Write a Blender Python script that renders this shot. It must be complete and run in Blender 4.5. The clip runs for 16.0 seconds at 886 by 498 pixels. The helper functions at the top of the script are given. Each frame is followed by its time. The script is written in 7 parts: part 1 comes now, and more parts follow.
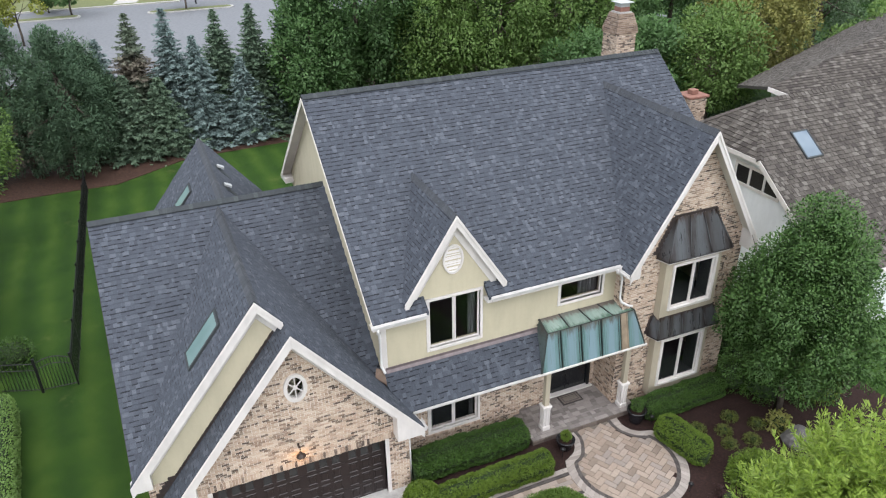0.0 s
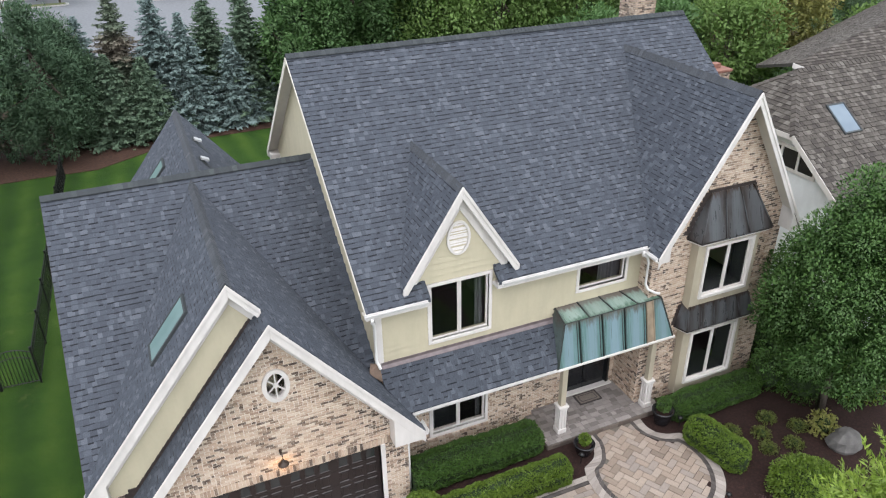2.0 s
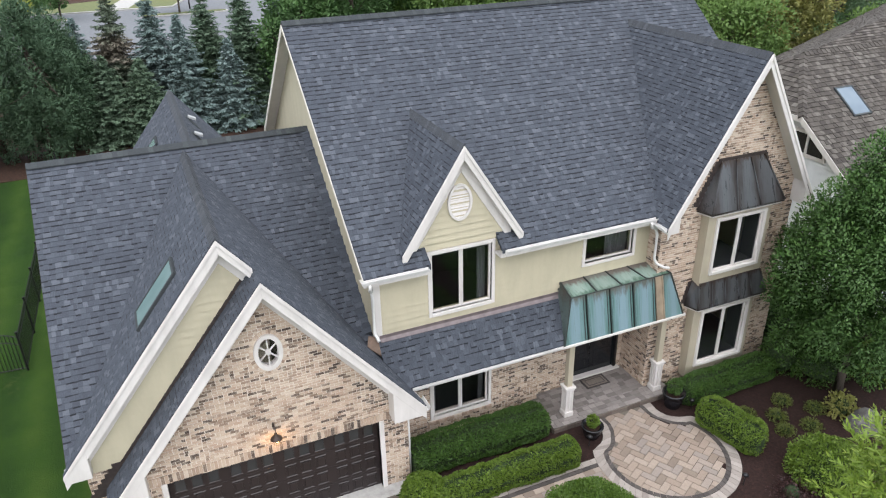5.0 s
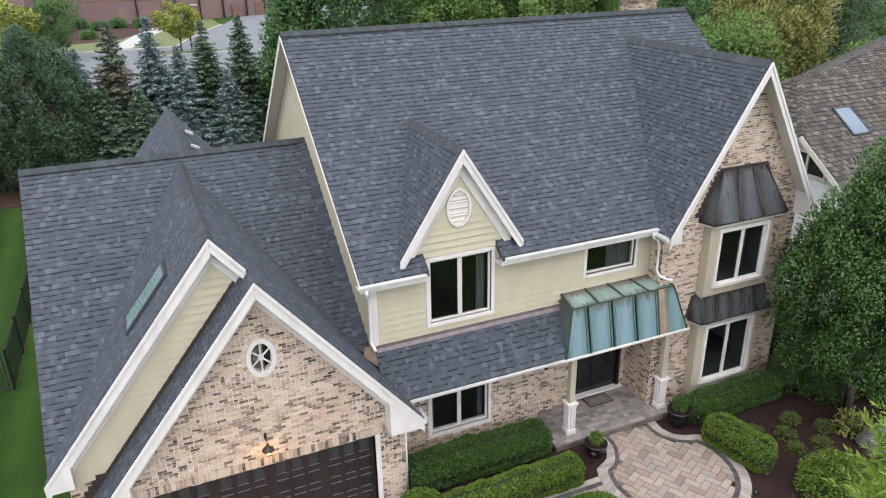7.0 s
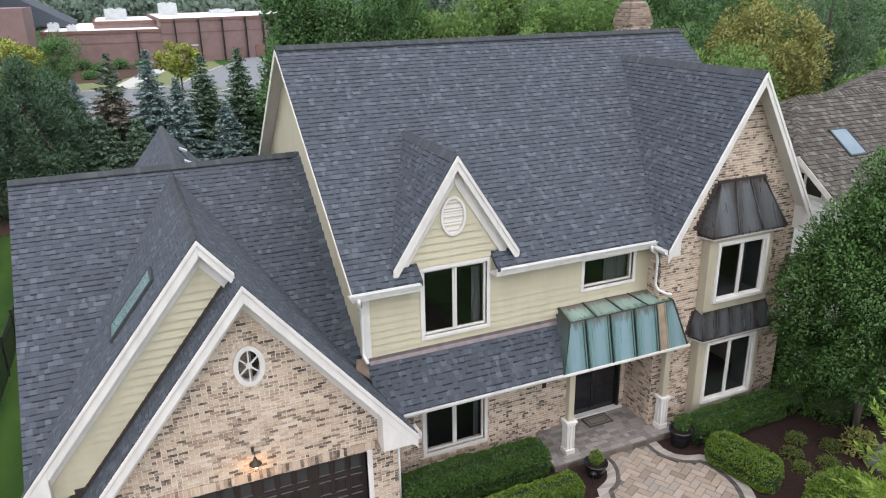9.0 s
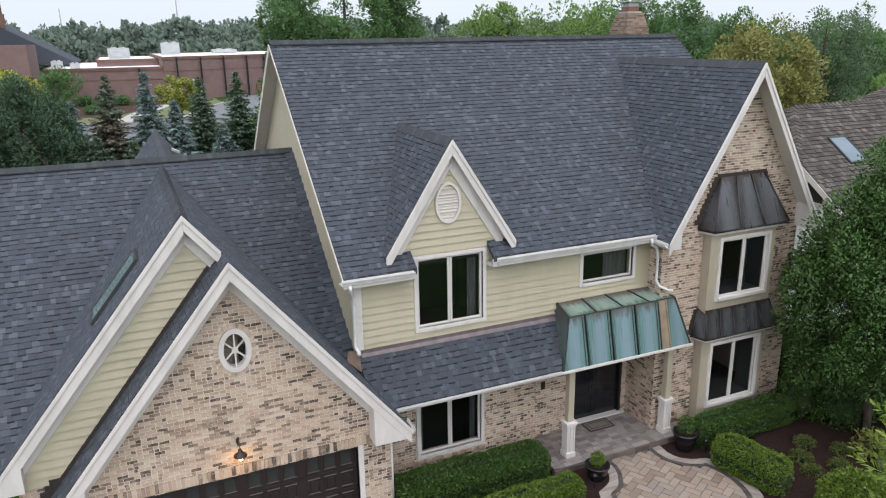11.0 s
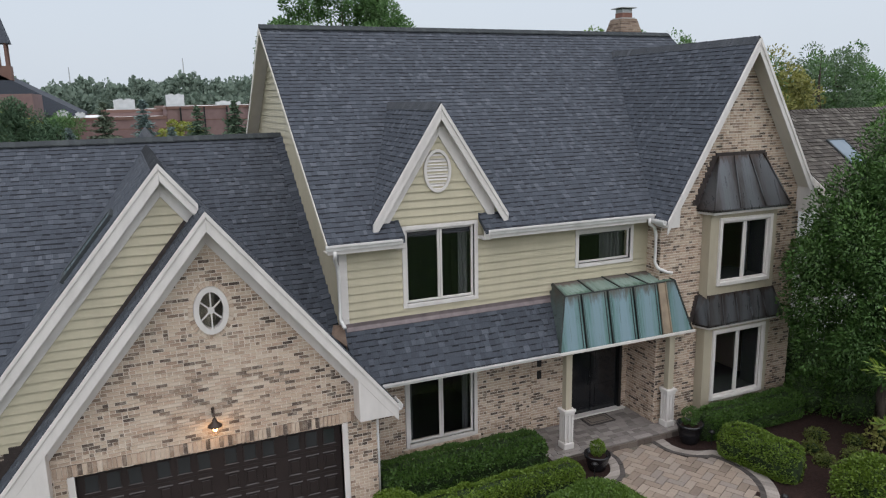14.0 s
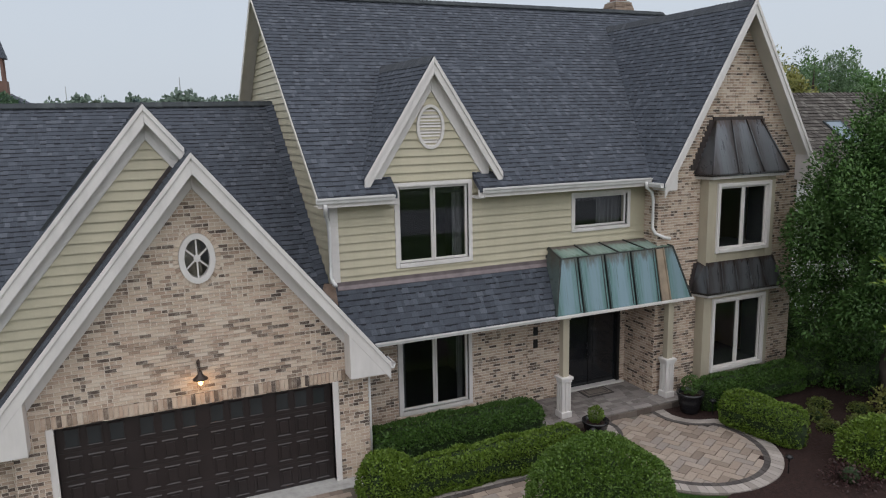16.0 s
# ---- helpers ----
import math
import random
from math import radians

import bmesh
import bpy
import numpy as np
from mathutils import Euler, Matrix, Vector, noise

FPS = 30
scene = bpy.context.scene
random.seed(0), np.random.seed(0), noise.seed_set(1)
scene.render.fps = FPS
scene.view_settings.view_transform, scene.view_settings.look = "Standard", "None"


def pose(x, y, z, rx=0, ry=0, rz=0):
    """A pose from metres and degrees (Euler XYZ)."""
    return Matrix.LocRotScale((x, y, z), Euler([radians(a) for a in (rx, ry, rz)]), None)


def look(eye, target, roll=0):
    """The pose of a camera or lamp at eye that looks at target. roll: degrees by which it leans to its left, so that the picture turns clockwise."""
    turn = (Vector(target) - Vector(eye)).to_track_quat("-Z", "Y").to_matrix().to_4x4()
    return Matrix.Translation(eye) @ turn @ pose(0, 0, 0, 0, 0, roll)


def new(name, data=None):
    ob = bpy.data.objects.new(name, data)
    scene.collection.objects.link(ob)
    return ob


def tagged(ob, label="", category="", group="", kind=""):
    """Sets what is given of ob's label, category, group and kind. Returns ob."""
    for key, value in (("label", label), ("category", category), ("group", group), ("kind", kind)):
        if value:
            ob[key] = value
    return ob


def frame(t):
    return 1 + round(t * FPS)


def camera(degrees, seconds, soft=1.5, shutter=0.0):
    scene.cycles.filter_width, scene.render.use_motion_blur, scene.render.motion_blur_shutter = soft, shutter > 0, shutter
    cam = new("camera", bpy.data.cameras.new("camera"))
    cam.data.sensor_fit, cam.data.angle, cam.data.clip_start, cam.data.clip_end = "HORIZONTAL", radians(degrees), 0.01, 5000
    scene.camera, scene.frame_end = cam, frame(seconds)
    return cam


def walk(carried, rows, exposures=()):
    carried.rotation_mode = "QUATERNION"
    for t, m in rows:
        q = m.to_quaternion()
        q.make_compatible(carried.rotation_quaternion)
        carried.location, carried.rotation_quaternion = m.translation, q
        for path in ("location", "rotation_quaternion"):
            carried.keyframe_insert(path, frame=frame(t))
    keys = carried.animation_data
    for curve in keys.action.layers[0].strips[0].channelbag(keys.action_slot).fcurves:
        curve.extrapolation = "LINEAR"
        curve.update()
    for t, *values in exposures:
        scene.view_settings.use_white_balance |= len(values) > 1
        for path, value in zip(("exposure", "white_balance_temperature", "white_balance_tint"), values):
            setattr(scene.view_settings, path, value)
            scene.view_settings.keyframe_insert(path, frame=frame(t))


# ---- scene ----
cam = camera(63.0, 16.0, soft=1.15)
PATH = [
    (0, (0.258, -0.871, 17.114), (0.945, 0.746, 16.159), -0.9),
    (0.5, (0.474, -0.226, 16.767), (1.163, 1.389, 15.809), -0.8),
    (1, (0.683, 0.363, 16.35), (1.373, 1.978, 15.393), -0.8),
    (1.5, (0.913, 0.873, 15.807), (1.599, 2.489, 14.85), -1.0),
    (2, (0.948, 1.079, 15.383), (1.637, 2.694, 14.425), -0.9),
    (2.5, (0.961, 1.109, 15.029), (1.649, 2.723, 14.069), -1.0),
    (3, (0.938, 1.112, 14.716), (1.626, 2.725, 13.754), -1.0),
    (3.5, (0.928, 1.104, 14.464), (1.616, 2.719, 13.506), -1.0),
    (6, (0.866, 1.051, 13.259), (1.585, 2.72, 12.422), -1.0),
    (6.5, (0.837, 1.06, 13.012), (1.563, 2.737, 12.201), -0.9),
    (7, (0.874, 1.02, 12.803), (1.601, 2.71, 12.019), -1.0),
    (7.5, (0.853, 1.037, 12.596), (1.59, 2.735, 11.838), -0.9),
    (8, (0.881, 1.014, 12.421), (1.622, 2.723, 11.692), -0.9),
    (8.5, (0.915, 1.008, 12.198), (1.661, 2.726, 11.497), -0.9),
    (9, (0.966, 0.986, 11.964), (1.714, 2.713, 11.29), -1.0),
    (11.5, (1.078, 0.991, 10.339), (1.848, 2.757, 9.801), -1.0),
    (12, (1.114, 0.981, 10.041), (1.885, 2.753, 9.529), -1.1),
    (12.5, (1.171, 0.974, 9.685), (1.944, 2.754, 9.199), -1.1),
    (13, (1.214, 1.004, 9.338), (1.992, 2.787, 8.874), -1.1),
    (13.5, (1.257, 1.009, 8.983), (2.037, 2.798, 8.547), -1.1),
    (14, (1.323, 0.991, 8.647), (2.102, 2.786, 8.236), -1.1),
    (14.5, (1.354, 1.007, 8.244), (2.138, 2.806, 7.862), -1.2),
    (15, (1.387, 1.036, 7.889), (2.175, 2.838, 7.529), -1.2),
    (15.5, (1.396, 1.027, 7.531), (2.186, 2.83, 7.181), -1.2),
    (16, (1.39, 1.058, 7.257), (2.184, 2.859, 6.901), -1.2),
]
walk(cam, [(t, look(eye, target, roll)) for t, eye, target, roll in PATH], exposures=[(0, 1.05), (3.5, 1.04), (9, 0.95), (11.5, 0.56), (12.5, 0.44), (16, 0.1)])

# ---------------------------------------------------------------- light
world = bpy.data.worlds.new("overcast")
scene.world = world
world.use_nodes = True
wn, wl = world.node_tree.nodes, world.node_tree.links
SUN_EL, SUN_ROT = radians(64), radians(195)
sky = wn.new("ShaderNodeTexSky")
sky.sky_type, sky.sun_disc, sky.sun_elevation, sky.sun_rotation = "NISHITA", False, SUN_EL, SUN_ROT
sky.air_density, sky.dust_density, sky.ozone_density = 1.0, 4.0, 1.0
cloud = wn.new("ShaderNodeMixRGB")
cloud.inputs["Fac"].default_value = 0.86
cloud.inputs["Color2"].default_value = (5.7, 6.25, 7.0, 1)
wl.new(sky.outputs[0], cloud.inputs["Color1"])
haze = wn.new("ShaderNodeTexNoise")
haze.inputs["Scale"].default_value, haze.inputs["Detail"].default_value = 2.2, 4
veil = wn.new("ShaderNodeMixRGB")
veil.inputs["Color1"].default_value = (0.93, 0.94, 0.95, 1)
veil.inputs["Color2"].default_value = (1.07, 1.06, 1.05, 1)
wl.new(haze.outputs[0], veil.inputs["Fac"])
layer = wn.new("ShaderNodeMixRGB")
layer.blend_type = "MULTIPLY"
layer.inputs["Fac"].default_value = 1.0
wl.new(cloud.outputs[0], layer.inputs["Color1"])
wl.new(veil.outputs[0], layer.inputs["Color2"])
wl.new(layer.outputs[0], wn["Background"].inputs["Color"])
wn["Background"].inputs["Strength"].default_value = 0.1055

sun_data = bpy.data.lights.new("sun", "SUN")
sun_data.energy, sun_data.angle, sun_data.color = 2.17, radians(110), (0.99, 0.968, 0.975)
sun = new("sun", sun_data)
sun.matrix_world = look((0, 0, 40), (Vector((0, 0, 40)) - Vector((math.sin(SUN_ROT) * math.cos(SUN_EL), math.cos(SUN_ROT) * math.cos(SUN_EL), math.sin(SUN_EL)))))

# ---------------------------------------------------------------- materials


class Nodes:
    """A small wrapper that makes node materials short to write."""

    def __init__(self, name, rough=0.6, metal=0.0, spec=0.5):
        self.mat = bpy.data.materials.new(name)
        self.mat.use_nodes = True
        self.nt = self.mat.node_tree
        self.b = self.nt.nodes["Principled BSDF"]
        self.b.inputs["Roughness"].default_value = rough
        self.b.inputs["Metallic"].default_value = metal
        self.b.inputs["Specular IOR Level"].default_value = spec
        self.co = self.n("ShaderNodeTexCoord").outputs["Object"]

    def n(self, kind):
        return self.nt.nodes.new(kind)

    def put(self, a, b):
        self.nt.links.new(a, b)

    def noise(self, scale, detail=4.0, rough=0.55, co=None, stretch=None):
        t = self.n("ShaderNodeTexNoise")
        t.inputs["Scale"].default_value, t.inputs["Detail"].default_value, t.inputs["Roughness"].default_value = scale, detail, rough
        c = co or self.co
        if stretch:
            m = self.n("ShaderNodeMapping")
            m.inputs["Scale"].default_value = stretch
            self.put(c, m.inputs["Vector"])
            c = m.outputs[0]
        self.put(c, t.inputs["Vector"])
        return t.outputs["Fac"]

    def ramp(self, fac, stops):
        r = self.n("ShaderNodeValToRGB")
        e = r.color_ramp.elements
        while len(e) < len(stops):
            e.new(0.5)
        for el, (p, c) in zip(e, stops):
            el.position, el.color = p, (*c, 1) if len(c) == 3 else c
        self.put(fac, r.inputs["Fac"])
        return r.outputs["Color"]

    def mix(self, fac, a, b, mode="MIX"):
        m = self.n("ShaderNodeMixRGB")
        m.blend_type = mode
        for key, v in (("Fac", fac), ("Color1", a), ("Color2", b)):
            if isinstance(v, bpy.types.NodeSocket):
                self.put(v, m.inputs[key])
            elif key == "Fac":
                m.inputs[key].default_value = v
            else:
                m.inputs[key].default_value = (*v, 1)
        return m.outputs[0]

    def math(self, op, a, b=0.0):
        m = self.n("ShaderNodeMath")
        m.operation = op
        for i, v in enumerate((a, b)):
            if isinstance(v, bpy.types.NodeSocket):
                self.put(v, m.inputs[i])
            else:
                m.inputs[i].default_value = v
        return m.outputs[0]

    def piece(self):
        """A random number for each piece, whether it is an object or an island of a joined mesh."""
        g = self.n("ShaderNodeNewGeometry").outputs["Random Per Island"]
        o = self.n("ShaderNodeObjectInfo").outputs["Random"]
        return self.math("FRACT", self.math("MULTIPLY", self.math("ADD", g, o), 917.31))

    def color(self, c):
        if isinstance(c, bpy.types.NodeSocket):
            self.put(c, self.b.inputs["Base Color"])
        else:
            self.b.inputs["Base Color"].default_value = (*c, 1)

    def bump(self, h, strength=0.3, dist=0.01):
        bn = self.n("ShaderNodeBump")
        bn.inputs["Strength"].default_value, bn.inputs["Distance"].default_value = strength, dist
        self.put(h, bn.inputs["Height"])
        self.put(bn.outputs[0], self.b.inputs["Normal"])

    def rough(self, v):
        self.put(v, self.b.inputs["Roughness"])


def mat_shingle(name="asphalt_shingle", base=(0.0590, 0.0670, 0.083), light=(0.104, 0.115, 0.135), dark=(0.036, 0.041, 0.052)):
    k = Nodes(name, 0.9, spec=0.3)
    lo = tuple(0.5 * (a + b) for a, b in zip(dark, base))
    hi = tuple(0.6 * a + 0.4 * b for a, b in zip(base, light))
    c = k.ramp(k.piece(), [(0.0, lo), (0.2, base), (0.42, tuple(0.5 * (a + b) for a, b in zip(lo, base))), (0.62, base), (0.84, hi), (0.93, tuple(0.5 * (a + b) for a, b in zip(hi, light))), (0.98, light), (1.0, lo)])
    c = k.mix(k.math("MULTIPLY", k.noise(0.3, 3), 0.3), c, base)
    g = k.noise(150, 2)
    c = k.mix(0.5, c, k.ramp(g, [(0.3, (0.3, 0.3, 0.32)), (0.72, (1.35, 1.35, 1.35))]), "MULTIPLY")
    k.color(c)
    k.bump(g, 0.5, 0.003)
    return k.mat


def mat_shake():
    k = Nodes("weathered_wood_shake", 0.9, spec=0.2)
    c = k.ramp(k.piece(), [(0.0, (0.044, 0.038, 0.036)), (0.4, (0.078, 0.069, 0.062)), (0.75, (0.108, 0.098, 0.088)), (0.95, (0.165, 0.153, 0.138)), (1.0, (0.050, 0.043, 0.040))])
    c = k.mix(k.math("MULTIPLY", k.noise(0.6, 4), 0.5), c, (0.082, 0.073, 0.065))
    g = k.noise(40, 3, stretch=(1, 0.12, 0.12))
    k.color(k.mix(0.4, c, k.ramp(g, [(0.3, (0.35, 0.33, 0.3)), (0.7, (1.25, 1.25, 1.25))]), "MULTIPLY"))
    k.bump(g, 0.4, 0.005)
    return k.mat


def mat_brick(name="tumbled_brick", pale=0.0):
    """Cream tumbled brick with browns and a few dark ones that gather in patches; pale shifts towards cream."""
    k = Nodes(name, 0.88, spec=0.3)
    pos = k.n("ShaderNodeNewGeometry").outputs["Position"]
    patch = k.math("MULTIPLY", k.math("SUBTRACT", k.noise(0.95, 3, 0.6, co=pos), 0.53 - pale), 0.62)
    f = k.math("ADD", k.piece(), patch)
    c = k.ramp(f, [(0.0, (0.085, 0.064, 0.054)), (0.10, (0.135, 0.100, 0.080)), (0.19, (0.24, 0.175, 0.132)), (0.30, (0.35, 0.252, 0.190)), (0.45, (0.48, 0.370, 0.285)), (0.62, (0.56, 0.45, 0.355)), (0.80, (0.46, 0.335, 0.255)), (1.0, (0.62, 0.52, 0.425))])
    w = k.ramp(k.noise(9, 6, 0.75, co=pos), [(0.48, (0, 0, 0)), (0.64, (1, 1, 1))])
    c = k.mix(k.math("MULTIPLY", w, 0.42), c, (0.62, 0.545, 0.46))
    g = k.noise(70, 4, co=pos)
    c = k.mix(0.35, c, k.ramp(g, [(0.3, (0.55, 0.52, 0.5)), (0.75, (1.15, 1.15, 1.15))]), "MULTIPLY")
    k.color(c)
    k.bump(g, 0.5, 0.004)
    return k.mat


def mat_mortar():
    k = Nodes("mortar", 0.95, spec=0.2)
    k.color(k.ramp(k.noise(14, 5), [(0.3, (0.55, 0.485, 0.415)), (0.7, (0.70, 0.63, 0.55))]))
    k.bump(k.noise(90, 3), 0.4, 0.004)
    return k.mat


def mat_paint(name, col, rough=0.45, dirt=0.12, scale=3.0):
    k = Nodes(name, rough)
    d = tuple(c * (1 - dirt * 1.6) for c in col)
    c = k.ramp(k.noise(scale, 5, 0.6, stretch=(1, 1, 0.3)), [(0.35, d), (0.6, col)])
    k.color(k.mix(k.math("MULTIPLY", k.noise(24, 3), 0.15), c, tuple(c_ * 0.85 for c_ in col)))
    k.bump(k.noise(60, 3, stretch=(0.2, 1, 1)), 0.08, 0.002)
    return k.mat


def mat_patina(name, brown, teal, blue, up, rough=0.45, metal=0.25, moss=None, far=0.72, fine=9):
    """Weathered copper pan: bare brown towards its upper end, teal flanks and a bluer bleached middle with run-off streaks."""
    k = Nodes(name, rough, metal)
    tc = k.n("ShaderNodeTexCoord")
    sep = k.n("ShaderNodeSeparateXYZ")
    k.put(tc.outputs["Generated"], sep.inputs[0])
    ux, uz = sep.outputs[0], sep.outputs[up]
    runs = k.noise(1.7, 5, 0.65, stretch=(fine, 1, 0.35))
    w = k.math("ADD", k.math("MULTIPLY", k.math("ABSOLUTE", k.math("SUBTRACT", ux, 0.52)), 2.0), k.math("MULTIPLY", k.math("SUBTRACT", runs, 0.5), 1.5))
    c = k.ramp(w, [(0.15, blue), (0.5, tuple(0.5 * (a + b) for a, b in zip(blue, teal))), (0.75, teal), (1.0, tuple(v * 0.45 for v in teal))])
    t = k.math("ADD", uz, k.math("MULTIPLY", k.math("SUBTRACT", k.noise(4, 5, 0.6, stretch=(2.5, 1, 0.6)), 0.5), 0.65))
    c = k.mix(k.ramp(t, [(far, (0, 0, 0)), (far + 0.22, (1, 1, 1))]), c, brown)
    if moss:
        c = k.mix(k.math("MULTIPLY", k.ramp(k.math("ADD", t, k.math("MULTIPLY", k.noise(2.3, 4), 0.3)), [(0.22, (1, 1, 1)), (0.38, (0, 0, 0))]), 0.85), c, moss)
    c = k.mix(k.math("MULTIPLY", k.ramp(k.noise(2.2, 4, 0.7, stretch=(16, 1, 0.3)), [(0.58, (0, 0, 0)), (0.66, (1, 1, 1))]), 0.5), c, tuple(v * 0.5 for v in brown))
    k.color(k.mix(k.math("MULTIPLY", k.piece(), 0.35), c, tuple(0.6 * a + 0.4 * b for a, b in zip(teal, brown))))
    k.rough(k.ramp(runs, [(0.3, (rough * 0.7,) * 3), (0.7, (rough * 1.2,) * 3)]))
    k.bump(k.noise(5, 3), 0.08, 0.01)
    return k.mat


def mat_leaf(name, dark, mid, light, rough=0.5, trans=0.25, patch=0.7, dead=None):
    k = Nodes(name, rough, spec=0.35)
    lo = tuple(0.6 * a + 0.4 * b for a, b in zip(dark, mid))
    hi = tuple(0.55 * a + 0.45 * b for a, b in zip(light, mid))
    c = k.ramp(k.piece(), [(0.0, lo), (0.5, mid), (1.0, hi)])
    c = k.mix(k.math("MULTIPLY", k.noise(patch, 4), 0.55), c, lo)
    if dead:
        # dried needles in a stretch of the crown: (middle height, half height, colour)
        sep = k.n("ShaderNodeSeparateXYZ")
        k.put(k.n("ShaderNodeNewGeometry").outputs["Position"], sep.inputs[0])
        off = k.math("ABSOLUTE", k.math("DIVIDE", k.math("SUBTRACT", sep.outputs[2], dead[0]), dead[1]))
        off = k.math("ADD", off, k.math("MULTIPLY", k.math("SUBTRACT", k.noise(1.1, 4), 0.5), 1.6))
        c = k.mix(k.ramp(off, [(0.55, (0.85, 0.85, 0.85)), (1.1, (0, 0, 0))]), c, dead[2])
    k.color(c)
    tr = k.n("ShaderNodeBsdfTranslucent")
    k.put(c, tr.inputs["Color"])
    ms = k.n("ShaderNodeMixShader")
    ms.inputs[0].default_value = trans
    k.put(k.b.outputs[0], ms.inputs[1])
    k.put(tr.outputs[0], ms.inputs[2])
    k.put(ms.outputs[0], k.nt.nodes["Material Output"].inputs["Surface"])
    return k.mat


def mat_bark(name, a, b):
    k = Nodes(name, 0.9, spec=0.2)
    g = k.noise(9, 5, 0.65, stretch=(1, 1, 0.25))
    k.color(k.ramp(g, [(0.3, a), (0.7, b)]))
    k.bump(g, 0.6, 0.03)
    return k.mat


def mat_lawn():
    k = Nodes("mown_lawn", 0.85, spec=0.2)
    sep = k.n("ShaderNodeSeparateXYZ")
    k.put(k.co, sep.inputs[0])
    wob = k.math("MULTIPLY", k.noise(0.12, 2), 1.0)
    s = k.math("SINE", k.math("MULTIPLY", k.math("ADD", k.math("ADD", sep.outputs[0], k.math("MULTIPLY", sep.outputs[1], 0.02)), wob), 4.2))
    c = k.ramp(k.math("ADD", k.math("MULTIPLY", s, 0.16), k.noise(0.55, 5, 0.65)), [(0.2, (0.015, 0.044, 0.005)), (0.55, (0.027, 0.066, 0.007)), (0.85, (0.050, 0.094, 0.013))])
    dry = k.ramp(k.noise(0.35, 6, 0.7), [(0.62, (0, 0, 0)), (0.74, (1, 1, 1))])
    c = k.mix(k.math("MULTIPLY", dry, 0.4), c, (0.17, 0.16, 0.06))
    g = k.noise(26, 5, 0.75)
    c = k.mix(0.75, c, k.ramp(g, [(0.3, (0.35, 0.4, 0.3)), (0.7, (1.4, 1.35, 1.3))]), "MULTIPLY")
    k.color(c)
    k.bump(g, 0.9, 0.05)
    return k.mat


def mat_ground(name, stops, scale, rough=0.92, bump=0.6, dist=0.03, big=0.0):
    k = Nodes(name, rough, spec=0.25)
    g = k.noise(scale, 6, 0.7)
    c = k.ramp(g, stops)
    if big:
        c = k.mix(k.math("MULTIPLY", k.noise(0.3, 4), big), c, tuple(v * 0.5 for v in stops[0][1]))
    k.color(c)
    k.bump(g, bump, dist)
    return k.mat


def mat_paver(name, stops, rough=0.85):
    k = Nodes(name, rough, spec=0.3)
    c = k.ramp(k.piece(), stops)
    g = k.noise(35, 5, 0.7)
    c = k.mix(0.45, c, k.ramp(g, [(0.3, (0.6, 0.58, 0.56)), (0.7, (1.2, 1.2, 1.2))]), "MULTIPLY")
    c = k.mix(k.math("MULTIPLY", k.noise(0.9, 4), 0.35), c, stops[0][1])
    k.color(c)
    k.bump(g, 0.35, 0.004)
    return k.mat


def mat_glass():
    k = Nodes("window_glass", 0.02)
    k.b.inputs["Transmission Weight"].default_value = 1.0
    k.b.inputs["IOR"].default_value = 1.5
    k.color((0.82, 0.83, 0.84))
    return k.mat


def mat_plain(name, col, rough=0.5, metal=0.0, var=0.15, scale=6.0, spec=0.5):
    k = Nodes(name, rough, metal, spec)
    k.color(k.ramp(k.noise(scale, 5), [(0.3, tuple(c * (1 - var) for c in col)), (0.7, tuple(c * (1 + var) for c in col))]))
    k.bump(k.noise(scale * 9, 3), 0.12, 0.003)
    return k.mat


def mat_glow(name, col, strength):
    k = Nodes(name, 0.4)
    k.color(col)
    k.b.inputs["Emission Color"].default_value = (*col, 1)
    k.b.inputs["Emission Strength"].default_value = strength
    return k.mat


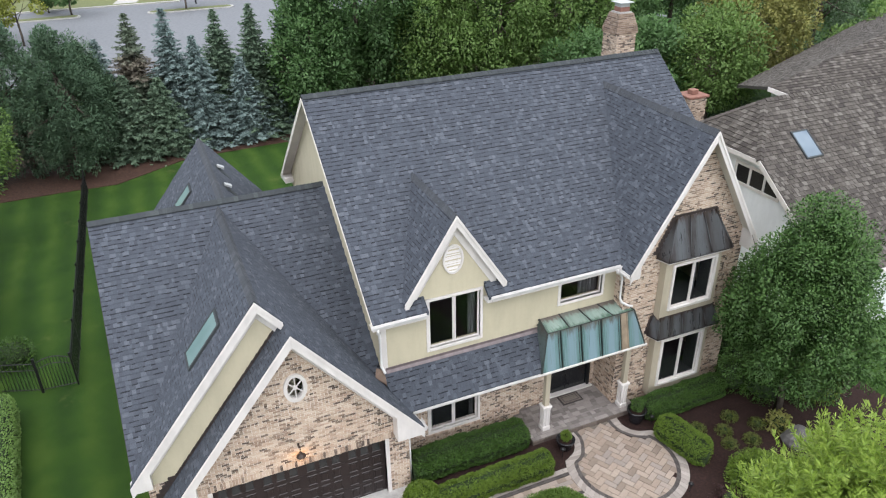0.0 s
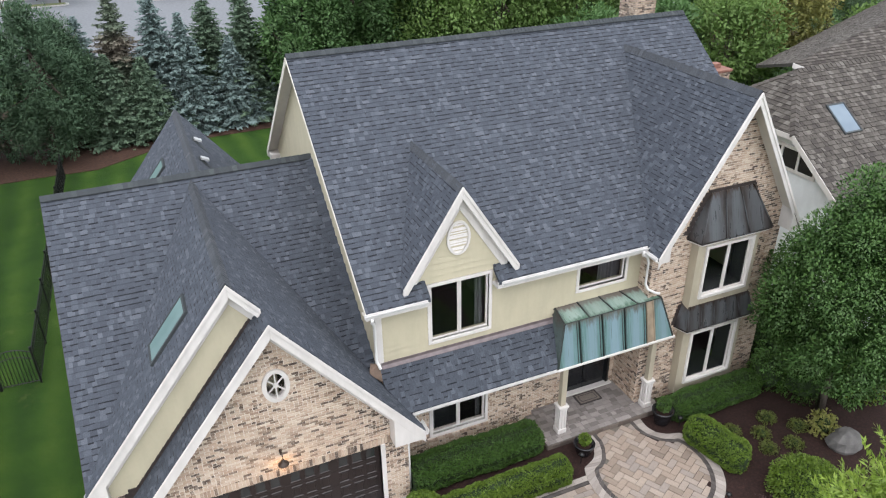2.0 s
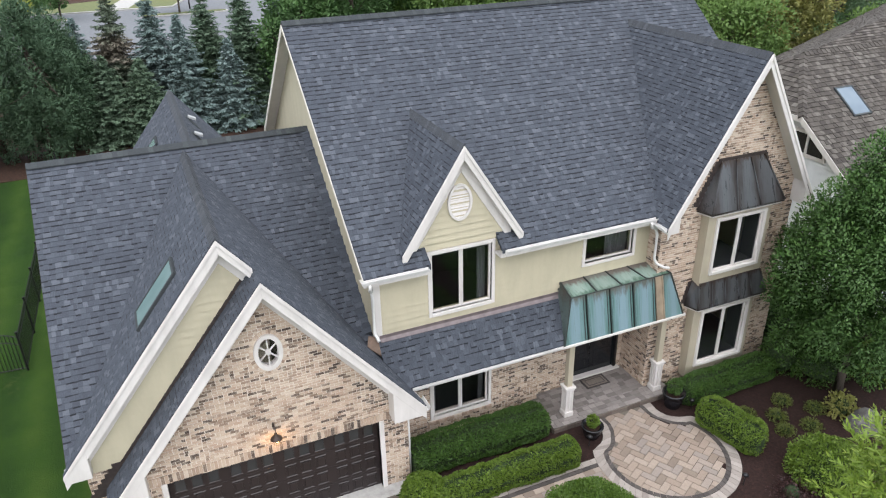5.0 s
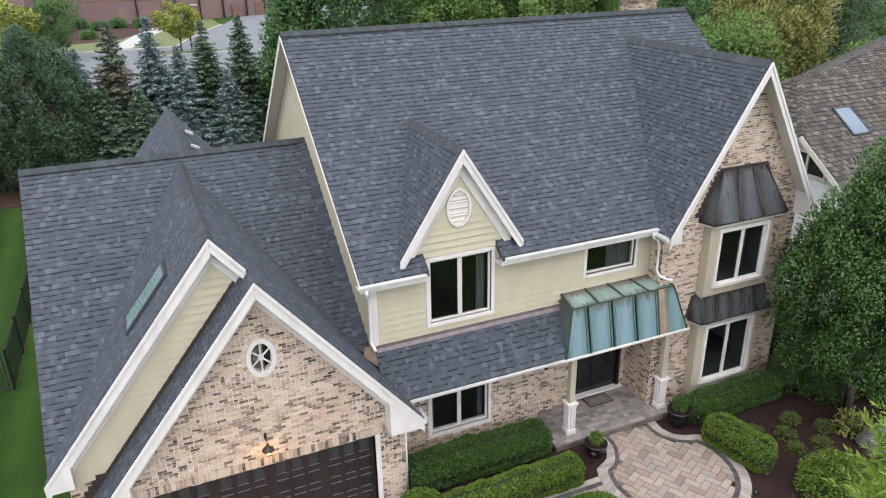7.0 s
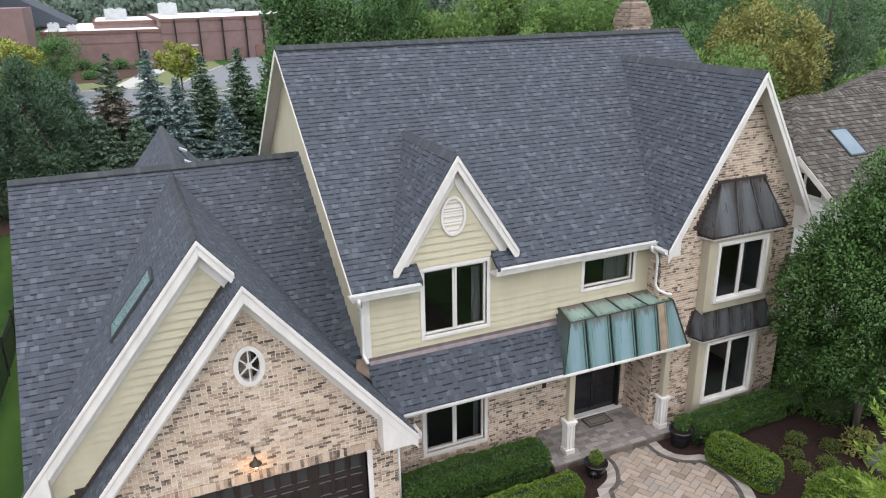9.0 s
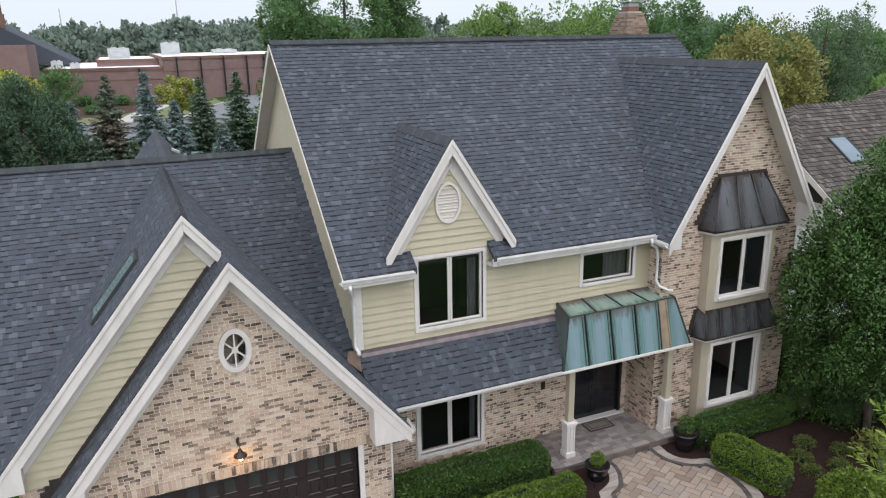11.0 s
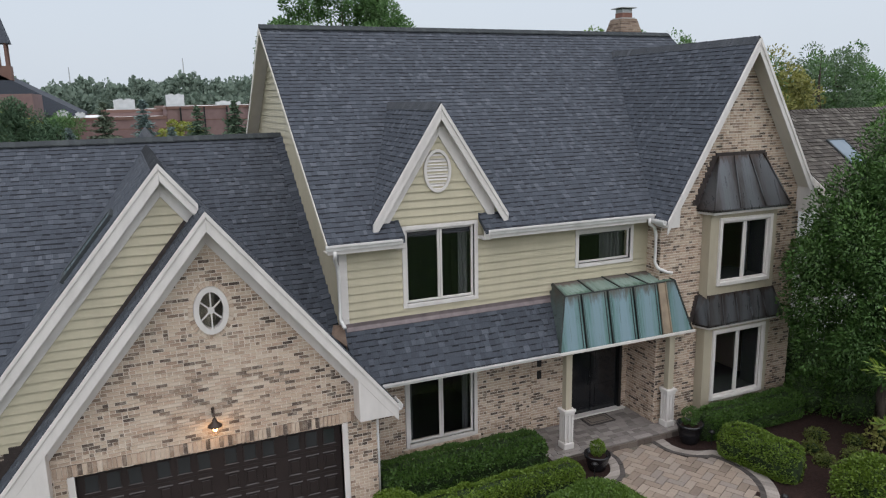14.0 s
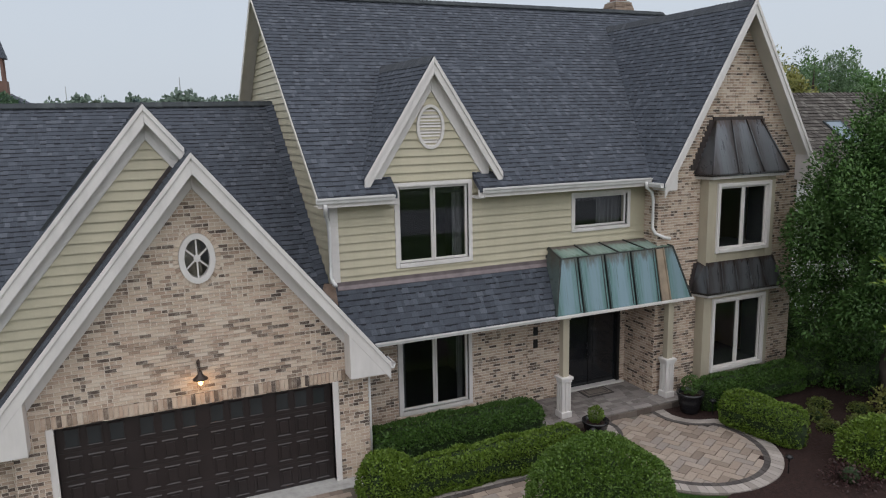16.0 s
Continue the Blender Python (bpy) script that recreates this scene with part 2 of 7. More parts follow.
M = {
    "shingle": mat_shingle(),
    "ridge": mat_shingle("ridge_cap_shingle", (0.044, 0.050, 0.054), (0.066, 0.074, 0.076), (0.032, 0.036, 0.040)),
    "cap": mat_shingle("gable_cap_shingle", (0.064, 0.069, 0.078), (0.098, 0.104, 0.115), (0.044, 0.048, 0.055)),
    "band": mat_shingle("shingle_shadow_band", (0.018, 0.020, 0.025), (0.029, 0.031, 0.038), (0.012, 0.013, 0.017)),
    "shake": mat_shake(),
    "brick": mat_brick(),
    "ring_brick": mat_brick("pale_ring_brick", 0.42),
    "mortar": mat_mortar(),
    "siding": mat_paint("olive_clapboard", (0.452, 0.408, 0.295), 0.55, 0.06),
    "tan": mat_paint("tan_painted_panel", (0.40, 0.355, 0.27), 0.55, 0.08),
    "white": mat_paint("white_trim_paint", (0.645, 0.61, 0.585), 0.45, 0.08),
    "white_siding": mat_paint("white_clapboard", (0.74, 0.76, 0.78), 0.55, 0.06),
    "gutter": mat_paint("white_gutter", (0.68, 0.665, 0.65), 0.3, 0.10),
    "green_copper": mat_patina("verdigris_copper", (0.105, 0.085, 0.070), (0.115, 0.225, 0.215), (0.225, 0.325, 0.385), 2, far=0.80),
    "moss_copper": mat_patina("mossy_copper", (0.135, 0.115, 0.10), (0.175, 0.255, 0.215), (0.245, 0.32, 0.28), 1, 0.55, 0.15, (0.045, 0.105, 0.065), 0.62),
    "dark_copper": mat_patina("aged_dark_copper", (0.072, 0.050, 0.042), (0.070, 0.062, 0.062), (0.150, 0.158, 0.172), 2, 0.34, 0.5, None, 0.86, 3),
    # darker copy of green_copper, with the left side's shade in its colour
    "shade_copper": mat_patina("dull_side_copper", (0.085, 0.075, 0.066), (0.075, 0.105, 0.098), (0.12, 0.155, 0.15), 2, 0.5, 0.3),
    "tan_copper": mat_plain("bare_copper_panel", (0.30, 0.235, 0.17), 0.5, 0.3, 0.25, 3),
    "pan_copper": mat_plain("brown_copper_flashing", (0.105, 0.070, 0.050), 0.5, 0.4, 0.35, 5),
    "apron": mat_plain("mauve_apron_flashing", (0.155, 0.125, 0.128), 0.5, 0.2, 0.2, 5),
    "door_brown": mat_plain("dark_brown_door", (0.018, 0.0125, 0.0125), 0.42, 0, 0.2, 3),
    "door_glass": mat_plain("dark_door_glass", (0.026, 0.029, 0.031), 0.08, 0, 0.1, 2),
    "black": mat_plain("black_metal", (0.012, 0.012, 0.013), 0.4, 0.3, 0.2, 10),
    "bronze": mat_plain("aged_bronze", (0.045, 0.029, 0.022), 0.45, 0.4, 0.25, 12),
    "black_gloss": mat_plain("black_door_paint", (0.010, 0.011, 0.013), 0.12, 0, 0.1, 2),
    "glass": mat_glass(),
    # near-black: the dimness of the unlit rooms is put into the colour
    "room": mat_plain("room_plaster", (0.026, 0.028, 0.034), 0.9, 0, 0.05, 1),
    "curtain": mat_plain("grey_curtain", (0.095, 0.10, 0.108), 0.9, 0, 0.15, 5),
    "soffit": mat_paint("soffit_paint", (0.64, 0.60, 0.535), 0.6, 0.05),
    "stone": mat_paver("grey_porch_paver", [(0.0, (0.15, 0.132, 0.125)), (0.5, (0.235, 0.212, 0.20)), (1.0, (0.31, 0.283, 0.265))]),
    "paver": mat_paver("tan_paver", [(0.0, (0.193, 0.151, 0.124)), (0.35, (0.303, 0.241, 0.194)), (0.7, (0.355, 0.293, 0.242)), (1.0, (0.252, 0.220, 0.199))]),
    "paver_dark": mat_paver("charcoal_paver", [(0.0, (0.055, 0.048, 0.046)), (1.0, (0.10, 0.088, 0.082))]),
    "paver_edge": mat_paver("grey_edge_paver", [(0.0, (0.24, 0.21, 0.19)), (1.0, (0.38, 0.34, 0.31))]),
    "sand": mat_ground("joint_sand", [(0.3, (0.10, 0.085, 0.07)), (0.7, (0.17, 0.15, 0.125))], 40),
    "concrete": mat_ground("concrete", [(0.3, (0.30, 0.29, 0.28)), (0.7, (0.44, 0.43, 0.41))], 6, 0.85, 0.15, 0.004),
    "asphalt": mat_ground("asphalt", [(0.3, (0.125, 0.132, 0.143)), (0.7, (0.18, 0.187, 0.20))], 3, 0.9, 0.2, 0.01),
    "mulch": mat_ground("dark_bark_mulch", [(0.25, (0.009, 0.005, 0.004)), (0.55, (0.025, 0.012, 0.010)), (0.8, (0.052, 0.025, 0.020))], 16),
    "red_mulch": mat_ground("reddish_mulch", [(0.25, (0.018, 0.010, 0.008)), (0.55, (0.055, 0.029, 0.020)), (0.8, (0.09, 0.05, 0.034))], 7),
    "lawn": mat_lawn(),
    "hedge": mat_leaf("boxwood_leaf", (0.042, 0.076, 0.008), (0.105, 0.170, 0.018), (0.225, 0.315, 0.048)),
    "hedge_dark": mat_leaf("yew_leaf", (0.018, 0.048, 0.008), (0.050, 0.108, 0.017), (0.12, 0.205, 0.038)),
    "box_ball": mat_leaf("dark_boxwood_leaf", (0.030, 0.066, 0.009), (0.078, 0.142, 0.018), (0.175, 0.265, 0.046)),
    "bed_shrub": mat_leaf("bed_shrub_leaf", (0.055, 0.075, 0.014), (0.105, 0.130, 0.026), (0.17, 0.19, 0.05)),
    # shade between the leaves, painted as a near-black green on the inner core
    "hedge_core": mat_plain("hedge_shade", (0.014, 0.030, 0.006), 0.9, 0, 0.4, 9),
    "pear": mat_leaf("pear_leaf", (0.034, 0.084, 0.020), (0.088, 0.178, 0.046), (0.165, 0.280, 0.078), 0.45, 0.35),
    "oak": mat_leaf("broad_leaf", (0.040, 0.100, 0.026), (0.122, 0.228, 0.082), (0.180, 0.300, 0.110), trans=0.5),
    "oak_light": mat_leaf("light_broad_leaf", (0.078, 0.145, 0.030), (0.190, 0.305, 0.088), (0.250, 0.370, 0.115), trans=0.5),
    # greyer than oak: distance haze is mixed into this leaf colour
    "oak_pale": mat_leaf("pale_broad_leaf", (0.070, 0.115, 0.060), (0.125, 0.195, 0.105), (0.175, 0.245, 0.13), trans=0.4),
    "step_stone": mat_paver("brown_step_stone", [(0.0, (0.075, 0.058, 0.05)), (1.0, (0.17, 0.14, 0.12))]),
    "yellow": mat_leaf("yellowing_leaf", (0.10, 0.125, 0.028), (0.29, 0.285, 0.085), (0.36, 0.335, 0.115), trans=0.4),
    "street_yellow": mat_leaf("bright_yellow_leaf", (0.15, 0.19, 0.03), (0.28, 0.31, 0.055), (0.40, 0.41, 0.09)),
    "lime": mat_leaf("lime_leaf", (0.10, 0.17, 0.022), (0.235, 0.34, 0.050), (0.43, 0.50, 0.12), 0.4),
    "pine": mat_leaf("pine_needles", (0.055, 0.105, 0.064), (0.098, 0.168, 0.094), (0.135, 0.205, 0.118), 0.7, 0.4),
    "barberry": mat_leaf("barberry_leaf", (0.02, 0.012, 0.012), (0.05, 0.022, 0.022), (0.09, 0.04, 0.035)),
    "spruce": mat_leaf("blue_spruce_needles", (0.115, 0.165, 0.155), (0.185, 0.25, 0.24), (0.25, 0.325, 0.315), 0.7, 0.25),
    "fir": mat_leaf("green_spruce_needles", (0.085, 0.135, 0.092), (0.135, 0.20, 0.130), (0.18, 0.25, 0.16), 0.7, 0.35),
    "brown_fir": mat_leaf("browning_needles", (0.085, 0.115, 0.078), (0.135, 0.170, 0.118), (0.18, 0.215, 0.152), 0.7, 0.25, dead=(5.3, 1.0, (0.19, 0.16, 0.128))),
    "bark": mat_bark("grey_brown_bark", (0.035, 0.028, 0.022), (0.11, 0.09, 0.075)),
    # horizon haze is put into the colour: paler and bluer than near leaves
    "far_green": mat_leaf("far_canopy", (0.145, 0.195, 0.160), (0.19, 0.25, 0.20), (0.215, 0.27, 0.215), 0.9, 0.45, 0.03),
    "far_brick": mat_ground("far_red_brick", [(0.3, (0.165, 0.108, 0.104)), (0.7, (0.215, 0.145, 0.138))], 0.6, 0.9, 0.1, 0.02),
    "far_brown": mat_ground("far_brown_brick", [(0.3, (0.13, 0.075, 0.06)), (0.7, (0.18, 0.11, 0.09))], 0.6, 0.9, 0.1, 0.02),
    "membrane": mat_plain("white_roof_membrane", (0.72, 0.73, 0.74), 0.7, 0, 0.06, 0.4),
    "unit": mat_plain("galvanised_unit", (0.42, 0.43, 0.43), 0.5, 0.3, 0.1, 1),
    "black_vent": mat_plain("black_ridge_vent", (0.008, 0.008, 0.009), 0.8, 0, 0.2, 12),
    "red_cap": mat_plain("red_clay_cap", (0.20, 0.095, 0.07), 0.8, 0, 0.2, 6),
    "grey_stone": mat_plain("grey_boulder", (0.10, 0.094, 0.09), 0.9, 0, 0.3, 4),
    "pot": mat_plain("black_glazed_pot", (0.012, 0.012, 0.014), 0.25, 0, 0.2, 8),
    "mat": mat_plain("woven_doormat", (0.16, 0.135, 0.115), 0.95, 0, 0.3, 60),
    "mat_dark": mat_plain("doormat_border", (0.05, 0.042, 0.04), 0.95, 0, 0.3, 60),
    "bulb": mat_glow("warm_bulb", (1.0, 0.58, 0.22), 8.0),
    "edge_flashing": mat_plain("dark_brown_flashing", (0.040, 0.030, 0.028), 0.6, 0.2, 0.35, 9),
    "crown_brick": mat_paver("weathered_crown_brick", [(0.0, (0.13, 0.09, 0.07)), (0.5, (0.25, 0.18, 0.135)), (1.0, (0.36, 0.275, 0.21))]),
    "old_mortar": mat_plain("weathered_mortar", (0.27, 0.235, 0.20), 0.9, 0, 0.25, 8),
    "seam": mat_plain("copper_seam", (0.045, 0.05, 0.048), 0.5, 0.5, 0.3, 6),
    "line_paint": mat_plain("island_grass", (0.11, 0.125, 0.045), 0.9, 0, 0.2, 2),
}

# ---------------------------------------------------------------- building helpers


class Acc:
    """Collects many polygons for one mesh."""

    def __init__(self):
        self.v, self.f = [], []

    def poly(self, pts):
        i = len(self.v)
        self.v.extend(tuple(p) for p in pts)
        self.f.append(tuple(range(i, i + len(pts))))

    def prism(self, pts, d, bottom=True):
        """The polygon pts and its copy moved by d, with sides between."""
        n, i = len(pts), len(self.v)
        d = Vector(d)
        self.v.extend(tuple(p) for p in pts)
        self.v.extend(tuple(Vector(p) + d) for p in pts)
        self.f.append(tuple(range(i + n, i + 2 * n)))
        if bottom:
            self.f.append(tuple(range(i + n - 1, i - 1, -1)))
        for a in range(n):
            b = (a + 1) % n
            self.f.append((i + a, i + b, i + n + b, i + n + a))

    def box(self, x0, x1, y0, y1, z0, z1):
        self.prism([(x0, y0, z0), (x1, y0, z0), (x1, y1, z0), (x0, y1, z0)], (0, 0, z1 - z0))

    def tube(self, path, r, seg=8, cap=True):
        """A round bar along a path; r is one radius or one for each point."""
        rs = r if isinstance(r, (list, tuple)) else [r] * len(path)
        path = [Vector(p) for p in path]
        rings = []
        for k, p in enumerate(path):
            a = path[max(k - 1, 0)]
            b = path[min(k + 1, len(path) - 1)]
            q = (b - a).to_track_quat("Z", "Y")
            i = len(self.v)
            for s in range(seg):
                t = 2 * math.pi * s / seg
                self.v.append(tuple(p + q @ Vector((rs[k] * math.cos(t), rs[k] * math.sin(t), 0))))
            rings.append(i)
        for a, b in zip(rings, rings[1:]):
            for s in range(seg):
                self.f.append((a + s, a + (s + 1) % seg, b + (s + 1) % seg, b + s))
        if cap:
            self.f.append(tuple(rings[0] + s for s in range(seg - 1, -1, -1)))
            self.f.append(tuple(rings[-1] + s for s in range(seg)))

    def lathe(self, c, profile, seg=20):
        """A turned body: profile of (radius, height) round the upright through c."""
        rings = []
        for r, z in profile:
            i = len(self.v)
            for s in range(seg):
                t = 2 * math.pi * s / seg
                self.v.append((c[0] + r * math.cos(t), c[1] + r * math.sin(t), c[2] + z))
            rings.append(i)
        for a, b in zip(rings, rings[1:]):
            for s in range(seg):
                self.f.append((a + s, a + (s + 1) % seg, b + (s + 1) % seg, b + s))
        self.f.append(tuple(rings[0] + s for s in range(seg - 1, -1, -1)))
        self.f.append(tuple(rings[-1] + s for s in range(seg)))

    def mesh(self, name, fix=True, weld=False):
        me = bpy.data.meshes.new(name)
        me.from_pydata(self.v, [], self.f)
        if fix:
            bm = bmesh.new()
            bm.from_mesh(me)
            if weld:
                bmesh.ops.remove_doubles(bm, verts=bm.verts, dist=2e-4)
            bmesh.ops.recalc_face_normals(bm, faces=bm.faces)
            bm.to_mesh(me)
            bm.free()
        me.update()
        return me


def thing(name, label, category, group="", kind="", at=(0, 0, 0)):
    e = new(name)
    e.location = at
    e.empty_display_size = 0.2
    return tagged(e, label, category, group, kind)


def part(name, acc, material, parent, label="", bevel=0.0, smooth=False, kind="", fix=True, weld=False):
    """One mesh object under a thing or a part."""
    me = acc if isinstance(acc, bpy.types.Mesh) else acc.mesh(name, fix, weld)
    if not me.materials:
        me.materials.append(M[material] if isinstance(material, str) else material)
    ob = new(name, me)
    if parent:
        ob.parent = parent
        ob.matrix_parent_inverse = Matrix.Translation(world_at(parent)).inverted()
    if bevel:
        b = ob.modifiers.new("edge", "BEVEL")
        b.width, b.segments, b.limit_method, b.angle_limit = bevel, 2, "ANGLE", radians(40)
    if smooth:
        me.polygons.foreach_set("use_smooth", [True] * len(me.polygons))
    return tagged(ob, label, kind=kind)


def world_at(ob):
    """Where a thing's origin stands; parts are drawn in the world's own coordinates."""
    return Vector((0, 0, 0)) if ob.parent else Vector(ob.location)


def solo(name, acc, material, label, category, group="", kind="", bevel=0.0, smooth=False, fix=True):
    """One mesh as a top-level thing."""
    ob = part(name, acc, material, None, label, bevel, smooth, fix=fix)
    return tagged(ob, label, category, group, kind)


def clip(poly, a, b, c):
    """The part of a 2D polygon where a*u + b*v <= c."""
    out = []
    for i, p in enumerate(poly):
        q = poly[(i + 1) % len(poly)]
        dp, dq = a * p[0] + b * p[1] - c, a * q[0] + b * q[1] - c
        if dp <= 0:
            out.append(p)
        if (dp < 0 < dq) or (dq < 0 < dp):
            t = dp / (dp - dq)
            out.append((p[0] + t * (q[0] - p[0]), p[1] + t * (q[1] - p[1])))
    return out


def area2(poly):
    return sum(p[0] * q[1] - q[0] * p[1] for p, q in zip(poly, poly[1:] + poly[:1]))


def inside(poly, conv):
    """poly cut to the convex polygon conv (counter-clockwise)."""
    for p, q in zip(conv, conv[1:] + conv[:1]):
        dx, dy = q[0] - p[0], q[1] - p[1]
        poly = clip(poly, dy, -dx, dy * p[0] - dx * p[1])
        if len(poly) < 3:
            return []
    return poly


def ccw(poly):
    return list(poly) if area2(list(poly)) > 0 else list(poly)[::-1]


def with_holes(outer, holes):
    """A convex outline less upright rectangular holes (x0, x1, z0, z1), as convex pieces."""
    outer = ccw(outer)
    us = sorted({min(p[0] for p in outer), max(p[0] for p in outer), *[h[0] for h in holes], *[h[1] for h in holes]})
    out = []
    for a, b in zip(us, us[1:]):
        if b - a < 1e-5:
            continue
        slab = clip(clip(outer, 1, 0, b), -1, 0, -a)
        if len(slab) < 3:
            continue
        cuts = sorted((h[2], h[3]) for h in holes if h[0] < (a + b) / 2 < h[1])
        z = -1e3
        for z0, z1 in cuts + [(1e3, 1e3)]:
            p = clip(clip(slab, 0, 1, z0), 0, -1, -z)
            if len(p) >= 3 and abs(area2(p)) > 1e-5:
                out.append(p)
            z = z1
    return out


class Plane:
    """A plane with its own u (across), v (up) and n (out)."""

    def __init__(self, o, u, v):
        self.o, self.u = Vector(o), Vector(u).normalized()
        v = Vector(v)
        self.v = (v - self.u * v.dot(self.u)).normalized()
        self.n = self.u.cross(self.v)

    def to(self, p):
        d = Vector(p) - self.o
        return (d.dot(self.u), d.dot(self.v))

    def at(self, u, v, h=0.0):
        return self.o + self.u * u + self.v * v + self.n * h


rng = random.Random(7)


def shingle_rows(plane, regions, acc, exposure=0.143, wmin=0.065, wmax=0.17, thick=0.013, seed=1, lift=0.004, gap=0.0015, band=None):
    """Overlapping courses of single tabs on a roof plane, cut to the convex regions (3D outlines)."""
    r = random.Random(seed)
    for reg in regions:
        conv = ccw([plane.to(p) for p in reg])
        u0, u1 = min(p[0] for p in conv), max(p[0] for p in conv)
        v0, v1 = min(p[1] for p in conv), max(p[1] for p in conv)
        k0 = math.floor(v0 / exposure)
        for k in range(k0, math.ceil(v1 / exposure)):
            va, vb = k * exposure, (k + 1) * exposure
            u = u0 - r.uniform(0, wmax)
            while u < u1:
                w = r.uniform(wmin, wmax)
                drop = r.choice((0.0, 0.0, 0.0, -0.003, 0.002))
                p = inside([(u, va + drop), (u + w - gap, va + drop), (u + w - gap, vb + 0.012), (u, vb + 0.012)], conv)
                u += w
                if len(p) < 3 or area2(p) < 2e-4:
                    continue
                t = thick * r.choice((0.8, 1.0, 1.35))
                base = [plane.at(a, b, 0.0) for a, b in p]
                top = [plane.at(a, b, lift + t * max(0.0, 1 - (b - va) / (exposure + 0.03))) for a, b in p]
                i, n = len(acc.v), len(p)
                acc.v.extend(tuple(q) for q in base)
                acc.v.extend(tuple(q) for q in top)
                acc.f.append(tuple(range(i + n, i + 2 * n)))
                for a in range(n):
                    b = (a + 1) % n
                    acc.f.append((i + a, i + b, i + n + b, i + n + a))
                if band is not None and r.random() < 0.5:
                    # dark strip below a raised tab: granule band, deepened with the tab's painted shade
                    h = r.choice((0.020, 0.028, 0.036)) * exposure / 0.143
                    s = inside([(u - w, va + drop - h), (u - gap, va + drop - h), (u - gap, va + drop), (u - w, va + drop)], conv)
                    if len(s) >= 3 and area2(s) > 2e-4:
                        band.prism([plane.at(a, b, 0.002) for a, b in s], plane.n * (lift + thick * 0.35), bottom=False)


def brick_rows(plane, regions, acc, bw=0.203, bh=0.068, joint=0.0155, proud=0.014, seed=1, lumps=0.004, skip=None):
    """Running-bond bricks on a wall plane, cut to convex regions in (u, v)."""
    r = random.Random(seed)
    for conv in regions:
        conv = ccw(conv)
        u0, u1 = min(p[0] for p in conv), max(p[0] for p in conv)
        v0, v1 = min(p[1] for p in conv), max(p[1] for p in conv)
        for k in range(math.floor(v0 / bh), math.ceil(v1 / bh) + 1):
            off = 0.5 * bw * (k % 2)
            for j in range(math.floor((u0 - off) / bw), math.ceil((u1 - off) / bw) + 1):
                a, b = j * bw + off, k * bh
                if skip and skip(j, k):
                    continue
                cut = a + bw * r.uniform(0.4, 0.6) if r.random() < 0.28 else None
                for a0, a1 in ((a, a + bw),) if cut is None else ((a, cut), (cut, a + bw)):
                    e = r.uniform(0, 0.004)
                    p = inside([(a0 + e, b + e), (a1 - joint, b), (a1 - joint - e, b + bh - joint), (a0, b + bh - joint - e)], conv)
                    if len(p) < 3 or area2(p) < 4e-4:
                        continue
                    h = proud + r.uniform(-lumps, lumps)
                    acc.prism([plane.at(x, y, 0) for x, y in p], plane.n * h, bottom=False)


def lap_rows(plane, regions, acc, exposure=0.175, thick=0.030):
    """Clapboards: long boards whose lower edge stands out."""
    for conv in regions:
        conv = ccw(conv)
        v0, v1 = min(p[1] for p in conv), max(p[1] for p in conv)
        u0, u1 = min(p[0] for p in conv), max(p[0] for p in conv)
        for k in range(math.floor(v0 / exposure), math.ceil(v1 / exposure) + 1):
            va = k * exposure
            p = inside([(u0 - 1, va), (u1 + 1, va), (u1 + 1, va + exposure - 0.004), (u0 - 1, va + exposure - 0.004)], conv)
            if len(p) < 3 or area2(p) < 1e-3:
                continue
            base = [plane.at(a, b, 0.0) for a, b in p]
            top = [plane.at(a, b, 0.006 + (thick - 0.003) * (1 - (b - va) / exposure)) for a, b in p]
            i, n = len(acc.v), len(p)
            acc.v.extend(tuple(q) for q in base)
            acc.v.extend(tuple(q) for q in top)
            acc.f.append(tuple(range(i + n, i + 2 * n)))
            for a in range(n):
                b = (a + 1) % n
                acc.f.append((i + a, i + b, i + n + b, i + n + a))


def boards(name, plane, regions, material, parent, exposure=0.175, thick=0.042, label=""):
    """Each clapboard as a part of its own."""
    made = {}
    for conv in regions:
        conv = ccw(conv)
        v0, v1 = min(p[1] for p in conv), max(p[1] for p in conv)
        for k in range(math.floor(v0 / exposure), math.ceil(v1 / exposure) + 1):
            a = Acc()
            va = k * exposure
            strip = clip(clip(conv, 0, 1, va + exposure - 1e-4), 0, -1, -va - 1e-4)
            if len(strip) < 3 or abs(area2(strip)) < 2e-3:
                continue
            made.setdefault(k, []).append(strip)
    for k, strips in made.items():
        strips.sort(key=lambda s: min(p[0] for p in s))
        runs = []
        for s in strips:
            if runs and min(p[0] for p in s) - max(p[0] for p in runs[-1][-1]) < 1e-3:
                runs[-1].append(s)
            else:
                runs.append([s])
        for run in runs:
            a = Acc()
            for s in run:
                lap_rows(plane, [s], a, exposure, thick)
            if a.f:
                part(name, a, material, parent, label, weld=True)


def wall_solid(plane, regions, thick, acc):
    for conv in regions:
        acc.prism([plane.at(x, y, 0) for x, y in ccw(conv)], plane.n * -thick)

# ---------------------------------------------------------------- ground
def sheet(name, pts, z, material, label, category, thick=0.05):
    a = Acc()
    a.prism([(x, y, z - thick) for x, y in pts], (0, 0, thick))
    return solo(name, a, material, label, category, kind="structure")


g = Acc()
g.poly([(-2500, -300, 0), (2500, -300, 0), (2500, 4000, 0), (-2500, 4000, 0)])
solo("ground", g, "lawn", "green mown lawn reaching to the tree line", "lawn", kind="structure")

# ---------------------------------------------------------------- the house
SLOPE = 0.784
STEEP = 1.234
WINGS = 1.67
DORM = 1.535
WY = 14.98


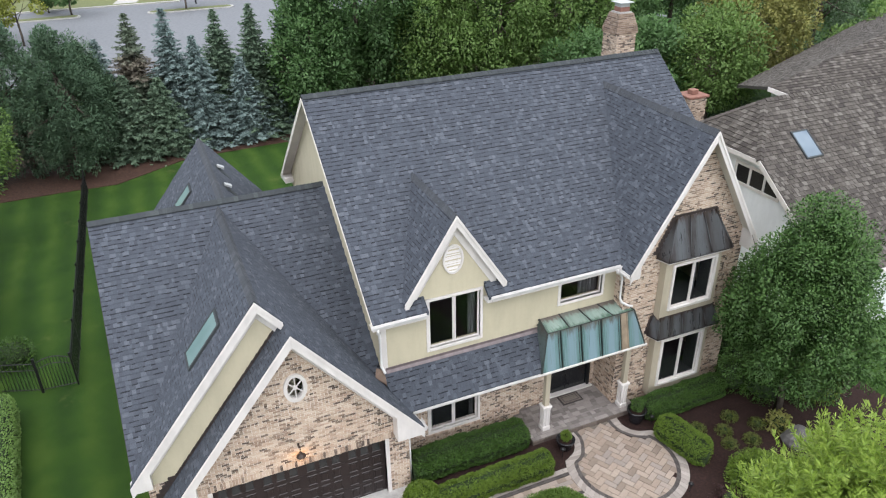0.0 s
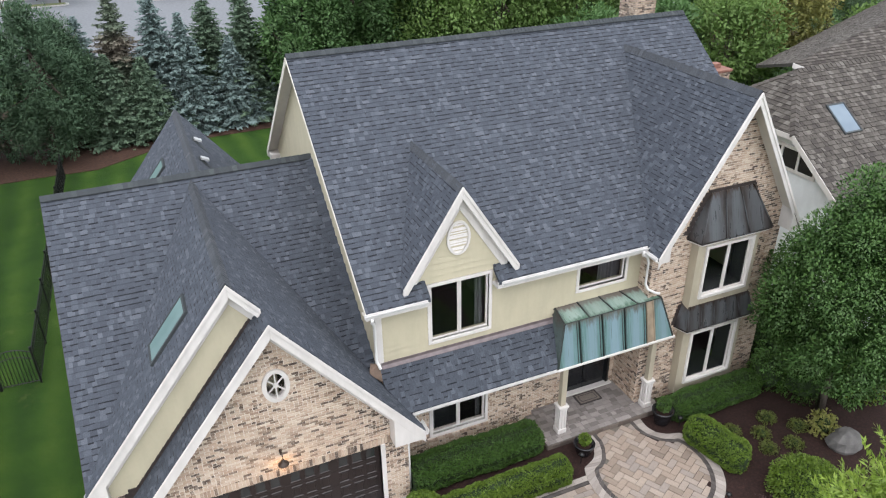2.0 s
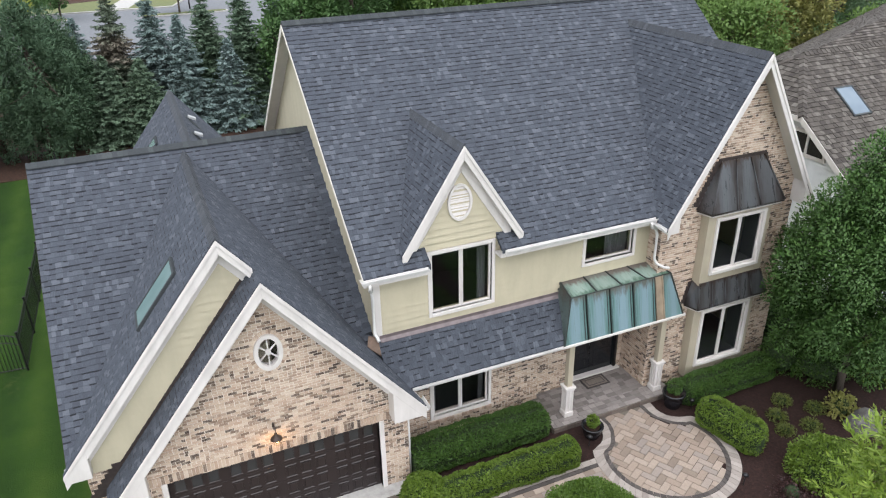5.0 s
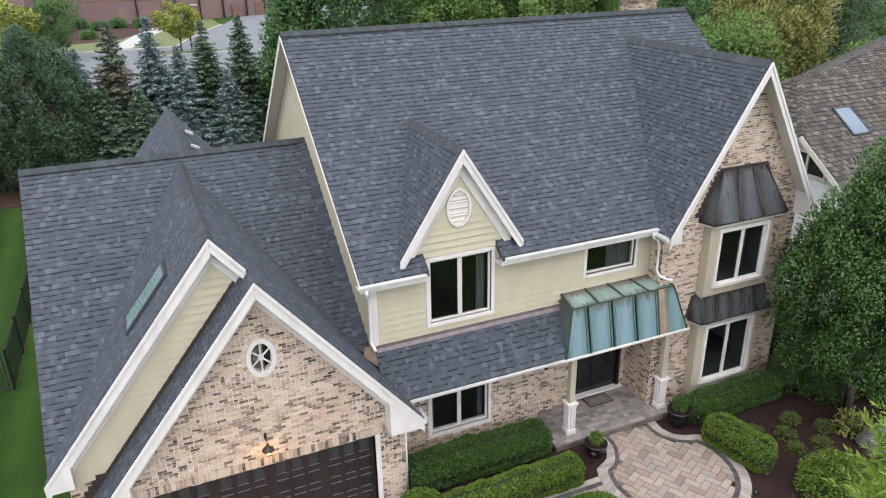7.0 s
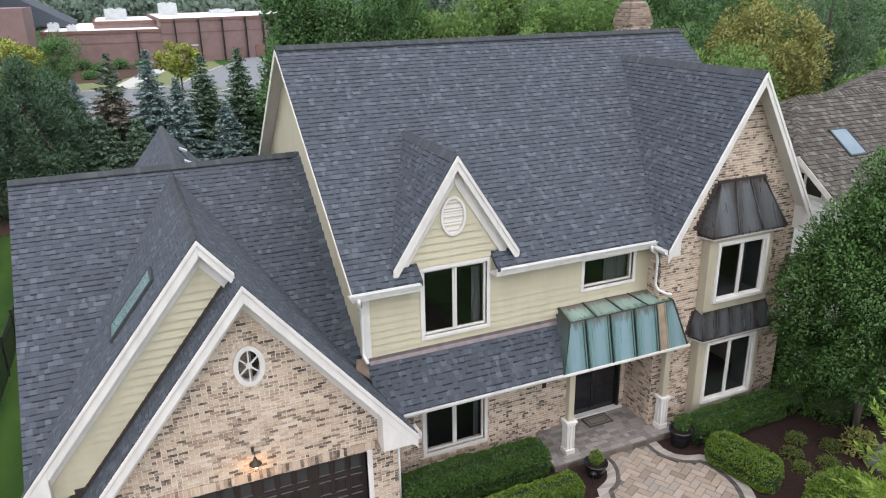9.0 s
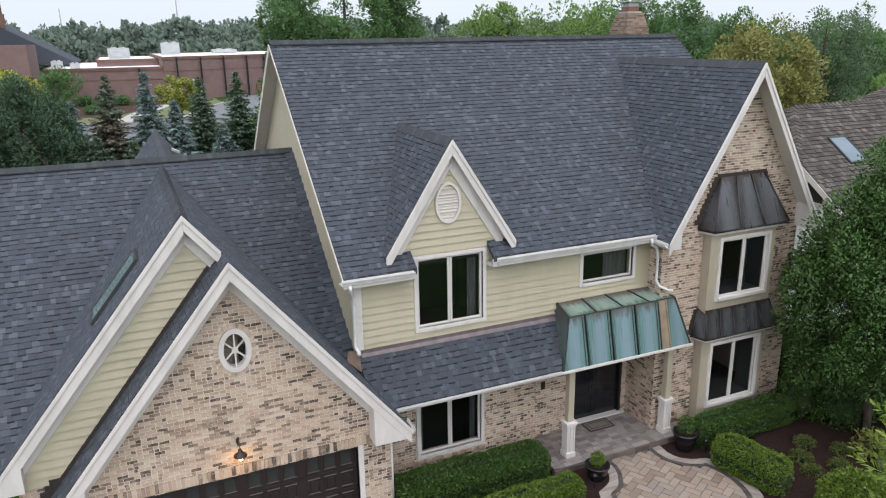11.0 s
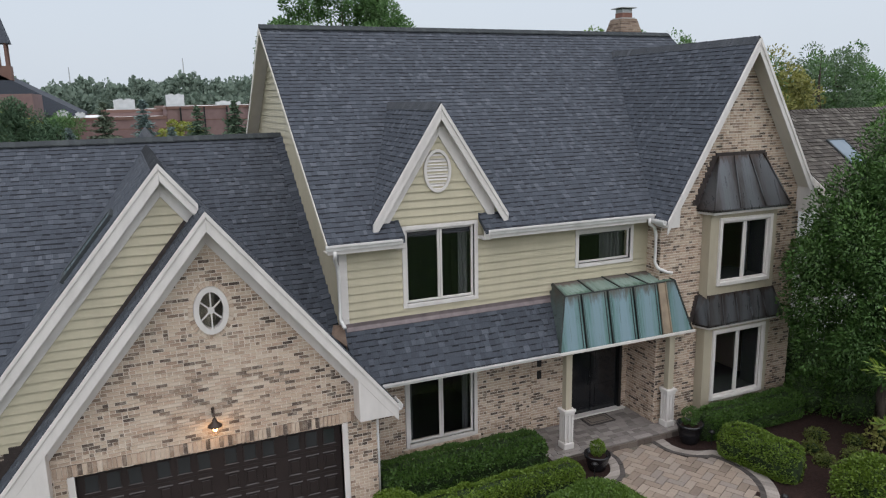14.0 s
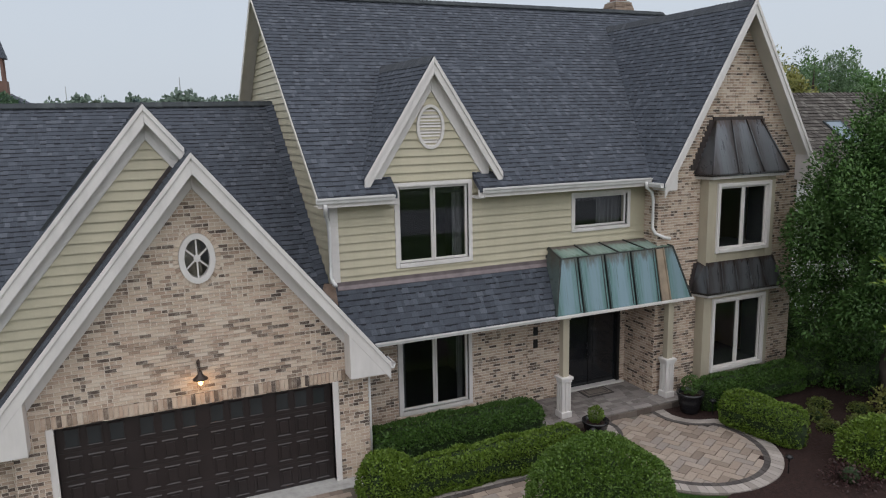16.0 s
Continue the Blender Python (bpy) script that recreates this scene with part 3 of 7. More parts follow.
def main_z(y):
    return 5.75 + SLOPE * (y - 15.1)


def rear_z(y):
    return 10.548 - 0.85 * (y - 21.22)


def garage_z(y):
    return 7.72 - SLOPE * abs(20.85 - y)


def right_z(x):
    return 7.6 - STEEP * (x - 1.82)


def left1_z(x):
    return 7.6 - STEEP * (1.82 - x)


def left2_z(x):
    return 6.773 - STEEP * (2.49 - x)


def wing_z(x):
    return 9.92 - WINGS * abs(x - 15.66)


def dorm_z(x):
    return 8.52 - DORM * abs(x - 7.535)


def porch_z(y):
    return 2.78 + 1.2 * (y - 14.6)


def back_z(y):
    return 7.68 + 0.03 * (y - 20.9)


house = thing("house", "two-storey brick and olive-sided house with a dark grey shingle roof", "house")

# roof planes: outlines on the plan, and the height over the plan
ROOFS = [
    ("main front left", lambda x, y: main_z(y), [[(4.9, 15.1), (6.58, 15.1), (6.58, 21.22), (4.9, 21.22)], [(6.58, 15.75), (8.49, 15.75), (8.49, 21.22), (6.58, 21.22)], [(8.49, 15.1), (13.16, 15.1), (15.66, 20.42), (15.66, 21.22), (8.49, 21.22)], [(15.66, 20.42), (18.12, 15.2), (18.6, 15.1), (18.6, 21.22), (15.66, 21.22)]], (1, 0)),
    ("main rear", lambda x, y: rear_z(y), [[(4.9, 21.22), (18.6, 21.22), (18.6, 26.6), (4.9, 26.6)]], (-1, 0)),
    ("dormer left", lambda x, y: dorm_z(x), [[(7.535, 15.285), (7.535, 18.64), (5.93, 15.49), (5.93, 15.285)]], (0, -1)),
    ("dormer right", lambda x, y: dorm_z(x), [[(7.535, 15.285), (9.14, 15.285), (9.14, 15.49), (7.535, 18.64)]], (0, 1)),
    ("wing left", lambda x, y: wing_z(x), [[(15.66, 14.53), (15.66, 20.42), (13.16, 15.1), (13.09, 14.95), (13.09, 14.53)]], (0, -1)),
    ("wing right", lambda x, y: wing_z(x), [[(15.66, 14.53), (18.2, 14.53), (18.2, 15.02), (15.66, 20.42)]], (0, 1)),
    ("garage front", lambda x, y: garage_z(y), [[(-1.9, 14.84), (1.82, 20.7), (1.82, 20.85), (-1.9, 20.85)], [(1.82, 20.7), (5.25, 15.3), (5.25, 20.85), (1.82, 20.85)]], (1, 0)),
    ("garage rear", lambda x, y: garage_z(y), [[(-1.9, 20.85), (2.0, 20.85), (2.0, 20.97), (-1.9, 26.6)], [(2.0, 20.85), (5.25, 20.85), (5.25, 26.2), (2.0, 20.97)]], (-1, 0)),
    ("gable left", lambda x, y: left1_z(x), [[(1.82, 14.7), (1.82, 20.7), (-1.9, 14.84), (-1.98, 14.7)]], (0, -1)),
    ("gable right", lambda x, y: right_z(x), [[(1.82, 14.7), (5.25, 14.7), (5.25, 15.3), (1.82, 20.7)], [(2.49, 14.12), (5.95, 14.12), (5.95, 14.36), (5.73, 14.6), (5.6, 14.7), (2.49, 14.7)], [(5.25, 14.7), (5.6, 14.7), (5.25, 15.1)]], (0, 1)),
    ("front gable left", lambda x, y: left2_z(x), [[(2.49, 14.12), (2.49, 14.96), (-1.29, 14.96), (-1.29, 14.12)]], (0, -1)),
    ("porch", lambda x, y: porch_z(y), [[(5.73, 14.6), (10.2, 14.6), (10.45, 15.5), (5.25, 15.5), (5.25, 15.12)]], (1, 0)),
    ("back gable left", lambda x, y: back_z(y) - STEEP * (2.0 - x), [[(2.0, 20.95), (2.0, 26.7), (-1.9, 26.7), (-1.9, 26.4)]], (0, -1)),
    ("back gable right", lambda x, y: back_z(y) - STEEP * (x - 2.0), [[(2.0, 20.95), (5.25, 25.7), (5.25, 26.7), (2.0, 26.7)]], (0, 1)),
]
roof_parts = {}
for idx, (nm, fz, outlines, across) in enumerate(ROOFS):
    deck = Acc()
    P3 = [[Vector((x, y, fz(x, y))) for x, y in o] for o in outlines]
    for o in P3:
        deck.prism([p - Vector((0, 0, 0.006)) for p in o], (0, 0, -0.10))
    roof = part("roof", deck, "shingle", house, "roof slope of dark grey architectural shingles")
    u = Vector((across[0], across[1], 0))
    mid = sum(P3[0], Vector()) / len(P3[0])
    e = 0.01
    up = Vector((-u.y, u.x, 0))
    dz = (fz(mid.x + up.x * e, mid.y + up.y * e) - fz(mid.x, mid.y)) / e
    u = Vector((u.x, u.y, (fz(mid.x + u.x * e, mid.y + u.y * e) - fz(mid.x, mid.y)) / e)).normalized()
    rise = up + Vector((0, 0, dz))
    pl = Plane(mid, u, rise - u * rise.dot(u))
    roof_parts[nm] = (roof, pl, P3, idx)


# ridges: a dark vent strip under folded tabs laid one over the next
def ridge_cap(a, b, sl_left, sl_right, parent, w=0.15, step=0.125, vent=0.0):
    a, b = Vector(a), Vector(b)
    d = (b - a).normalized()
    side = d.cross(Vector((0, 0, 1))).normalized()
    n = int((b - a).length / step)
    h0, h1 = 0.034 + vent, 0.018 + vent
    base = Acc()
    z = Vector((0, 0, vent - 0.004))
    wv = w * 0.8
    base.prism([a - side * wv + Vector((0, 0, -wv * sl_left - 0.03)), a + z, a + side * wv + Vector((0, 0, -wv * sl_right - 0.03))], b - a)
    ridge = part("ridge", base, "black_vent", parent, "ridge with a dark vent strip and cap shingles")
    acc = Acc()
    p, q = Vector((0, 0, 0)), d * (1.25 * step)
    l0, l1 = p - side * w + Vector((0, 0, h0 - w * sl_left)), q - side * w + Vector((0, 0, h1 - w * sl_left))
    r0, r1 = p + side * w + Vector((0, 0, h0 - w * sl_right)), q + side * w + Vector((0, 0, h1 - w * sl_right))
    t0, t1 = p + Vector((0, 0, h0)), q + Vector((0, 0, h1))
    dn = Vector((0, 0, 0.026))
    acc.v.extend(tuple(v) for v in (l0, t0, r0, l1, t1, r1, l0 - dn, t0 - dn, r0 - dn, l1 - dn, t1 - dn, r1 - dn))
    acc.f.extend([(0, 1, 4, 3), (1, 2, 5, 4), (6, 7, 1, 0), (7, 8, 2, 1), (6, 0, 3, 9), (2, 8, 11, 5), (9, 10, 7, 6), (10, 11, 8, 7), (3, 4, 10, 9), (4, 5, 11, 10)])
    me = acc.mesh("ridge_shingle")
    me.materials.append(M["ridge" if vent else "cap"])
    for i in range(n):
        o = new("ridge_shingle", me)
        o.location = a + d * (i * step) + Vector((0, 0, rng.uniform(-0.003, 0.003)))
        o.parent = ridge
    return ridge


ridge_cap((4.9, 21.22, 10.56), (18.6, 21.22, 10.56), 0.85, SLOPE, house, 0.14, vent=0.045)
ridge_cap((15.66, 14.53, 9.93), (15.66, 20.5, 9.93), WINGS, WINGS, house, 0.11)
ridge_cap((7.535, 15.285, 8.53), (7.535, 18.7, 8.53), DORM, DORM, house, 0.11)
ridge_cap((-1.9, 20.85, 7.73), (5.25, 20.85, 7.73), SLOPE, SLOPE, house, 0.14, vent=0.045)
ridge_cap((1.82, 14.7, 7.61), (1.82, 20.8, 7.61), STEEP, STEEP, house, 0.12)
ridge_cap((2.0, 26.7, back_z(26.7) + 0.01), (2.0, 20.9, 7.69), STEEP, STEEP, house, 0.12)


# trim boards along a slope in an upright plane y = const
def rake_board(x0, z0, x1, z1, y, depth, drop, parent, name="fascia", material="white", skew=0.0):
    acc = Acc()
    acc.prism([(x0, y, z0), (x1, y, z1), (x1, y, z1 - drop), (x0, y, z0 - drop)], (0, depth, 0))
    return part(name, acc, material, parent, bevel=0.006)


def gable_trim(xc, zc, slope, xl, xr, y, ywall, fas=0.30, parent=None, frz=0.22):
    """Fascia, soffit and frieze on both sides of a gable that faces the front."""
    for x in (xl, xr):
        if x is None:
            continue
        z = zc - slope * abs(x - xc)
        up = math.sqrt(1 + slope * slope)
        rake_board(xc, zc - 0.012, x, z - 0.012, y - 0.035, 0.035, fas * up * 0.62, parent)
        # narrow drip moulding on top of the board
        rake_board(xc, zc + 0.004, x, z + 0.004, y - 0.06, 0.025, 0.07 * up, parent, "rake_moulding")
        s = Acc()
        k = 0.125
        s.prism([(xc, y, zc - k), (x, y, z - k), (x, ywall, z - k), (xc, ywall, zc - k)], (0, 0, -0.02))
        part("soffit", s, "soffit", parent)
        if not frz:
            continue
        sx = (1 if x > xc else -1)
        rake_board(xc, zc - 0.15, x - sx * 0.25, zc - slope * abs(x - sx * 0.25 - xc) - 0.15, ywall - 0.062, 0.06, frz * up * 0.62, parent, "frieze_board")


gable_trim(2.49, 6.773, STEEP, -1.29, 5.95, 14.12, 14.5, fas=0.36, parent=house, frz=0.49)
gable_trim(1.82, 7.6, STEEP, -1.98, None, 14.70, 14.95, fas=0.36, parent=house, frz=0.47)
rake_board(1.82, 7.588, 2.44, right_z(2.44) - 0.012, 14.665, 0.035, 0.29, house)
rake_board(1.82, 7.604, 2.44, right_z(2.44) + 0.004, 14.64, 0.025, 0.11, house, "rake_moulding")
rake_board(1.82, 7.45, 2.5, right_z(2.5) - 0.15, 14.89, 0.058, 0.46, house, "frieze_board")
a = Acc()
a.prism([(1.82, 14.7, 7.475), (2.45, 14.7, right_z(2.45) - 0.125), (2.45, 14.95, right_z(2.45) - 0.125), (1.82, 14.95, 7.475)], (0, 0, -0.02))
part("soffit", a, "soffit", house)
gable_trim(7.535, 8.52, DORM, 5.93, 9.14, 15.285, 15.5, fas=0.29, parent=house, frz=0.47)
gable_trim(15.66, 9.92, WINGS, 13.09, 18.2, 14.53, WY, fas=0.27, parent=house, frz=0.0)


# boxed returns at the feet of the gables
def eave_return(pts, y0, y1, parent):
    acc = Acc()
    acc.prism([(x, y0, z) for x, z in pts], (0, y1 - y0, 0))
    return part("eave_return", acc, "white", parent, bevel=0.008)


eave_return([(5.12, 2.27), (5.93, 2.27), (5.95, 2.47), (5.12, right_z(5.12) - 0.12)], 14.09, 14.75, house)
eave_return([(-0.44, 1.87), (-1.26, 1.87), (-1.29, 2.03), (-0.44, left2_z(-0.44) - 0.12)], 14.09, 14.75, house)
eave_return([(-1.45, 2.70), (-1.95, 2.70), (-1.98, 2.84), (-1.45, left1_z(-1.45) - 0.1)], 14.655, 15.0, house)
eave_return([(13.45, 5.45), (13.10, 5.45), (13.09, 5.60), (13.45, wing_z(13.45) - 0.1)], 14.50, 14.95, house)
eave_return([(17.85, 5.45), (18.18, 5.45), (18.2, 5.62), (17.85, wing_z(17.85) - 0.1)], 14.50, 15.3, house)


# side rakes of roofs that end in a gable facing sideways
def side_rake(pts, x0, x1, drop, parent, mat="soffit"):
    for (ya, za), (yb, zb) in zip(pts, pts[1:]):
        acc = Acc()
        acc.prism([(x0, ya, za), (x0, yb, zb), (x0, yb, zb - drop), (x0, ya, za - drop)], (x1 - x0, 0, 0))
        part("rake_board", acc, mat, parent, bevel=0.005)


side_rake([(15.1, 5.73), (21.22, 10.53)], 4.88, 4.905, 0.085, house)
side_rake([(21.22, 10.53), (26.6, rear_z(26.6) - 0.02)], 4.875, 4.905, 0.2, house)
side_rake([(15.1, 5.73), (21.22, 10.53), (26.6, rear_z(26.6) - 0.02)], 18.595, 18.625, 0.24, house)
side_rake([(14.84, garage_z(14.84) - 0.02), (20.85, 7.70), (27.1, garage_z(27.1) - 0.02)], -1.91, -1.89, 0.12, house, "edge_flashing")
a = Acc()
for ya, yb, fz in ((15.1, 21.22, main_z), (21.22, 26.6, rear_z)):
    a.prism([(4.9, ya, fz(ya) - 0.12), (4.9, yb, fz(yb) - 0.12), (5.27, yb, fz(yb) - 0.12), (5.27, ya, fz(ya) - 0.12)], (0, 0, -0.02))
part("soffit", a, "soffit", house)
eave_return([(4.9, 5.78), (5.27, 5.78), (5.27, 6.02), (4.9, 6.02)], 25.9, 26.62, house)

# ---- walls (u = x, v = z on fronts)
W1 = (6.72, 8.38, 4.17, 5.83)
W2 = (11.20, 12.74, 4.59, 5.36)
W3 = (6.79, 8.47, 0.65, 2.45)
GD = (-0.08, 4.84, -0.1, 2.13)
DOOR = (11.25, 13.06, 0.2, 2.3)


def wall(name, plane, regions, thick, material, label):
    acc = Acc()
    wall_solid(plane, regions, thick, acc)
    return part(name, acc, material, house, label, weld=True)


def front(y):
    return Plane((0, y, 0), (1, 0, 0), (0, 0, 1))

# garage front, brick
p_gf = front(14.5)
out_gf = [(-0.72, 0), (5.576, 0), (5.576, right_z(5.576) - 0.1), (2.49, 6.66), (-0.72, left2_z(-0.72) - 0.1)]
reg_gf = with_holes(out_gf, [GD, (2.18, 2.80, 4.43, 5.33)])
w_gf = wall("wall", p_gf, reg_gf, 0.2, "mortar", "cream and brown tumbled brick garage wall")
# garage side of the front block
p_gr = Plane((5.576, 14.5, 0), (0, 1, 0), (0, 0, 1))
reg_gr = [[(0.2, 0), (1.3, 0), (1.3, 2.75), (0.2, 2.65)]]
w_gr = wall("wall", p_gr, reg_gr, 0.2, "mortar", "brick return wall of the garage")
# recessed gable wall, olive siding above brick
p_gs = front(14.95)
out_gs = [(-1.6, 2.6), (2.6, 2.6), (2.6, right_z(2.6) - 0.1), (1.82, 7.5), (-1.6, left1_z(-1.6) - 0.1)]
w_gs = wall("wall", p_gs, [out_gs], 0.2, "siding", "olive clapboard gable wall")
boards("clapboard", p_gs, [out_gs], "siding", w_gs)
reg_gb = [[(-1.6, 0), (-0.7, 0), (-0.7, 2.6), (-1.6, 2.6)]]
w_gb = wall("wall", p_gs, reg_gb, 0.2, "mortar", "brick wall beside the garage door block")
# left side of the garage
p_gl = Plane((-1.6, 14.95, 0), (0, -1, 0), (0, 0, 1))
reg_gl = [[(-12.2, 0), (-0.2, 0), (-0.2, 2.9), (-5.9, 7.4), (-12.2, 2.6)]]
w_gl = wall("wall", p_gl, reg_gl, 0.2, "mortar", "brick side wall of the garage")
# brown flashing on the siding along the front gable's slope
a = Acc()
a.prism([(-1.28, 14.90, left2_z(-1.28)), (2.36, 14.90, left2_z(2.36)), (2.36, 14.90, left2_z(2.36) + 0.13), (-1.28, 14.90, left2_z(-1.28) + 0.13)], (0, 0.05, 0))
part("flashing", a, "edge_flashing", house, "dark brown step flashing")
for i in range(7):
    z = 1.92 + i * 0.115
    x = 2.49 - (6.773 - z) / STEEP
    a = Acc()
    a.box(x - 0.20, x + 0.16, 14.895, 14.935, z, z + 0.112)
    part("step_flashing", a, "edge_flashing", house)
# second storey front
p_sf = front(15.5)
out_sf = [(5.25, 3.7), (13.35, 3.7), (13.35, 5.72), (5.25, 5.72)]
reg_sf = with_holes(out_sf, [(6.58, 8.49, 3.95, 9), W2])
dorm_reg = with_holes([(6.58, 3.95), (8.49, 3.95), (8.49, dorm_z(8.49) - 0.1), (7.535, 8.42), (6.58, dorm_z(6.58) - 0.1)], [W1])
reg_sf2 = reg_sf + dorm_reg + [[(6.05, 5.72), (6.58, 5.72), (6.58, dorm_z(6.58) - 0.1), (6.05, 6.1)], [(8.49, 5.72), (9.02, 5.72), (9.02, 6.1), (8.49, dorm_z(8.49) - 0.1)]]
w_sf = wall("wall", p_sf, reg_sf2, 0.2, "siding", "olive clapboard second-storey wall")
boards("clapboard", p_sf, reg_sf2, "siding", w_sf)
# second storey left side
p_sl = Plane((5.25, 15.5, 0), (0, -1, 0), (0, 0, 1))
out_sl = [(-10.7, 2.6), (-0.2, 2.6), (-0.2, main_z(15.7) - 0.1), (-5.72, 10.42), (-10.7, rear_z(26.2) - 0.1)]
w_sl = wall("wall", p_sl, [out_sl], 0.2, "siding", "olive clapboard side wall")
boards("clapboard", p_sl, [out_sl], "siding", w_sl, 0.175, 0.03)
# ground floor front
p_ff = front(15.78)
reg_ff = with_holes([(5.4, 0), (10.08, 0), (10.08, 3.2), (5.4, 3.2)], [W3])
w_ff = wall("wall", p_ff, reg_ff, 0.2, "mortar", "brick ground-floor wall")
p_fn = front(15.95)
reg_fn = [[(10.08, 0), (11.15, 0), (11.15, 3.6), (10.08, 3.6)]]
w_fn = wall("wall", p_fn, reg_fn, 0.25, "mortar", "brick wall beside the front door")
p_fd = front(16.15)
reg_fd = with_holes([(11.1, 0), (13.5, 0), (13.5, 3.8), (11.1, 3.8)], [DOOR])
w_fd = wall("wall", p_fd, reg_fd, 0.2, "mortar", "brick wall round the front door")
# wing
p_wf = front(WY)
B_UP, B_LO = (14.66, 16.80, 3.55, 5.70), (14.66, 16.80, 0.35, 2.70)
out_wf = [(13.3, 0), (17.97, 0), (17.97, wing_z(17.97) - 0.1), (15.66, 9.82), (13.3, wing_z(13.3) - 0.1)]
reg_wf = with_holes(out_wf, [B_UP, B_LO])
w_wf = wall("wall", p_wf, reg_wf, 0.2, "mortar", "cream and brown brick gable wall")
p_wl = Plane((13.3, WY, 0), (0, -1, 0), (0, 0, 1))
reg_wl = [[(-1.25, 0), (-0.2, 0), (-0.2, 5.5), (-1.25, 5.5)]]
w_wl = wall("wall", p_wl, reg_wl, 0.2, "mortar", "brick side wall of the wing")
p_wr = Plane((17.97, WY, 0), (0, 1, 0), (0, 0, 1))
reg_wr = [[(0.2, 0), (0.9, 0), (0.9, 5.5), (0.2, 5.5)]]
w_wr = wall("wall", p_wr, reg_wr, 0.2, "mortar", "brick side wall of the wing")
# plain walls that close the house
for nm, pts in (("right", [(18.3, 15.5, 0), (18.3, 26.2, 0), (18.3, 26.2, 6.2), (18.3, 21.2, 10.4), (18.3, 15.5, 5.9)]), ("rear", [(5.25, 26.2, 0), (18.3, 26.2, 0), (18.3, 26.2, 6.2), (5.25, 26.2, 6.2)]), ("garage rear", [(-1.6, 26.5, 0), (5.25, 26.5, 0), (5.25, 26.5, 3.4), (2.0, 26.5, 7.65), (-1.6, 26.5, 3.1)])):
    a = Acc()
    a.prism(pts, (-0.2, 0, 0) if nm == "right" else (0, -0.2, 0))
    part("wall", a, "siding", house, "plain olive back wall")
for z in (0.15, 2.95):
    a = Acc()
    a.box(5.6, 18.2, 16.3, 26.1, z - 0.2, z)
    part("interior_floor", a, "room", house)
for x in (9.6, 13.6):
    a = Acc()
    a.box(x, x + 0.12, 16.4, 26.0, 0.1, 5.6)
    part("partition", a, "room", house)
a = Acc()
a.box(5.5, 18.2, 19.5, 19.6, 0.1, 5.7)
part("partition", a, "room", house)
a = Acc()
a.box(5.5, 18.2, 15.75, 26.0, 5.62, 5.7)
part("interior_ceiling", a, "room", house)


# ---- windows
def window_unit(x0, x1, z0, z1, y, parent, lights=2, trim=0.09, drapes=(), lab="white-framed casement window", deep=0.1):
    """A casement window that faces the front: casing, sashes, panes."""
    w = part("window", casing(x0, x1, z0, z1, y, trim, deep), "white", parent, lab, bevel=0.006)
    n = lights
    sw = (x1 - x0) / n
    for i in range(n):
        a, b = x0 + i * sw, x0 + (i + 1) * sw
        s = Acc()
        t, ys = 0.055, y + 0.02
        s.box(a + 0.004, a + t, ys, ys + 0.05, z0 + 0.004, z1 - 0.004)
        s.box(b - t, b - 0.004, ys, ys + 0.05, z0 + 0.004, z1 - 0.004)
        s.box(a + t, b - t, ys, ys + 0.05, z0 + 0.004, z0 + t)
        s.box(a + t, b - t, ys, ys + 0.05, z1 - t, z1 - 0.004)
        part("sash", s, "white", w, bevel=0.005)
        p = Acc()
        p.box(a + t - 0.005, b - t + 0.005, ys + 0.022, ys + 0.028, z0 + t - 0.005, z1 - t + 0.005)
        pane = part("pane", p, "glass", w, "clear window pane")
        pane.visible_shadow = False
    for a, b, top in drapes:
        c = Acc()
        m = max(8, int((b - a) / 0.035))
        fr = [(a + (b - a) * i / m, y + 0.30 + 0.025 * math.sin(i * 1.9)) for i in range(m + 1)]
        for (xa, ya), (xb, yb) in zip(fr, fr[1:]):
            c.prism([(xa, ya, max(top, z0 - 0.1)), (xb, yb, max(top, z0 - 0.1)), (xb, yb, z1 + 0.05), (xa, ya, z1 + 0.05)], (0, 0.006, 0))
        part("curtain", c, "curtain", w, "grey fabric curtain")
    return w


def casing(x0, x1, z0, z1, y, t, deep):
    a = Acc()
    f = y - 0.052
    a.box(x0 - t, x0, f, y + deep, z0 - t, z1 + t)
    a.box(x1, x1 + t, f, y + deep, z0 - t, z1 + t)
    a.box(x0, x1, f, y + deep, z1, z1 + t)
    a.box(x0, x1, f - 0.015, y + deep, z0 - t, z0)
    return a


window_unit(*W1, 15.5, house, drapes=((8.12, 8.36, 0), (6.74, 6.88, 0)))
window_unit(*W2, 15.5, house, lights=1, lab="white-framed awning window", drapes=((11.2, 12.74, 5.2), (12.05, 12.74, 0)))
window_unit(*W3, 15.78, house, drapes=((6.80, 7.0, 0), (8.3, 8.46, 0)))


sill = Acc()
sill.box(6.62, 8.64, 15.72, 15.80, 0.455, 0.55)
sill_bed = part("window_sill", sill, "mortar", house, "brick sill under the window")
for i in range(26):
    a = Acc()
    x = 6.62 + i * 0.0778
    a.prism([(x, 15.69, 0.452), (x + 0.068, 15.69, 0.452), (x + 0.068, 15.69, 0.535), (x, 15.69, 0.535)], (0, 0.05, 0.012))
    part("brick", a, "ring_brick", sill_bed)


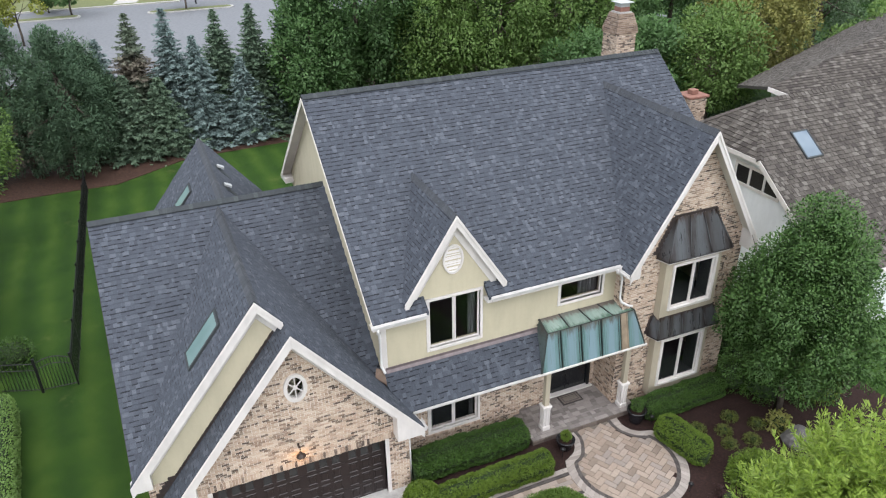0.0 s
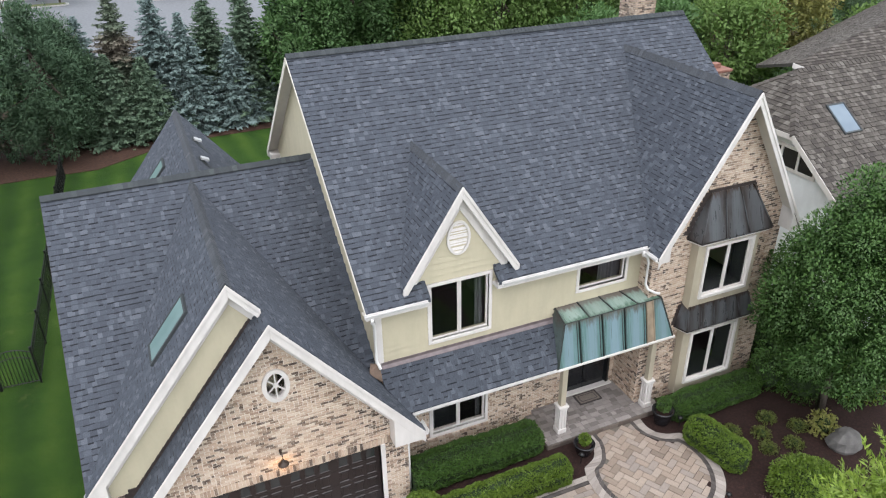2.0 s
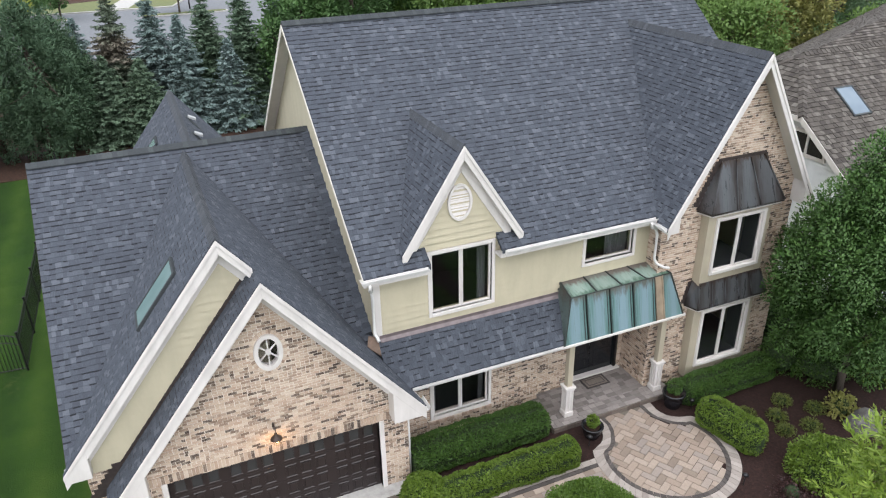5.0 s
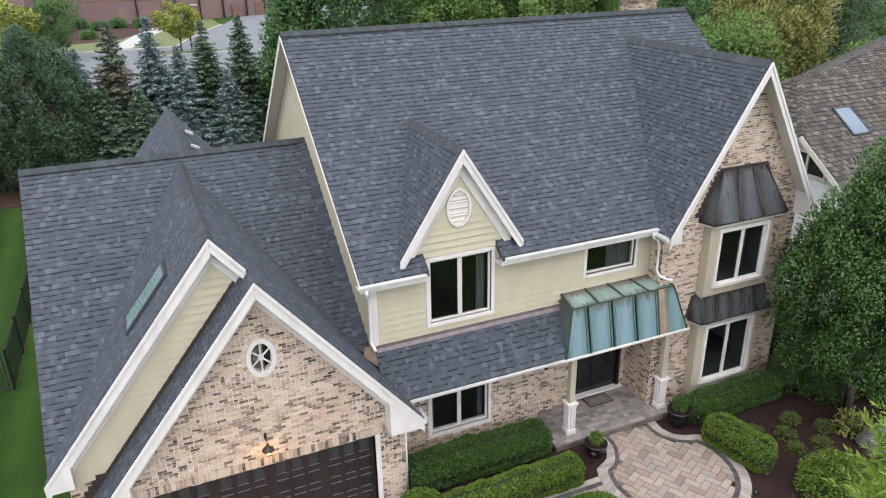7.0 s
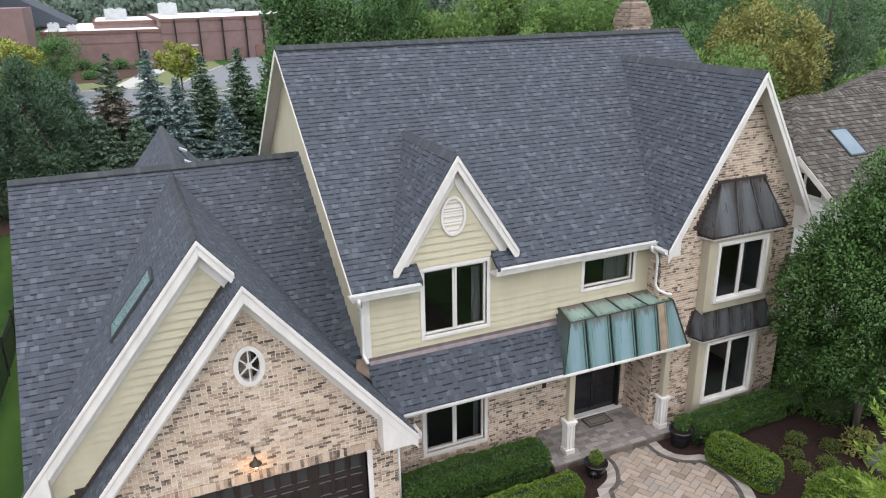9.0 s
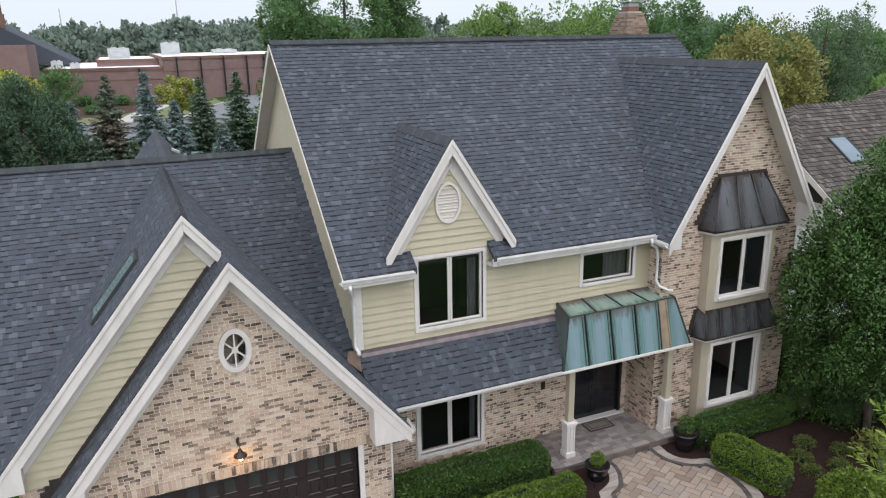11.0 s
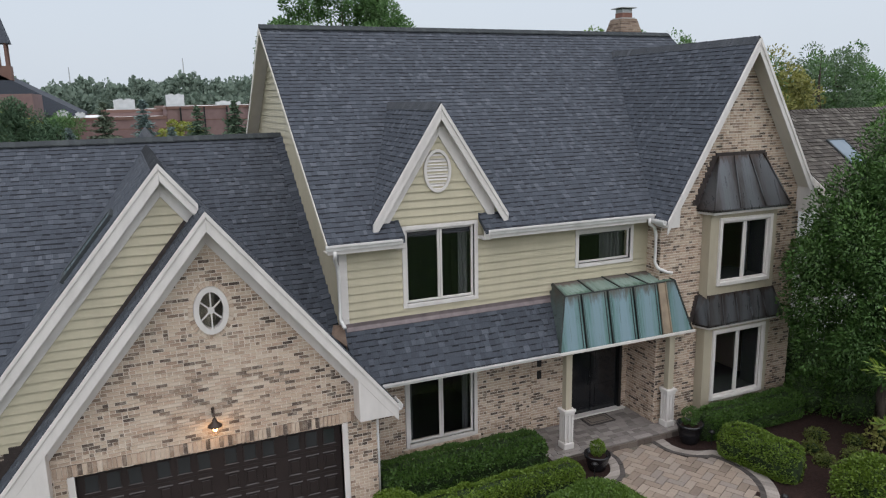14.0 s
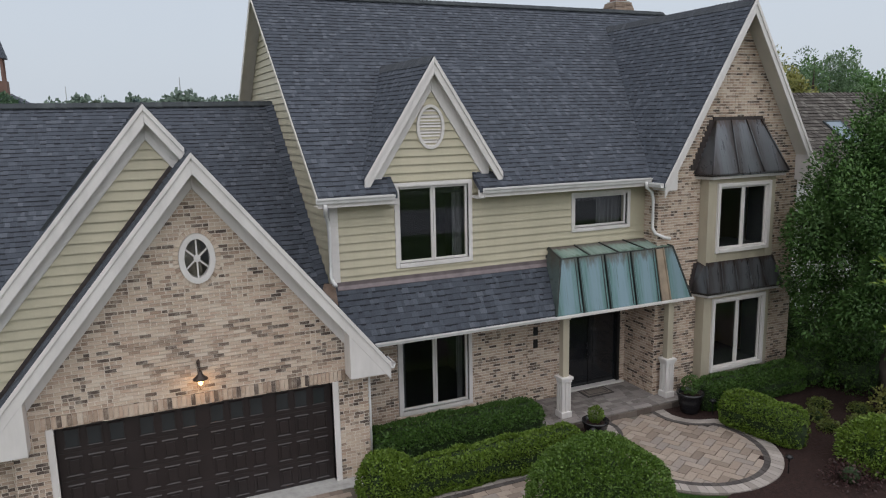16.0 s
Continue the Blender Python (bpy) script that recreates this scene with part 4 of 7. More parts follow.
# oval window with a hub and six spokes, in a ring of bricks
def oval(cx, cz, rx, rz, y0, y1, r0, seg=40):
    a = Acc()
    for i in range(seg):
        t0, t1 = 2 * math.pi * i / seg, 2 * math.pi * (i + 1) / seg
        q = [(cx + (rx - d) * math.cos(t), (rz - d) * math.sin(t) + cz) for t, d in ((t0, 0), (t1, 0), (t1, r0), (t0, r0))]
        a.prism([(x, y0, z) for x, z in q], (0, y1 - y0, 0))
    return a


ow = part("window", oval(2.49, 4.88, 0.315, 0.455, 14.43, 14.6, 0.10), "white", house, "white oval window with radiating spokes", weld=True)
a = Acc()
for i in range(6):
    t = math.pi / 6 + i * math.pi / 3
    d = Vector((math.cos(t) * 0.217, 0, math.sin(t) * 0.357))
    s = Vector((-d.z, 0, d.x)).normalized() * 0.014
    c = Vector((2.49, 14.47, 4.88))
    a.prism([c + s, c - s, c + d - s, c + d + s], (0, 0.03, 0))
part("spokes", a, "white", ow)
part("hub", oval(2.49, 4.88, 0.06, 0.072, 14.46, 14.5, 0.0599, 16), "white", ow)
a = Acc()
a.prism([(2.49 + 0.23 * math.cos(2 * math.pi * i / 32), 14.52, 4.88 + 0.35 * math.sin(2 * math.pi * i / 32)) for i in range(32)], (0, 0.006, 0))
part("pane", a, "glass", ow).visible_shadow = False
# wall behind the oval's square opening, and bricks set round it
a = Acc()
for i in range(40):
    t0, t1 = 2 * math.pi * i / 40, 2 * math.pi * (i + 1) / 40

    def sq(t):
        c, s = math.cos(t), math.sin(t)
        k = min(0.33 / max(abs(c), 1e-6), 0.48 / max(abs(s), 1e-6))
        return (2.49 + k * c, 4.88 + k * s)

    q = [sq(t0), sq(t1), (2.49 + 0.255 * math.cos(t1), 4.88 + 0.38 * math.sin(t1)), (2.49 + 0.255 * math.cos(t0), 4.88 + 0.38 * math.sin(t0))]
    a.prism([(x, 14.497, z) for x, z in q], (0, 0.18, 0))
part("surround", a, "mortar", ow, weld=True)
for i in range(40):
    t0, t1 = 2 * math.pi * (i + 0.04) / 40, 2 * math.pi * (i + 0.90) / 40
    a = Acc()
    q = [(2.49 + (0.315 + d) * math.cos(t), 4.88 + (0.455 + d) * math.sin(t)) for t, d in ((t0, 0.006), (t0, 0.095), (t1, 0.095), (t1, 0.006))]
    a.prism([(x, 14.5, z) for x, z in q], (0, -0.024, 0))
    part("brick", a, "ring_brick", ow)

# louvred oval vent in the dormer
ov = part("gable_vent", oval(7.50, 7.08, 0.32, 0.47, 15.42, 15.52, 0.06), "white", house, "white oval louvred gable vent", weld=True)
for i in range(13):
    z = 6.68 + i * 0.066
    hw = 0.265 * math.sqrt(max(0.02, 1 - ((z - 7.08) / 0.425) ** 2))
    a = Acc()
    a.prism([(7.50 - hw, 15.45, z), (7.50 + hw, 15.45, z), (7.50 + hw, 15.49, z + 0.055), (7.50 - hw, 15.49, z + 0.055)], (0, 0.008, 0.006))
    part("slat", a, "white", ov)

# ---- bays of the wing
def bay(z0, z1, lab):
    b = Acc()
    x0, x1 = 14.60, 16.86
    b.box(x0, x0 + 0.36, 14.68, 15.1, z0 - 0.42, z1 + 0.26)
    b.box(x1 - 0.26, x1, 14.68, 15.1, z0 - 0.42, z1 + 0.26)
    b.box(x0 + 0.36, x1 - 0.26, 14.68, 15.1, z1 + 0.001, z1 + 0.26)
    b.box(x0 + 0.36, x1 - 0.26, 14.68, 15.1, z0 - 0.42, z0 - 0.001)
    by = part("bay", b, "tan", house, lab, bevel=0.008)
    # dark shelf and side linings, added to dim the view into the bay
    shelf = Acc()
    shelf.box(x0 + 0.37, x1 - 0.27, 14.80, 15.9, z0 + 0.002, z0 + 0.02)
    part("window_seat", shelf, "room", by)
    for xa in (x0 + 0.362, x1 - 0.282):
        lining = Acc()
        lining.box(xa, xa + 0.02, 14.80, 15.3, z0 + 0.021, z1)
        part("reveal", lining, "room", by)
    return by


bay(3.85, 5.43, "tan painted box bay of the upper floor")
bay(0.70, 2.48, "tan painted box bay of the ground floor")
window_unit(14.97, 16.59, 3.85, 5.43, 14.68, house, drapes=((14.98, 15.08, 0), (16.08, 16.18, 0)))
window_unit(14.96, 16.60, 0.70, 2.48, 14.68, house, drapes=((14.97, 15.05, 0),))


def standing_seam(quad, n, name, mat, parent, label="", skip=0.0, seam=0.028, lastmat=None):
    """A metal roof face (bottom-left, bottom-right, top-right, top-left) in n panels with raised seams between."""
    bl, br, tr, tl = [Vector(p) for p in quad]
    nrm = (br - bl).cross(tl - bl).normalized()
    face = None
    for i in range(n):
        a, b = i / n, (i + 1) / n
        acc = Acc()
        q = [bl.lerp(br, a), bl.lerp(br, b), tl.lerp(tr, b), tl.lerp(tr, a)]
        acc.prism([p - nrm * 0.02 for p in q], nrm * 0.02)
        part("panel", acc, lastmat if (lastmat and i == n - 1) else mat, parent)
    for i in range(n + 1):
        a = i / n
        p, q = bl.lerp(br, a), tl.lerp(tr, a)
        s = (br - bl).normalized() * 0.016
        acc = Acc()
        acc.prism([p - s, p + s, q + s, q - s], nrm * seam)
        part("seam", acc, "seam" if mat in ("green_copper", "moss_copper") else mat, parent)


def mansard(xb0, xb1, yb, zb, xt0, xt1, yt, zt, wall_y, n, mat, parent, xw0, xw1):
    """A hood on a wall: a sloping face in n pans and two sides that splay to xw0 and xw1 at the wall."""
    standing_seam([(xb0, yb, zb), (xb1, yb, zb), (xt1, yt, zt), (xt0, yt, zt)], n, "face", mat, parent)
    standing_seam([(xw0, wall_y, zb), (xb0, yb, zb), (xt0, yt, zt), (xt0 - 0.02, wall_y, zt)], 1, "side", mat, parent)
    standing_seam([(xb1, yb, zb), (xw1, wall_y, zb), (xt1 + 0.02, wall_y, zt), (xt1, yt, zt)], 1, "side", mat, parent)
    a = Acc()
    a.prism([(xb0, yb, zb - 0.05), (xb1, yb, zb - 0.05), (xw1, wall_y, zb - 0.05), (xw0, wall_y, zb - 0.05)], (0, 0, 0.038))
    part("eave_trim", a, mat, parent)
    a = Acc()
    a.prism([(xb0 + 0.05, yb + 0.05, zb - 0.12), (xb1 - 0.05, yb + 0.05, zb - 0.12), (xw1 - 0.05, wall_y - 0.004, zb - 0.12), (xw0 + 0.05, wall_y - 0.004, zb - 0.12)], (0, 0, 0.068))
    part("bed_moulding", a, "white", parent, "white moulding under the hood")


aw = part("bay_roof", Acc(), "dark_copper", house, "aged dark copper hood over the upper bay")
mansard(14.53, 17.10, 14.50, 5.76, 14.98, 16.49, 14.93, 7.06, WY, 3, "dark_copper", aw, 14.38, 17.12)
# notched flashing up the brick beside the hood
for i in range(9):
    t = i / 9
    a = Acc()
    a.box(14.38 + 0.60 * t - 0.12, 14.38 + 0.60 * t + 0.05, WY - 0.03, WY - 0.002, 5.86 + 1.22 * t, 5.86 + 1.22 * (t + 0.115))
    part("step_flashing", a, "edge_flashing", aw)
    a = Acc()
    a.box(17.12 - 0.63 * t - 0.05, 17.12 - 0.63 * t + 0.07, WY - 0.03, WY - 0.002, 5.86 + 1.22 * t, 5.86 + 1.22 * (t + 0.115))
    part("step_flashing", a, "edge_flashing", aw)
a = Acc()
a.box(14.90, 16.56, WY - 0.045, WY - 0.002, 7.03, 7.15)
part("head_flashing", a, "edge_flashing", aw)
al = part("bay_roof", Acc(), "dark_copper", house, "aged dark copper skirt roof over the lower bay")
mansard(14.57, 17.12, 14.52, 2.77, 14.62, 16.84, 14.66, 3.54, WY, 5, "dark_copper", al, 14.42, 17.14)
for i in range(5):
    t = i / 5
    a = Acc()
    a.box(14.42 + 0.18 * t - 0.10, 14.42 + 0.18 * t + 0.05, WY - 0.03, WY - 0.002, 2.8 + 0.7 * t, 2.8 + 0.7 * (t + 0.2))
    part("step_flashing", a, "edge_flashing", al)

# ---- porch canopy, verdigris copper on two posts
canopy = thing("canopy", "blue-green weathered copper porch canopy with standing seams", "canopy")
FB, FT = (14.57, 2.76), (14.86, 4.02)
SEAMS = [(10.13, 10.42), (10.88, 10.88), (11.63, 11.63), (12.39, 12.39), (13.14, 13.14)]
for (b0, t0), (b1, t1) in zip(SEAMS, SEAMS[1:]):
    standing_seam([(b0, *FB), (b1, *FB), (t1, *FT), (t0, *FT)], 1, "face", "green_copper", canopy)
standing_seam([(13.14, *FB), (13.42, *FB), (13.38, *FT), (13.14, *FT)], 1, "face", "tan_copper", canopy)
for b1, _ in SEAMS[1:]:
    for d, mt_ in ((-0.085, "seam"), (0.075, "green_copper")):
        x = b1 + d
        if x > 13.14:
            continue
        a = Acc()
        a.prism([(x - 0.010, FB[0] - 0.002, FB[1] + 0.02), (x + 0.010, FB[0] - 0.002, FB[1] + 0.02), (x + 0.010, FT[0] - 0.002, FT[1] - 0.03), (x - 0.010, FT[0] - 0.002, FT[1] - 0.03)], (0, -0.012, 0.003))
        part("pan_rib", a, mt_, canopy)
a = Acc()
a.prism([(13.42, *FB), (14.06, *FB), (13.68, *FT), (13.38, *FT)], (0, 0.02, -0.004))
part("panel", a, "green_copper", canopy)
for p, q in (((10.13, *FB), (10.42, *FT)), ((14.06, *FB), (13.68, *FT)), ((10.42, *FT), (13.68, *FT))):
    a = Acc()
    a.tube([Vector(p), Vector(q)], 0.018, 6)
    part("hip_seam", a, "seam", canopy)
standing_seam([(10.42, 14.86, 4.02), (13.68, 14.86, 4.02), (13.35, 15.47, 4.18), (10.47, 15.47, 4.18)], 4, "top", "moss_copper", canopy)
standing_seam([(10.2, 15.49, 2.76), (10.13, 14.57, 2.76), (10.42, 14.86, 4.02), (10.47, 15.49, 4.18)], 1, "side", "shade_copper", canopy)
standing_seam([(14.06, 14.57, 2.76), (14.06, 14.96, 2.76), (13.69, 14.96, 4.02), (13.68, 14.86, 4.02)], 1, "side", "green_copper", canopy)
a = Acc()
a.box(10.10, 14.15, 14.535, 14.60, 2.685, 2.752)
part("fascia", a, "white", canopy, bevel=0.01)
a = Acc()
a.box(10.14, 13.3, 14.6, 16.15, 2.69, 2.72)
a.box(13.3, 14.12, 14.6, 14.96, 2.69, 2.72)
part("ceiling_panel", a, "soffit", canopy)
a = Acc()
a.box(10.2, 13.29, 15.49, 15.6, 2.7, 4.0)
part("back_panel", a, "tan", canopy)


def post(x, y):
    p = thing("porch_post", "tan porch post on a white panelled pedestal", "post", "porch posts", at=(x, y, 0.2))
    a = Acc()
    a.box(x - 0.085, x + 0.085, y - 0.085, y + 0.085, 1.2, 2.64)
    part("shaft", a, "tan", p, bevel=0.01)
    a = Acc()
    a.box(x - 0.11, x + 0.11, y - 0.11, y + 0.11, 2.60, 2.69)
    part("capital", a, "tan", p, bevel=0.01)
    a = Acc()
    a.box(x - 0.09, x + 0.09, y - 0.09, y + 0.09, 0.2, 1.12)
    part("pedestal", a, "white", p, bevel=0.008)
    a = Acc()
    for s in (-1, 1):
        for lo, hi in ((-0.122, -0.078), (-0.020, 0.020), (0.078, 0.122)):
            a.box(x + lo, x + hi, y + s * 0.105 - 0.017, y + s * 0.105 + 0.017, 0.36, 1.08)
            if abs(lo + hi) < 0.01:
                a.box(x + s * 0.105 - 0.017, x + s * 0.105 + 0.017, y + lo, y + hi, 0.36, 1.08)
            else:
                a.box(x + s * 0.105 - 0.0165, x + s * 0.105 + 0.0165, y + lo * 0.98, y + hi * 0.98, 0.362, 1.078)
    part("panel_moulding", a, "white", p, bevel=0.004)
    a = Acc()
    a.box(x - 0.145, x + 0.145, y - 0.145, y + 0.145, 0.2, 0.36)
    part("plinth", a, "white", p, bevel=0.02)
    a = Acc()
    a.box(x - 0.14, x + 0.14, y - 0.14, y + 0.14, 1.08, 1.15)
    a.box(x - 0.165, x + 0.165, y - 0.165, y + 0.165, 1.15, 1.22)
    part("cap", a, "white", p, bevel=0.012)
    return p


post(10.50, 14.80)
post(13.52, 14.72)

# ---- front door: two black leaves in a black frame
fd = thing("front_door", "pair of black front doors with a white sill", "door", kind="structure", at=(12.15, 16.15, 0.2))
for x0, x1 in ((11.29, 12.14), (12.16, 13.02)):
    a = Acc()
    a.box(x0, x1, 16.19, 16.24, 0.24, 2.26)
    lf = part("door_leaf", a, "black_gloss", fd, bevel=0.004)
    a = Acc()
    for z0, z1 in ((0.40, 1.0), (1.12, 2.12)):
        a.box(x0 + 0.14, x1 - 0.14, 16.178, 16.19, z0, z1)
    part("door_panel", a, "black_gloss", lf, bevel=0.006)
a = Acc()
a.tube([(12.1, 16.15, 1.0), (12.1, 16.14, 1.05), (12.1, 16.14, 1.35), (12.1, 16.15, 1.4)], 0.012)
part("door_handle", a, "black", fd, smooth=True)
a = Acc()
a.box(11.2, 11.29, 16.10, 16.2, 0.2, 2.36)
a.box(13.02, 13.11, 16.10, 16.2, 0.2, 2.36)
a.box(11.29, 13.02, 16.10, 16.2, 2.26, 2.36)
part("door_frame", a, "black", fd, bevel=0.006)
a = Acc()
a.box(11.2, 13.2, 16.0, 16.2, 0.2, 0.245)
part("door_sill", a, "white", fd, bevel=0.008)

# ---- garage door: four rows of raised panels, small lights in the top row
gd = thing("garage_door", "dark brown panelled double garage door", "garage door", kind="structure", at=(2.38, 14.62, 0))
for r in range(4):
    z0, z1 = 0.02 + r * 0.528, 0.02 + (r + 1) * 0.528 - 0.006
    a = Acc()
    a.box(-0.08, 4.84, 14.62, 14.67, z0, z1)
    sec = part("door_section", a, "door_brown", gd, bevel=0.004)
    for c in range(12):
        xa = -0.08 + (c // 3) * 1.23 + 0.115 + (c % 3) * 0.365
        xb = xa + 0.27
        zl, zh = z0 + 0.075, z1 - 0.075
        t = 0.026
        if r == 3:
            a = Acc()
            a.box(xa + t, xb - t, 14.612, 14.62, zl + t, zh - t)
            part("door_light", a, "door_glass", sec, "dark glazed light")
        a = Acc()
        # moulded surround with a sloping ledge above (below, for the lights)
        for zz, sg in ((zh, 1), (zl + t, -1)):
            a.prism([(xa, 14.62, zz), (xb, 14.62, zz), (xb, 14.62 - 0.018, zz - t * 0.75), (xa, 14.62 - 0.018, zz - t * 0.75)], (0, 0, -t * 0.25))
        a.box(xa, xa + t, 14.603, 14.62, zl + t, zh - t)
        a.box(xb - t, xb, 14.603, 14.62, zl + t, zh - t)
        part("door_panel", a, "door_brown", sec)
        if r < 3:
            a = Acc()
            a.box(xa + 0.055, xb - 0.055, 14.602, 14.62, zl + 0.06, zh - 0.06)
            part("raised_field", a, "door_brown", sec, bevel=0.008)
a = Acc()
a.box(-0.20, -0.08, 14.46, 14.66, 0, 2.14)
a.box(4.84, 4.96, 14.46, 14.66, 0, 2.14)
part("jamb", a, "white", gd, bevel=0.008)
a = Acc()
a.box(-0.08, 4.84, 14.56, 14.66, 2.13, 2.16)
part("head_trim", a, "door_brown", gd)
# soldier course over the door
for i in range(70):
    x = -0.42 + i * 0.0815
    if x > 5.2:
        break
    a = Acc()
    a.prism([(x, 14.5, 2.15), (x + 0.071, 14.5, 2.15), (x + 0.071, 14.5, 2.355), (x, 14.5, 2.355)], (0, -0.021, 0))
    part("brick", a, "brick", w_gf)

# ---- wall lamp
wl_ = thing("wall_lamp", "dark bronze gooseneck barn wall lamp, switched on", "wall lamp", at=(2.36, 14.49, 2.8))
a = Acc()
a.tube([(2.36, 14.49, 2.98), (2.36, 14.40, 3.02), (2.36, 14.30, 3.0), (2.36, 14.26, 2.93), (2.36, 14.26, 2.88)], 0.014, 8)
part("arm", a, "bronze", wl_, smooth=True)
a = Acc()
a.box(2.33, 2.39, 14.465, 14.49, 2.86, 2.98)
part("wall_plate", a, "bronze", wl_, bevel=0.01)
a = Acc()
a.lathe((2.36, 14.26, 2.70), [(0.135, 0.0), (0.128, 0.018), (0.072, 0.062), (0.045, 0.10), (0.036, 0.14), (0.018, 0.165), (0.03, 0.135), (0.04, 0.096), (0.068, 0.055), (0.12, 0.012), (0.133, 0.0)], 20)
part("shade", a, "bronze", wl_, smooth=True)
a = Acc()
a.lathe((2.36, 14.26, 2.56), [(0.012, 0.03), (0.034, 0.045), (0.046, 0.08), (0.042, 0.13), (0.025, 0.17)], 16)
part("bulb", a, "bulb", wl_, "glowing warm bulb", smooth=True)
a = Acc()
for i in range(4):
    t = i * math.pi / 2 + 0.4
    a.tube([(2.36 + 0.07 * math.cos(t), 14.26 + 0.07 * math.sin(t), 2.72), (2.36 + 0.07 * math.cos(t), 14.26 + 0.07 * math.sin(t), 2.55), (2.36, 14.26, 2.50)], 0.005, 5)
part("guard", a, "bronze", wl_)
ld = bpy.data.lights.new("wall_lamp_light", "POINT")
ld.energy, ld.color, ld.shadow_soft_size = 3.8, (1.0, 0.60, 0.28), 0.05
lo = new("wall_lamp_light", ld)
lo.location = (2.36, 14.20, 2.55)

# ---- gutters and downspouts
def gutter_x(x0, x1, y, z, parent, name="gutter", k_=1.0):
    """An open K-style gutter along x; y is its back, z its rim."""
    prof = [(0.0, 0.0), (0.0, -0.105), (-0.055, -0.108), (-0.07, -0.06), (-0.092, -0.03), (-0.095, 0.0), (-0.087, 0.0), (-0.083, -0.028), (-0.062, -0.055), (-0.048, -0.098), (-0.008, -0.095), (-0.008, 0.0)]
    a = Acc()
    n, i = len(prof), 0
    for x in (x0, x1):
        a.v.extend((x, y + p * k_, z + q * k_) for p, q in prof)
    for k in range(n):
        a.f.append((k, (k + 1) % n, n + (k + 1) % n, n + k))
    a.f.append(tuple(range(n)))
    a.f.append(tuple(range(2 * n - 1, n - 1, -1)))
    return part(name, a, "gutter", parent)


def eave_board(x0, x1, y, z, drop, parent):
    a = Acc()
    a.box(x0, x1, y, y + 0.03, z - drop, z)
    part("eave_fascia", a, "white", parent, bevel=0.004)


for x0, x1 in ((4.85, 6.50), (8.56, 13.12)):
    gutter_x(x0, x1, 15.09, 5.735, house)
    eave_board(x0 + 0.04, x1, 15.09, 5.735, 0.20, house)
    a = Acc()
    a.box(x0 + 0.05, x1, 15.11, 15.5, 5.54, 5.56)
    part("soffit", a, "soffit", house)
gutter_x(5.80, 10.12, 14.59, 2.765, house, k_=0.72)
eave_board(5.78, 10.1, 14.60, 2.76, 0.085, house)
a = Acc()
a.box(5.6, 10.1, 14.635, 15.78, 2.68, 2.70)
part("soffit", a, "soffit", house)
# side gutters of the front gable and the wing
for x, y0, y1, z in ((5.955, 14.12, 14.62, 2.46), (13.08, 14.55, 15.1, 5.63)):
    a = Acc()
    s = 1 if x < 10 else -1
    a.prism([(x, y0, z), (x, y0, z - 0.10), (x + s * 0.075, y0, z - 0.105), (x + s * 0.11, y0, z - 0.03), (x + s * 0.11, y0, z), (x + s * 0.098, y0, z), (x + s * 0.09, y0, z - 0.04), (x + s * 0.06, y0, z - 0.09), (x + s * 0.01, y0, z - 0.09), (x + s * 0.01, y0, z)], (0, y1 - y0, 0))
    part("gutter", a, "gutter", house)
# brackets at the ends of the dormer's broken eave
for x0, x1 in ((6.42, 6.60), (8.47, 8.65)):
    a = Acc()
    a.box(x0, x1, 15.16, 15.5, 5.50, 5.56)
    a.box(x0, x1, 15.12, 15.16, 5.52, 5.70)
    part("eave_end", a, "white", house, bevel=0.006)


def downspout(path, parent, w=0.04):
    a = Acc()
    a.tube(path, w, 8)
    part("downspout", a, "gutter", parent, "white downspout", smooth=True)


downspout([(5.02, 15.03, 5.62), (5.02, 15.03, 5.52), (5.06, 15.2, 5.38), (5.16, 15.42, 5.2), (5.18, 15.44, 5.0), (5.18, 15.44, 4.05), (5.2, 15.38, 3.96), (5.22, 15.25, 3.9)], house)
downspout([(12.95, 15.03, 5.64), (12.97, 15.03, 5.5), (13.14, 15.05, 5.40), (13.2, 15.05, 5.2), (13.2, 15.05, 4.5), (13.24, 14.98, 4.36), (13.42, 14.84, 4.26), (13.55, 14.8, 4.24)], house)
downspout([(5.62, 14.55, 2.3), (5.62, 14.55, 0.15)], house, 0.035)
# corner board of the second storey
a = Acc()
a.box(5.205, 5.38, 15.45, 15.5, 3.82, 5.56)
a.box(5.205, 5.25, 15.5, 15.66, 3.82, 5.56)
part("corner_board", a, "white", house, bevel=0.006)
# flashing pan where garage roof, porch roof and wall meet
a = Acc()
a.prism([(4.95, 15.38, 3.72), (5.24, 15.2, 3.47), (5.27, 15.48, 3.86), (5.05, 15.58, 3.88)], (0, 0, 0.03))
part("flashing", a, "pan_copper", house, "brown copper valley flashing", bevel=0.006)
a = Acc()
a.prism([(5.3, 15.44, porch_z(15.44) + 0.036), (10.44, 15.44, porch_z(15.44) + 0.036), (10.44, 15.38, porch_z(15.38) + 0.036), (5.3, 15.38, porch_z(15.38) + 0.036)], (0, 0, 0.01))
a.box(5.3, 10.44, 15.44, 15.455, porch_z(15.44), porch_z(15.44) + 0.13)
part("flashing", a, "apron", house, "mauve-brown apron flashing")
# step flashing edge along the side wall above the garage roof
a = Acc()
a.prism([(5.20, 15.5, garage_z(15.5) + 0.012), (5.245, 15.5, garage_z(15.5) + 0.012), (5.245, 20.85, 7.73), (5.20, 20.85, 7.73)], (0, 0, 0.02))
part("flashing", a, "ridge", house)

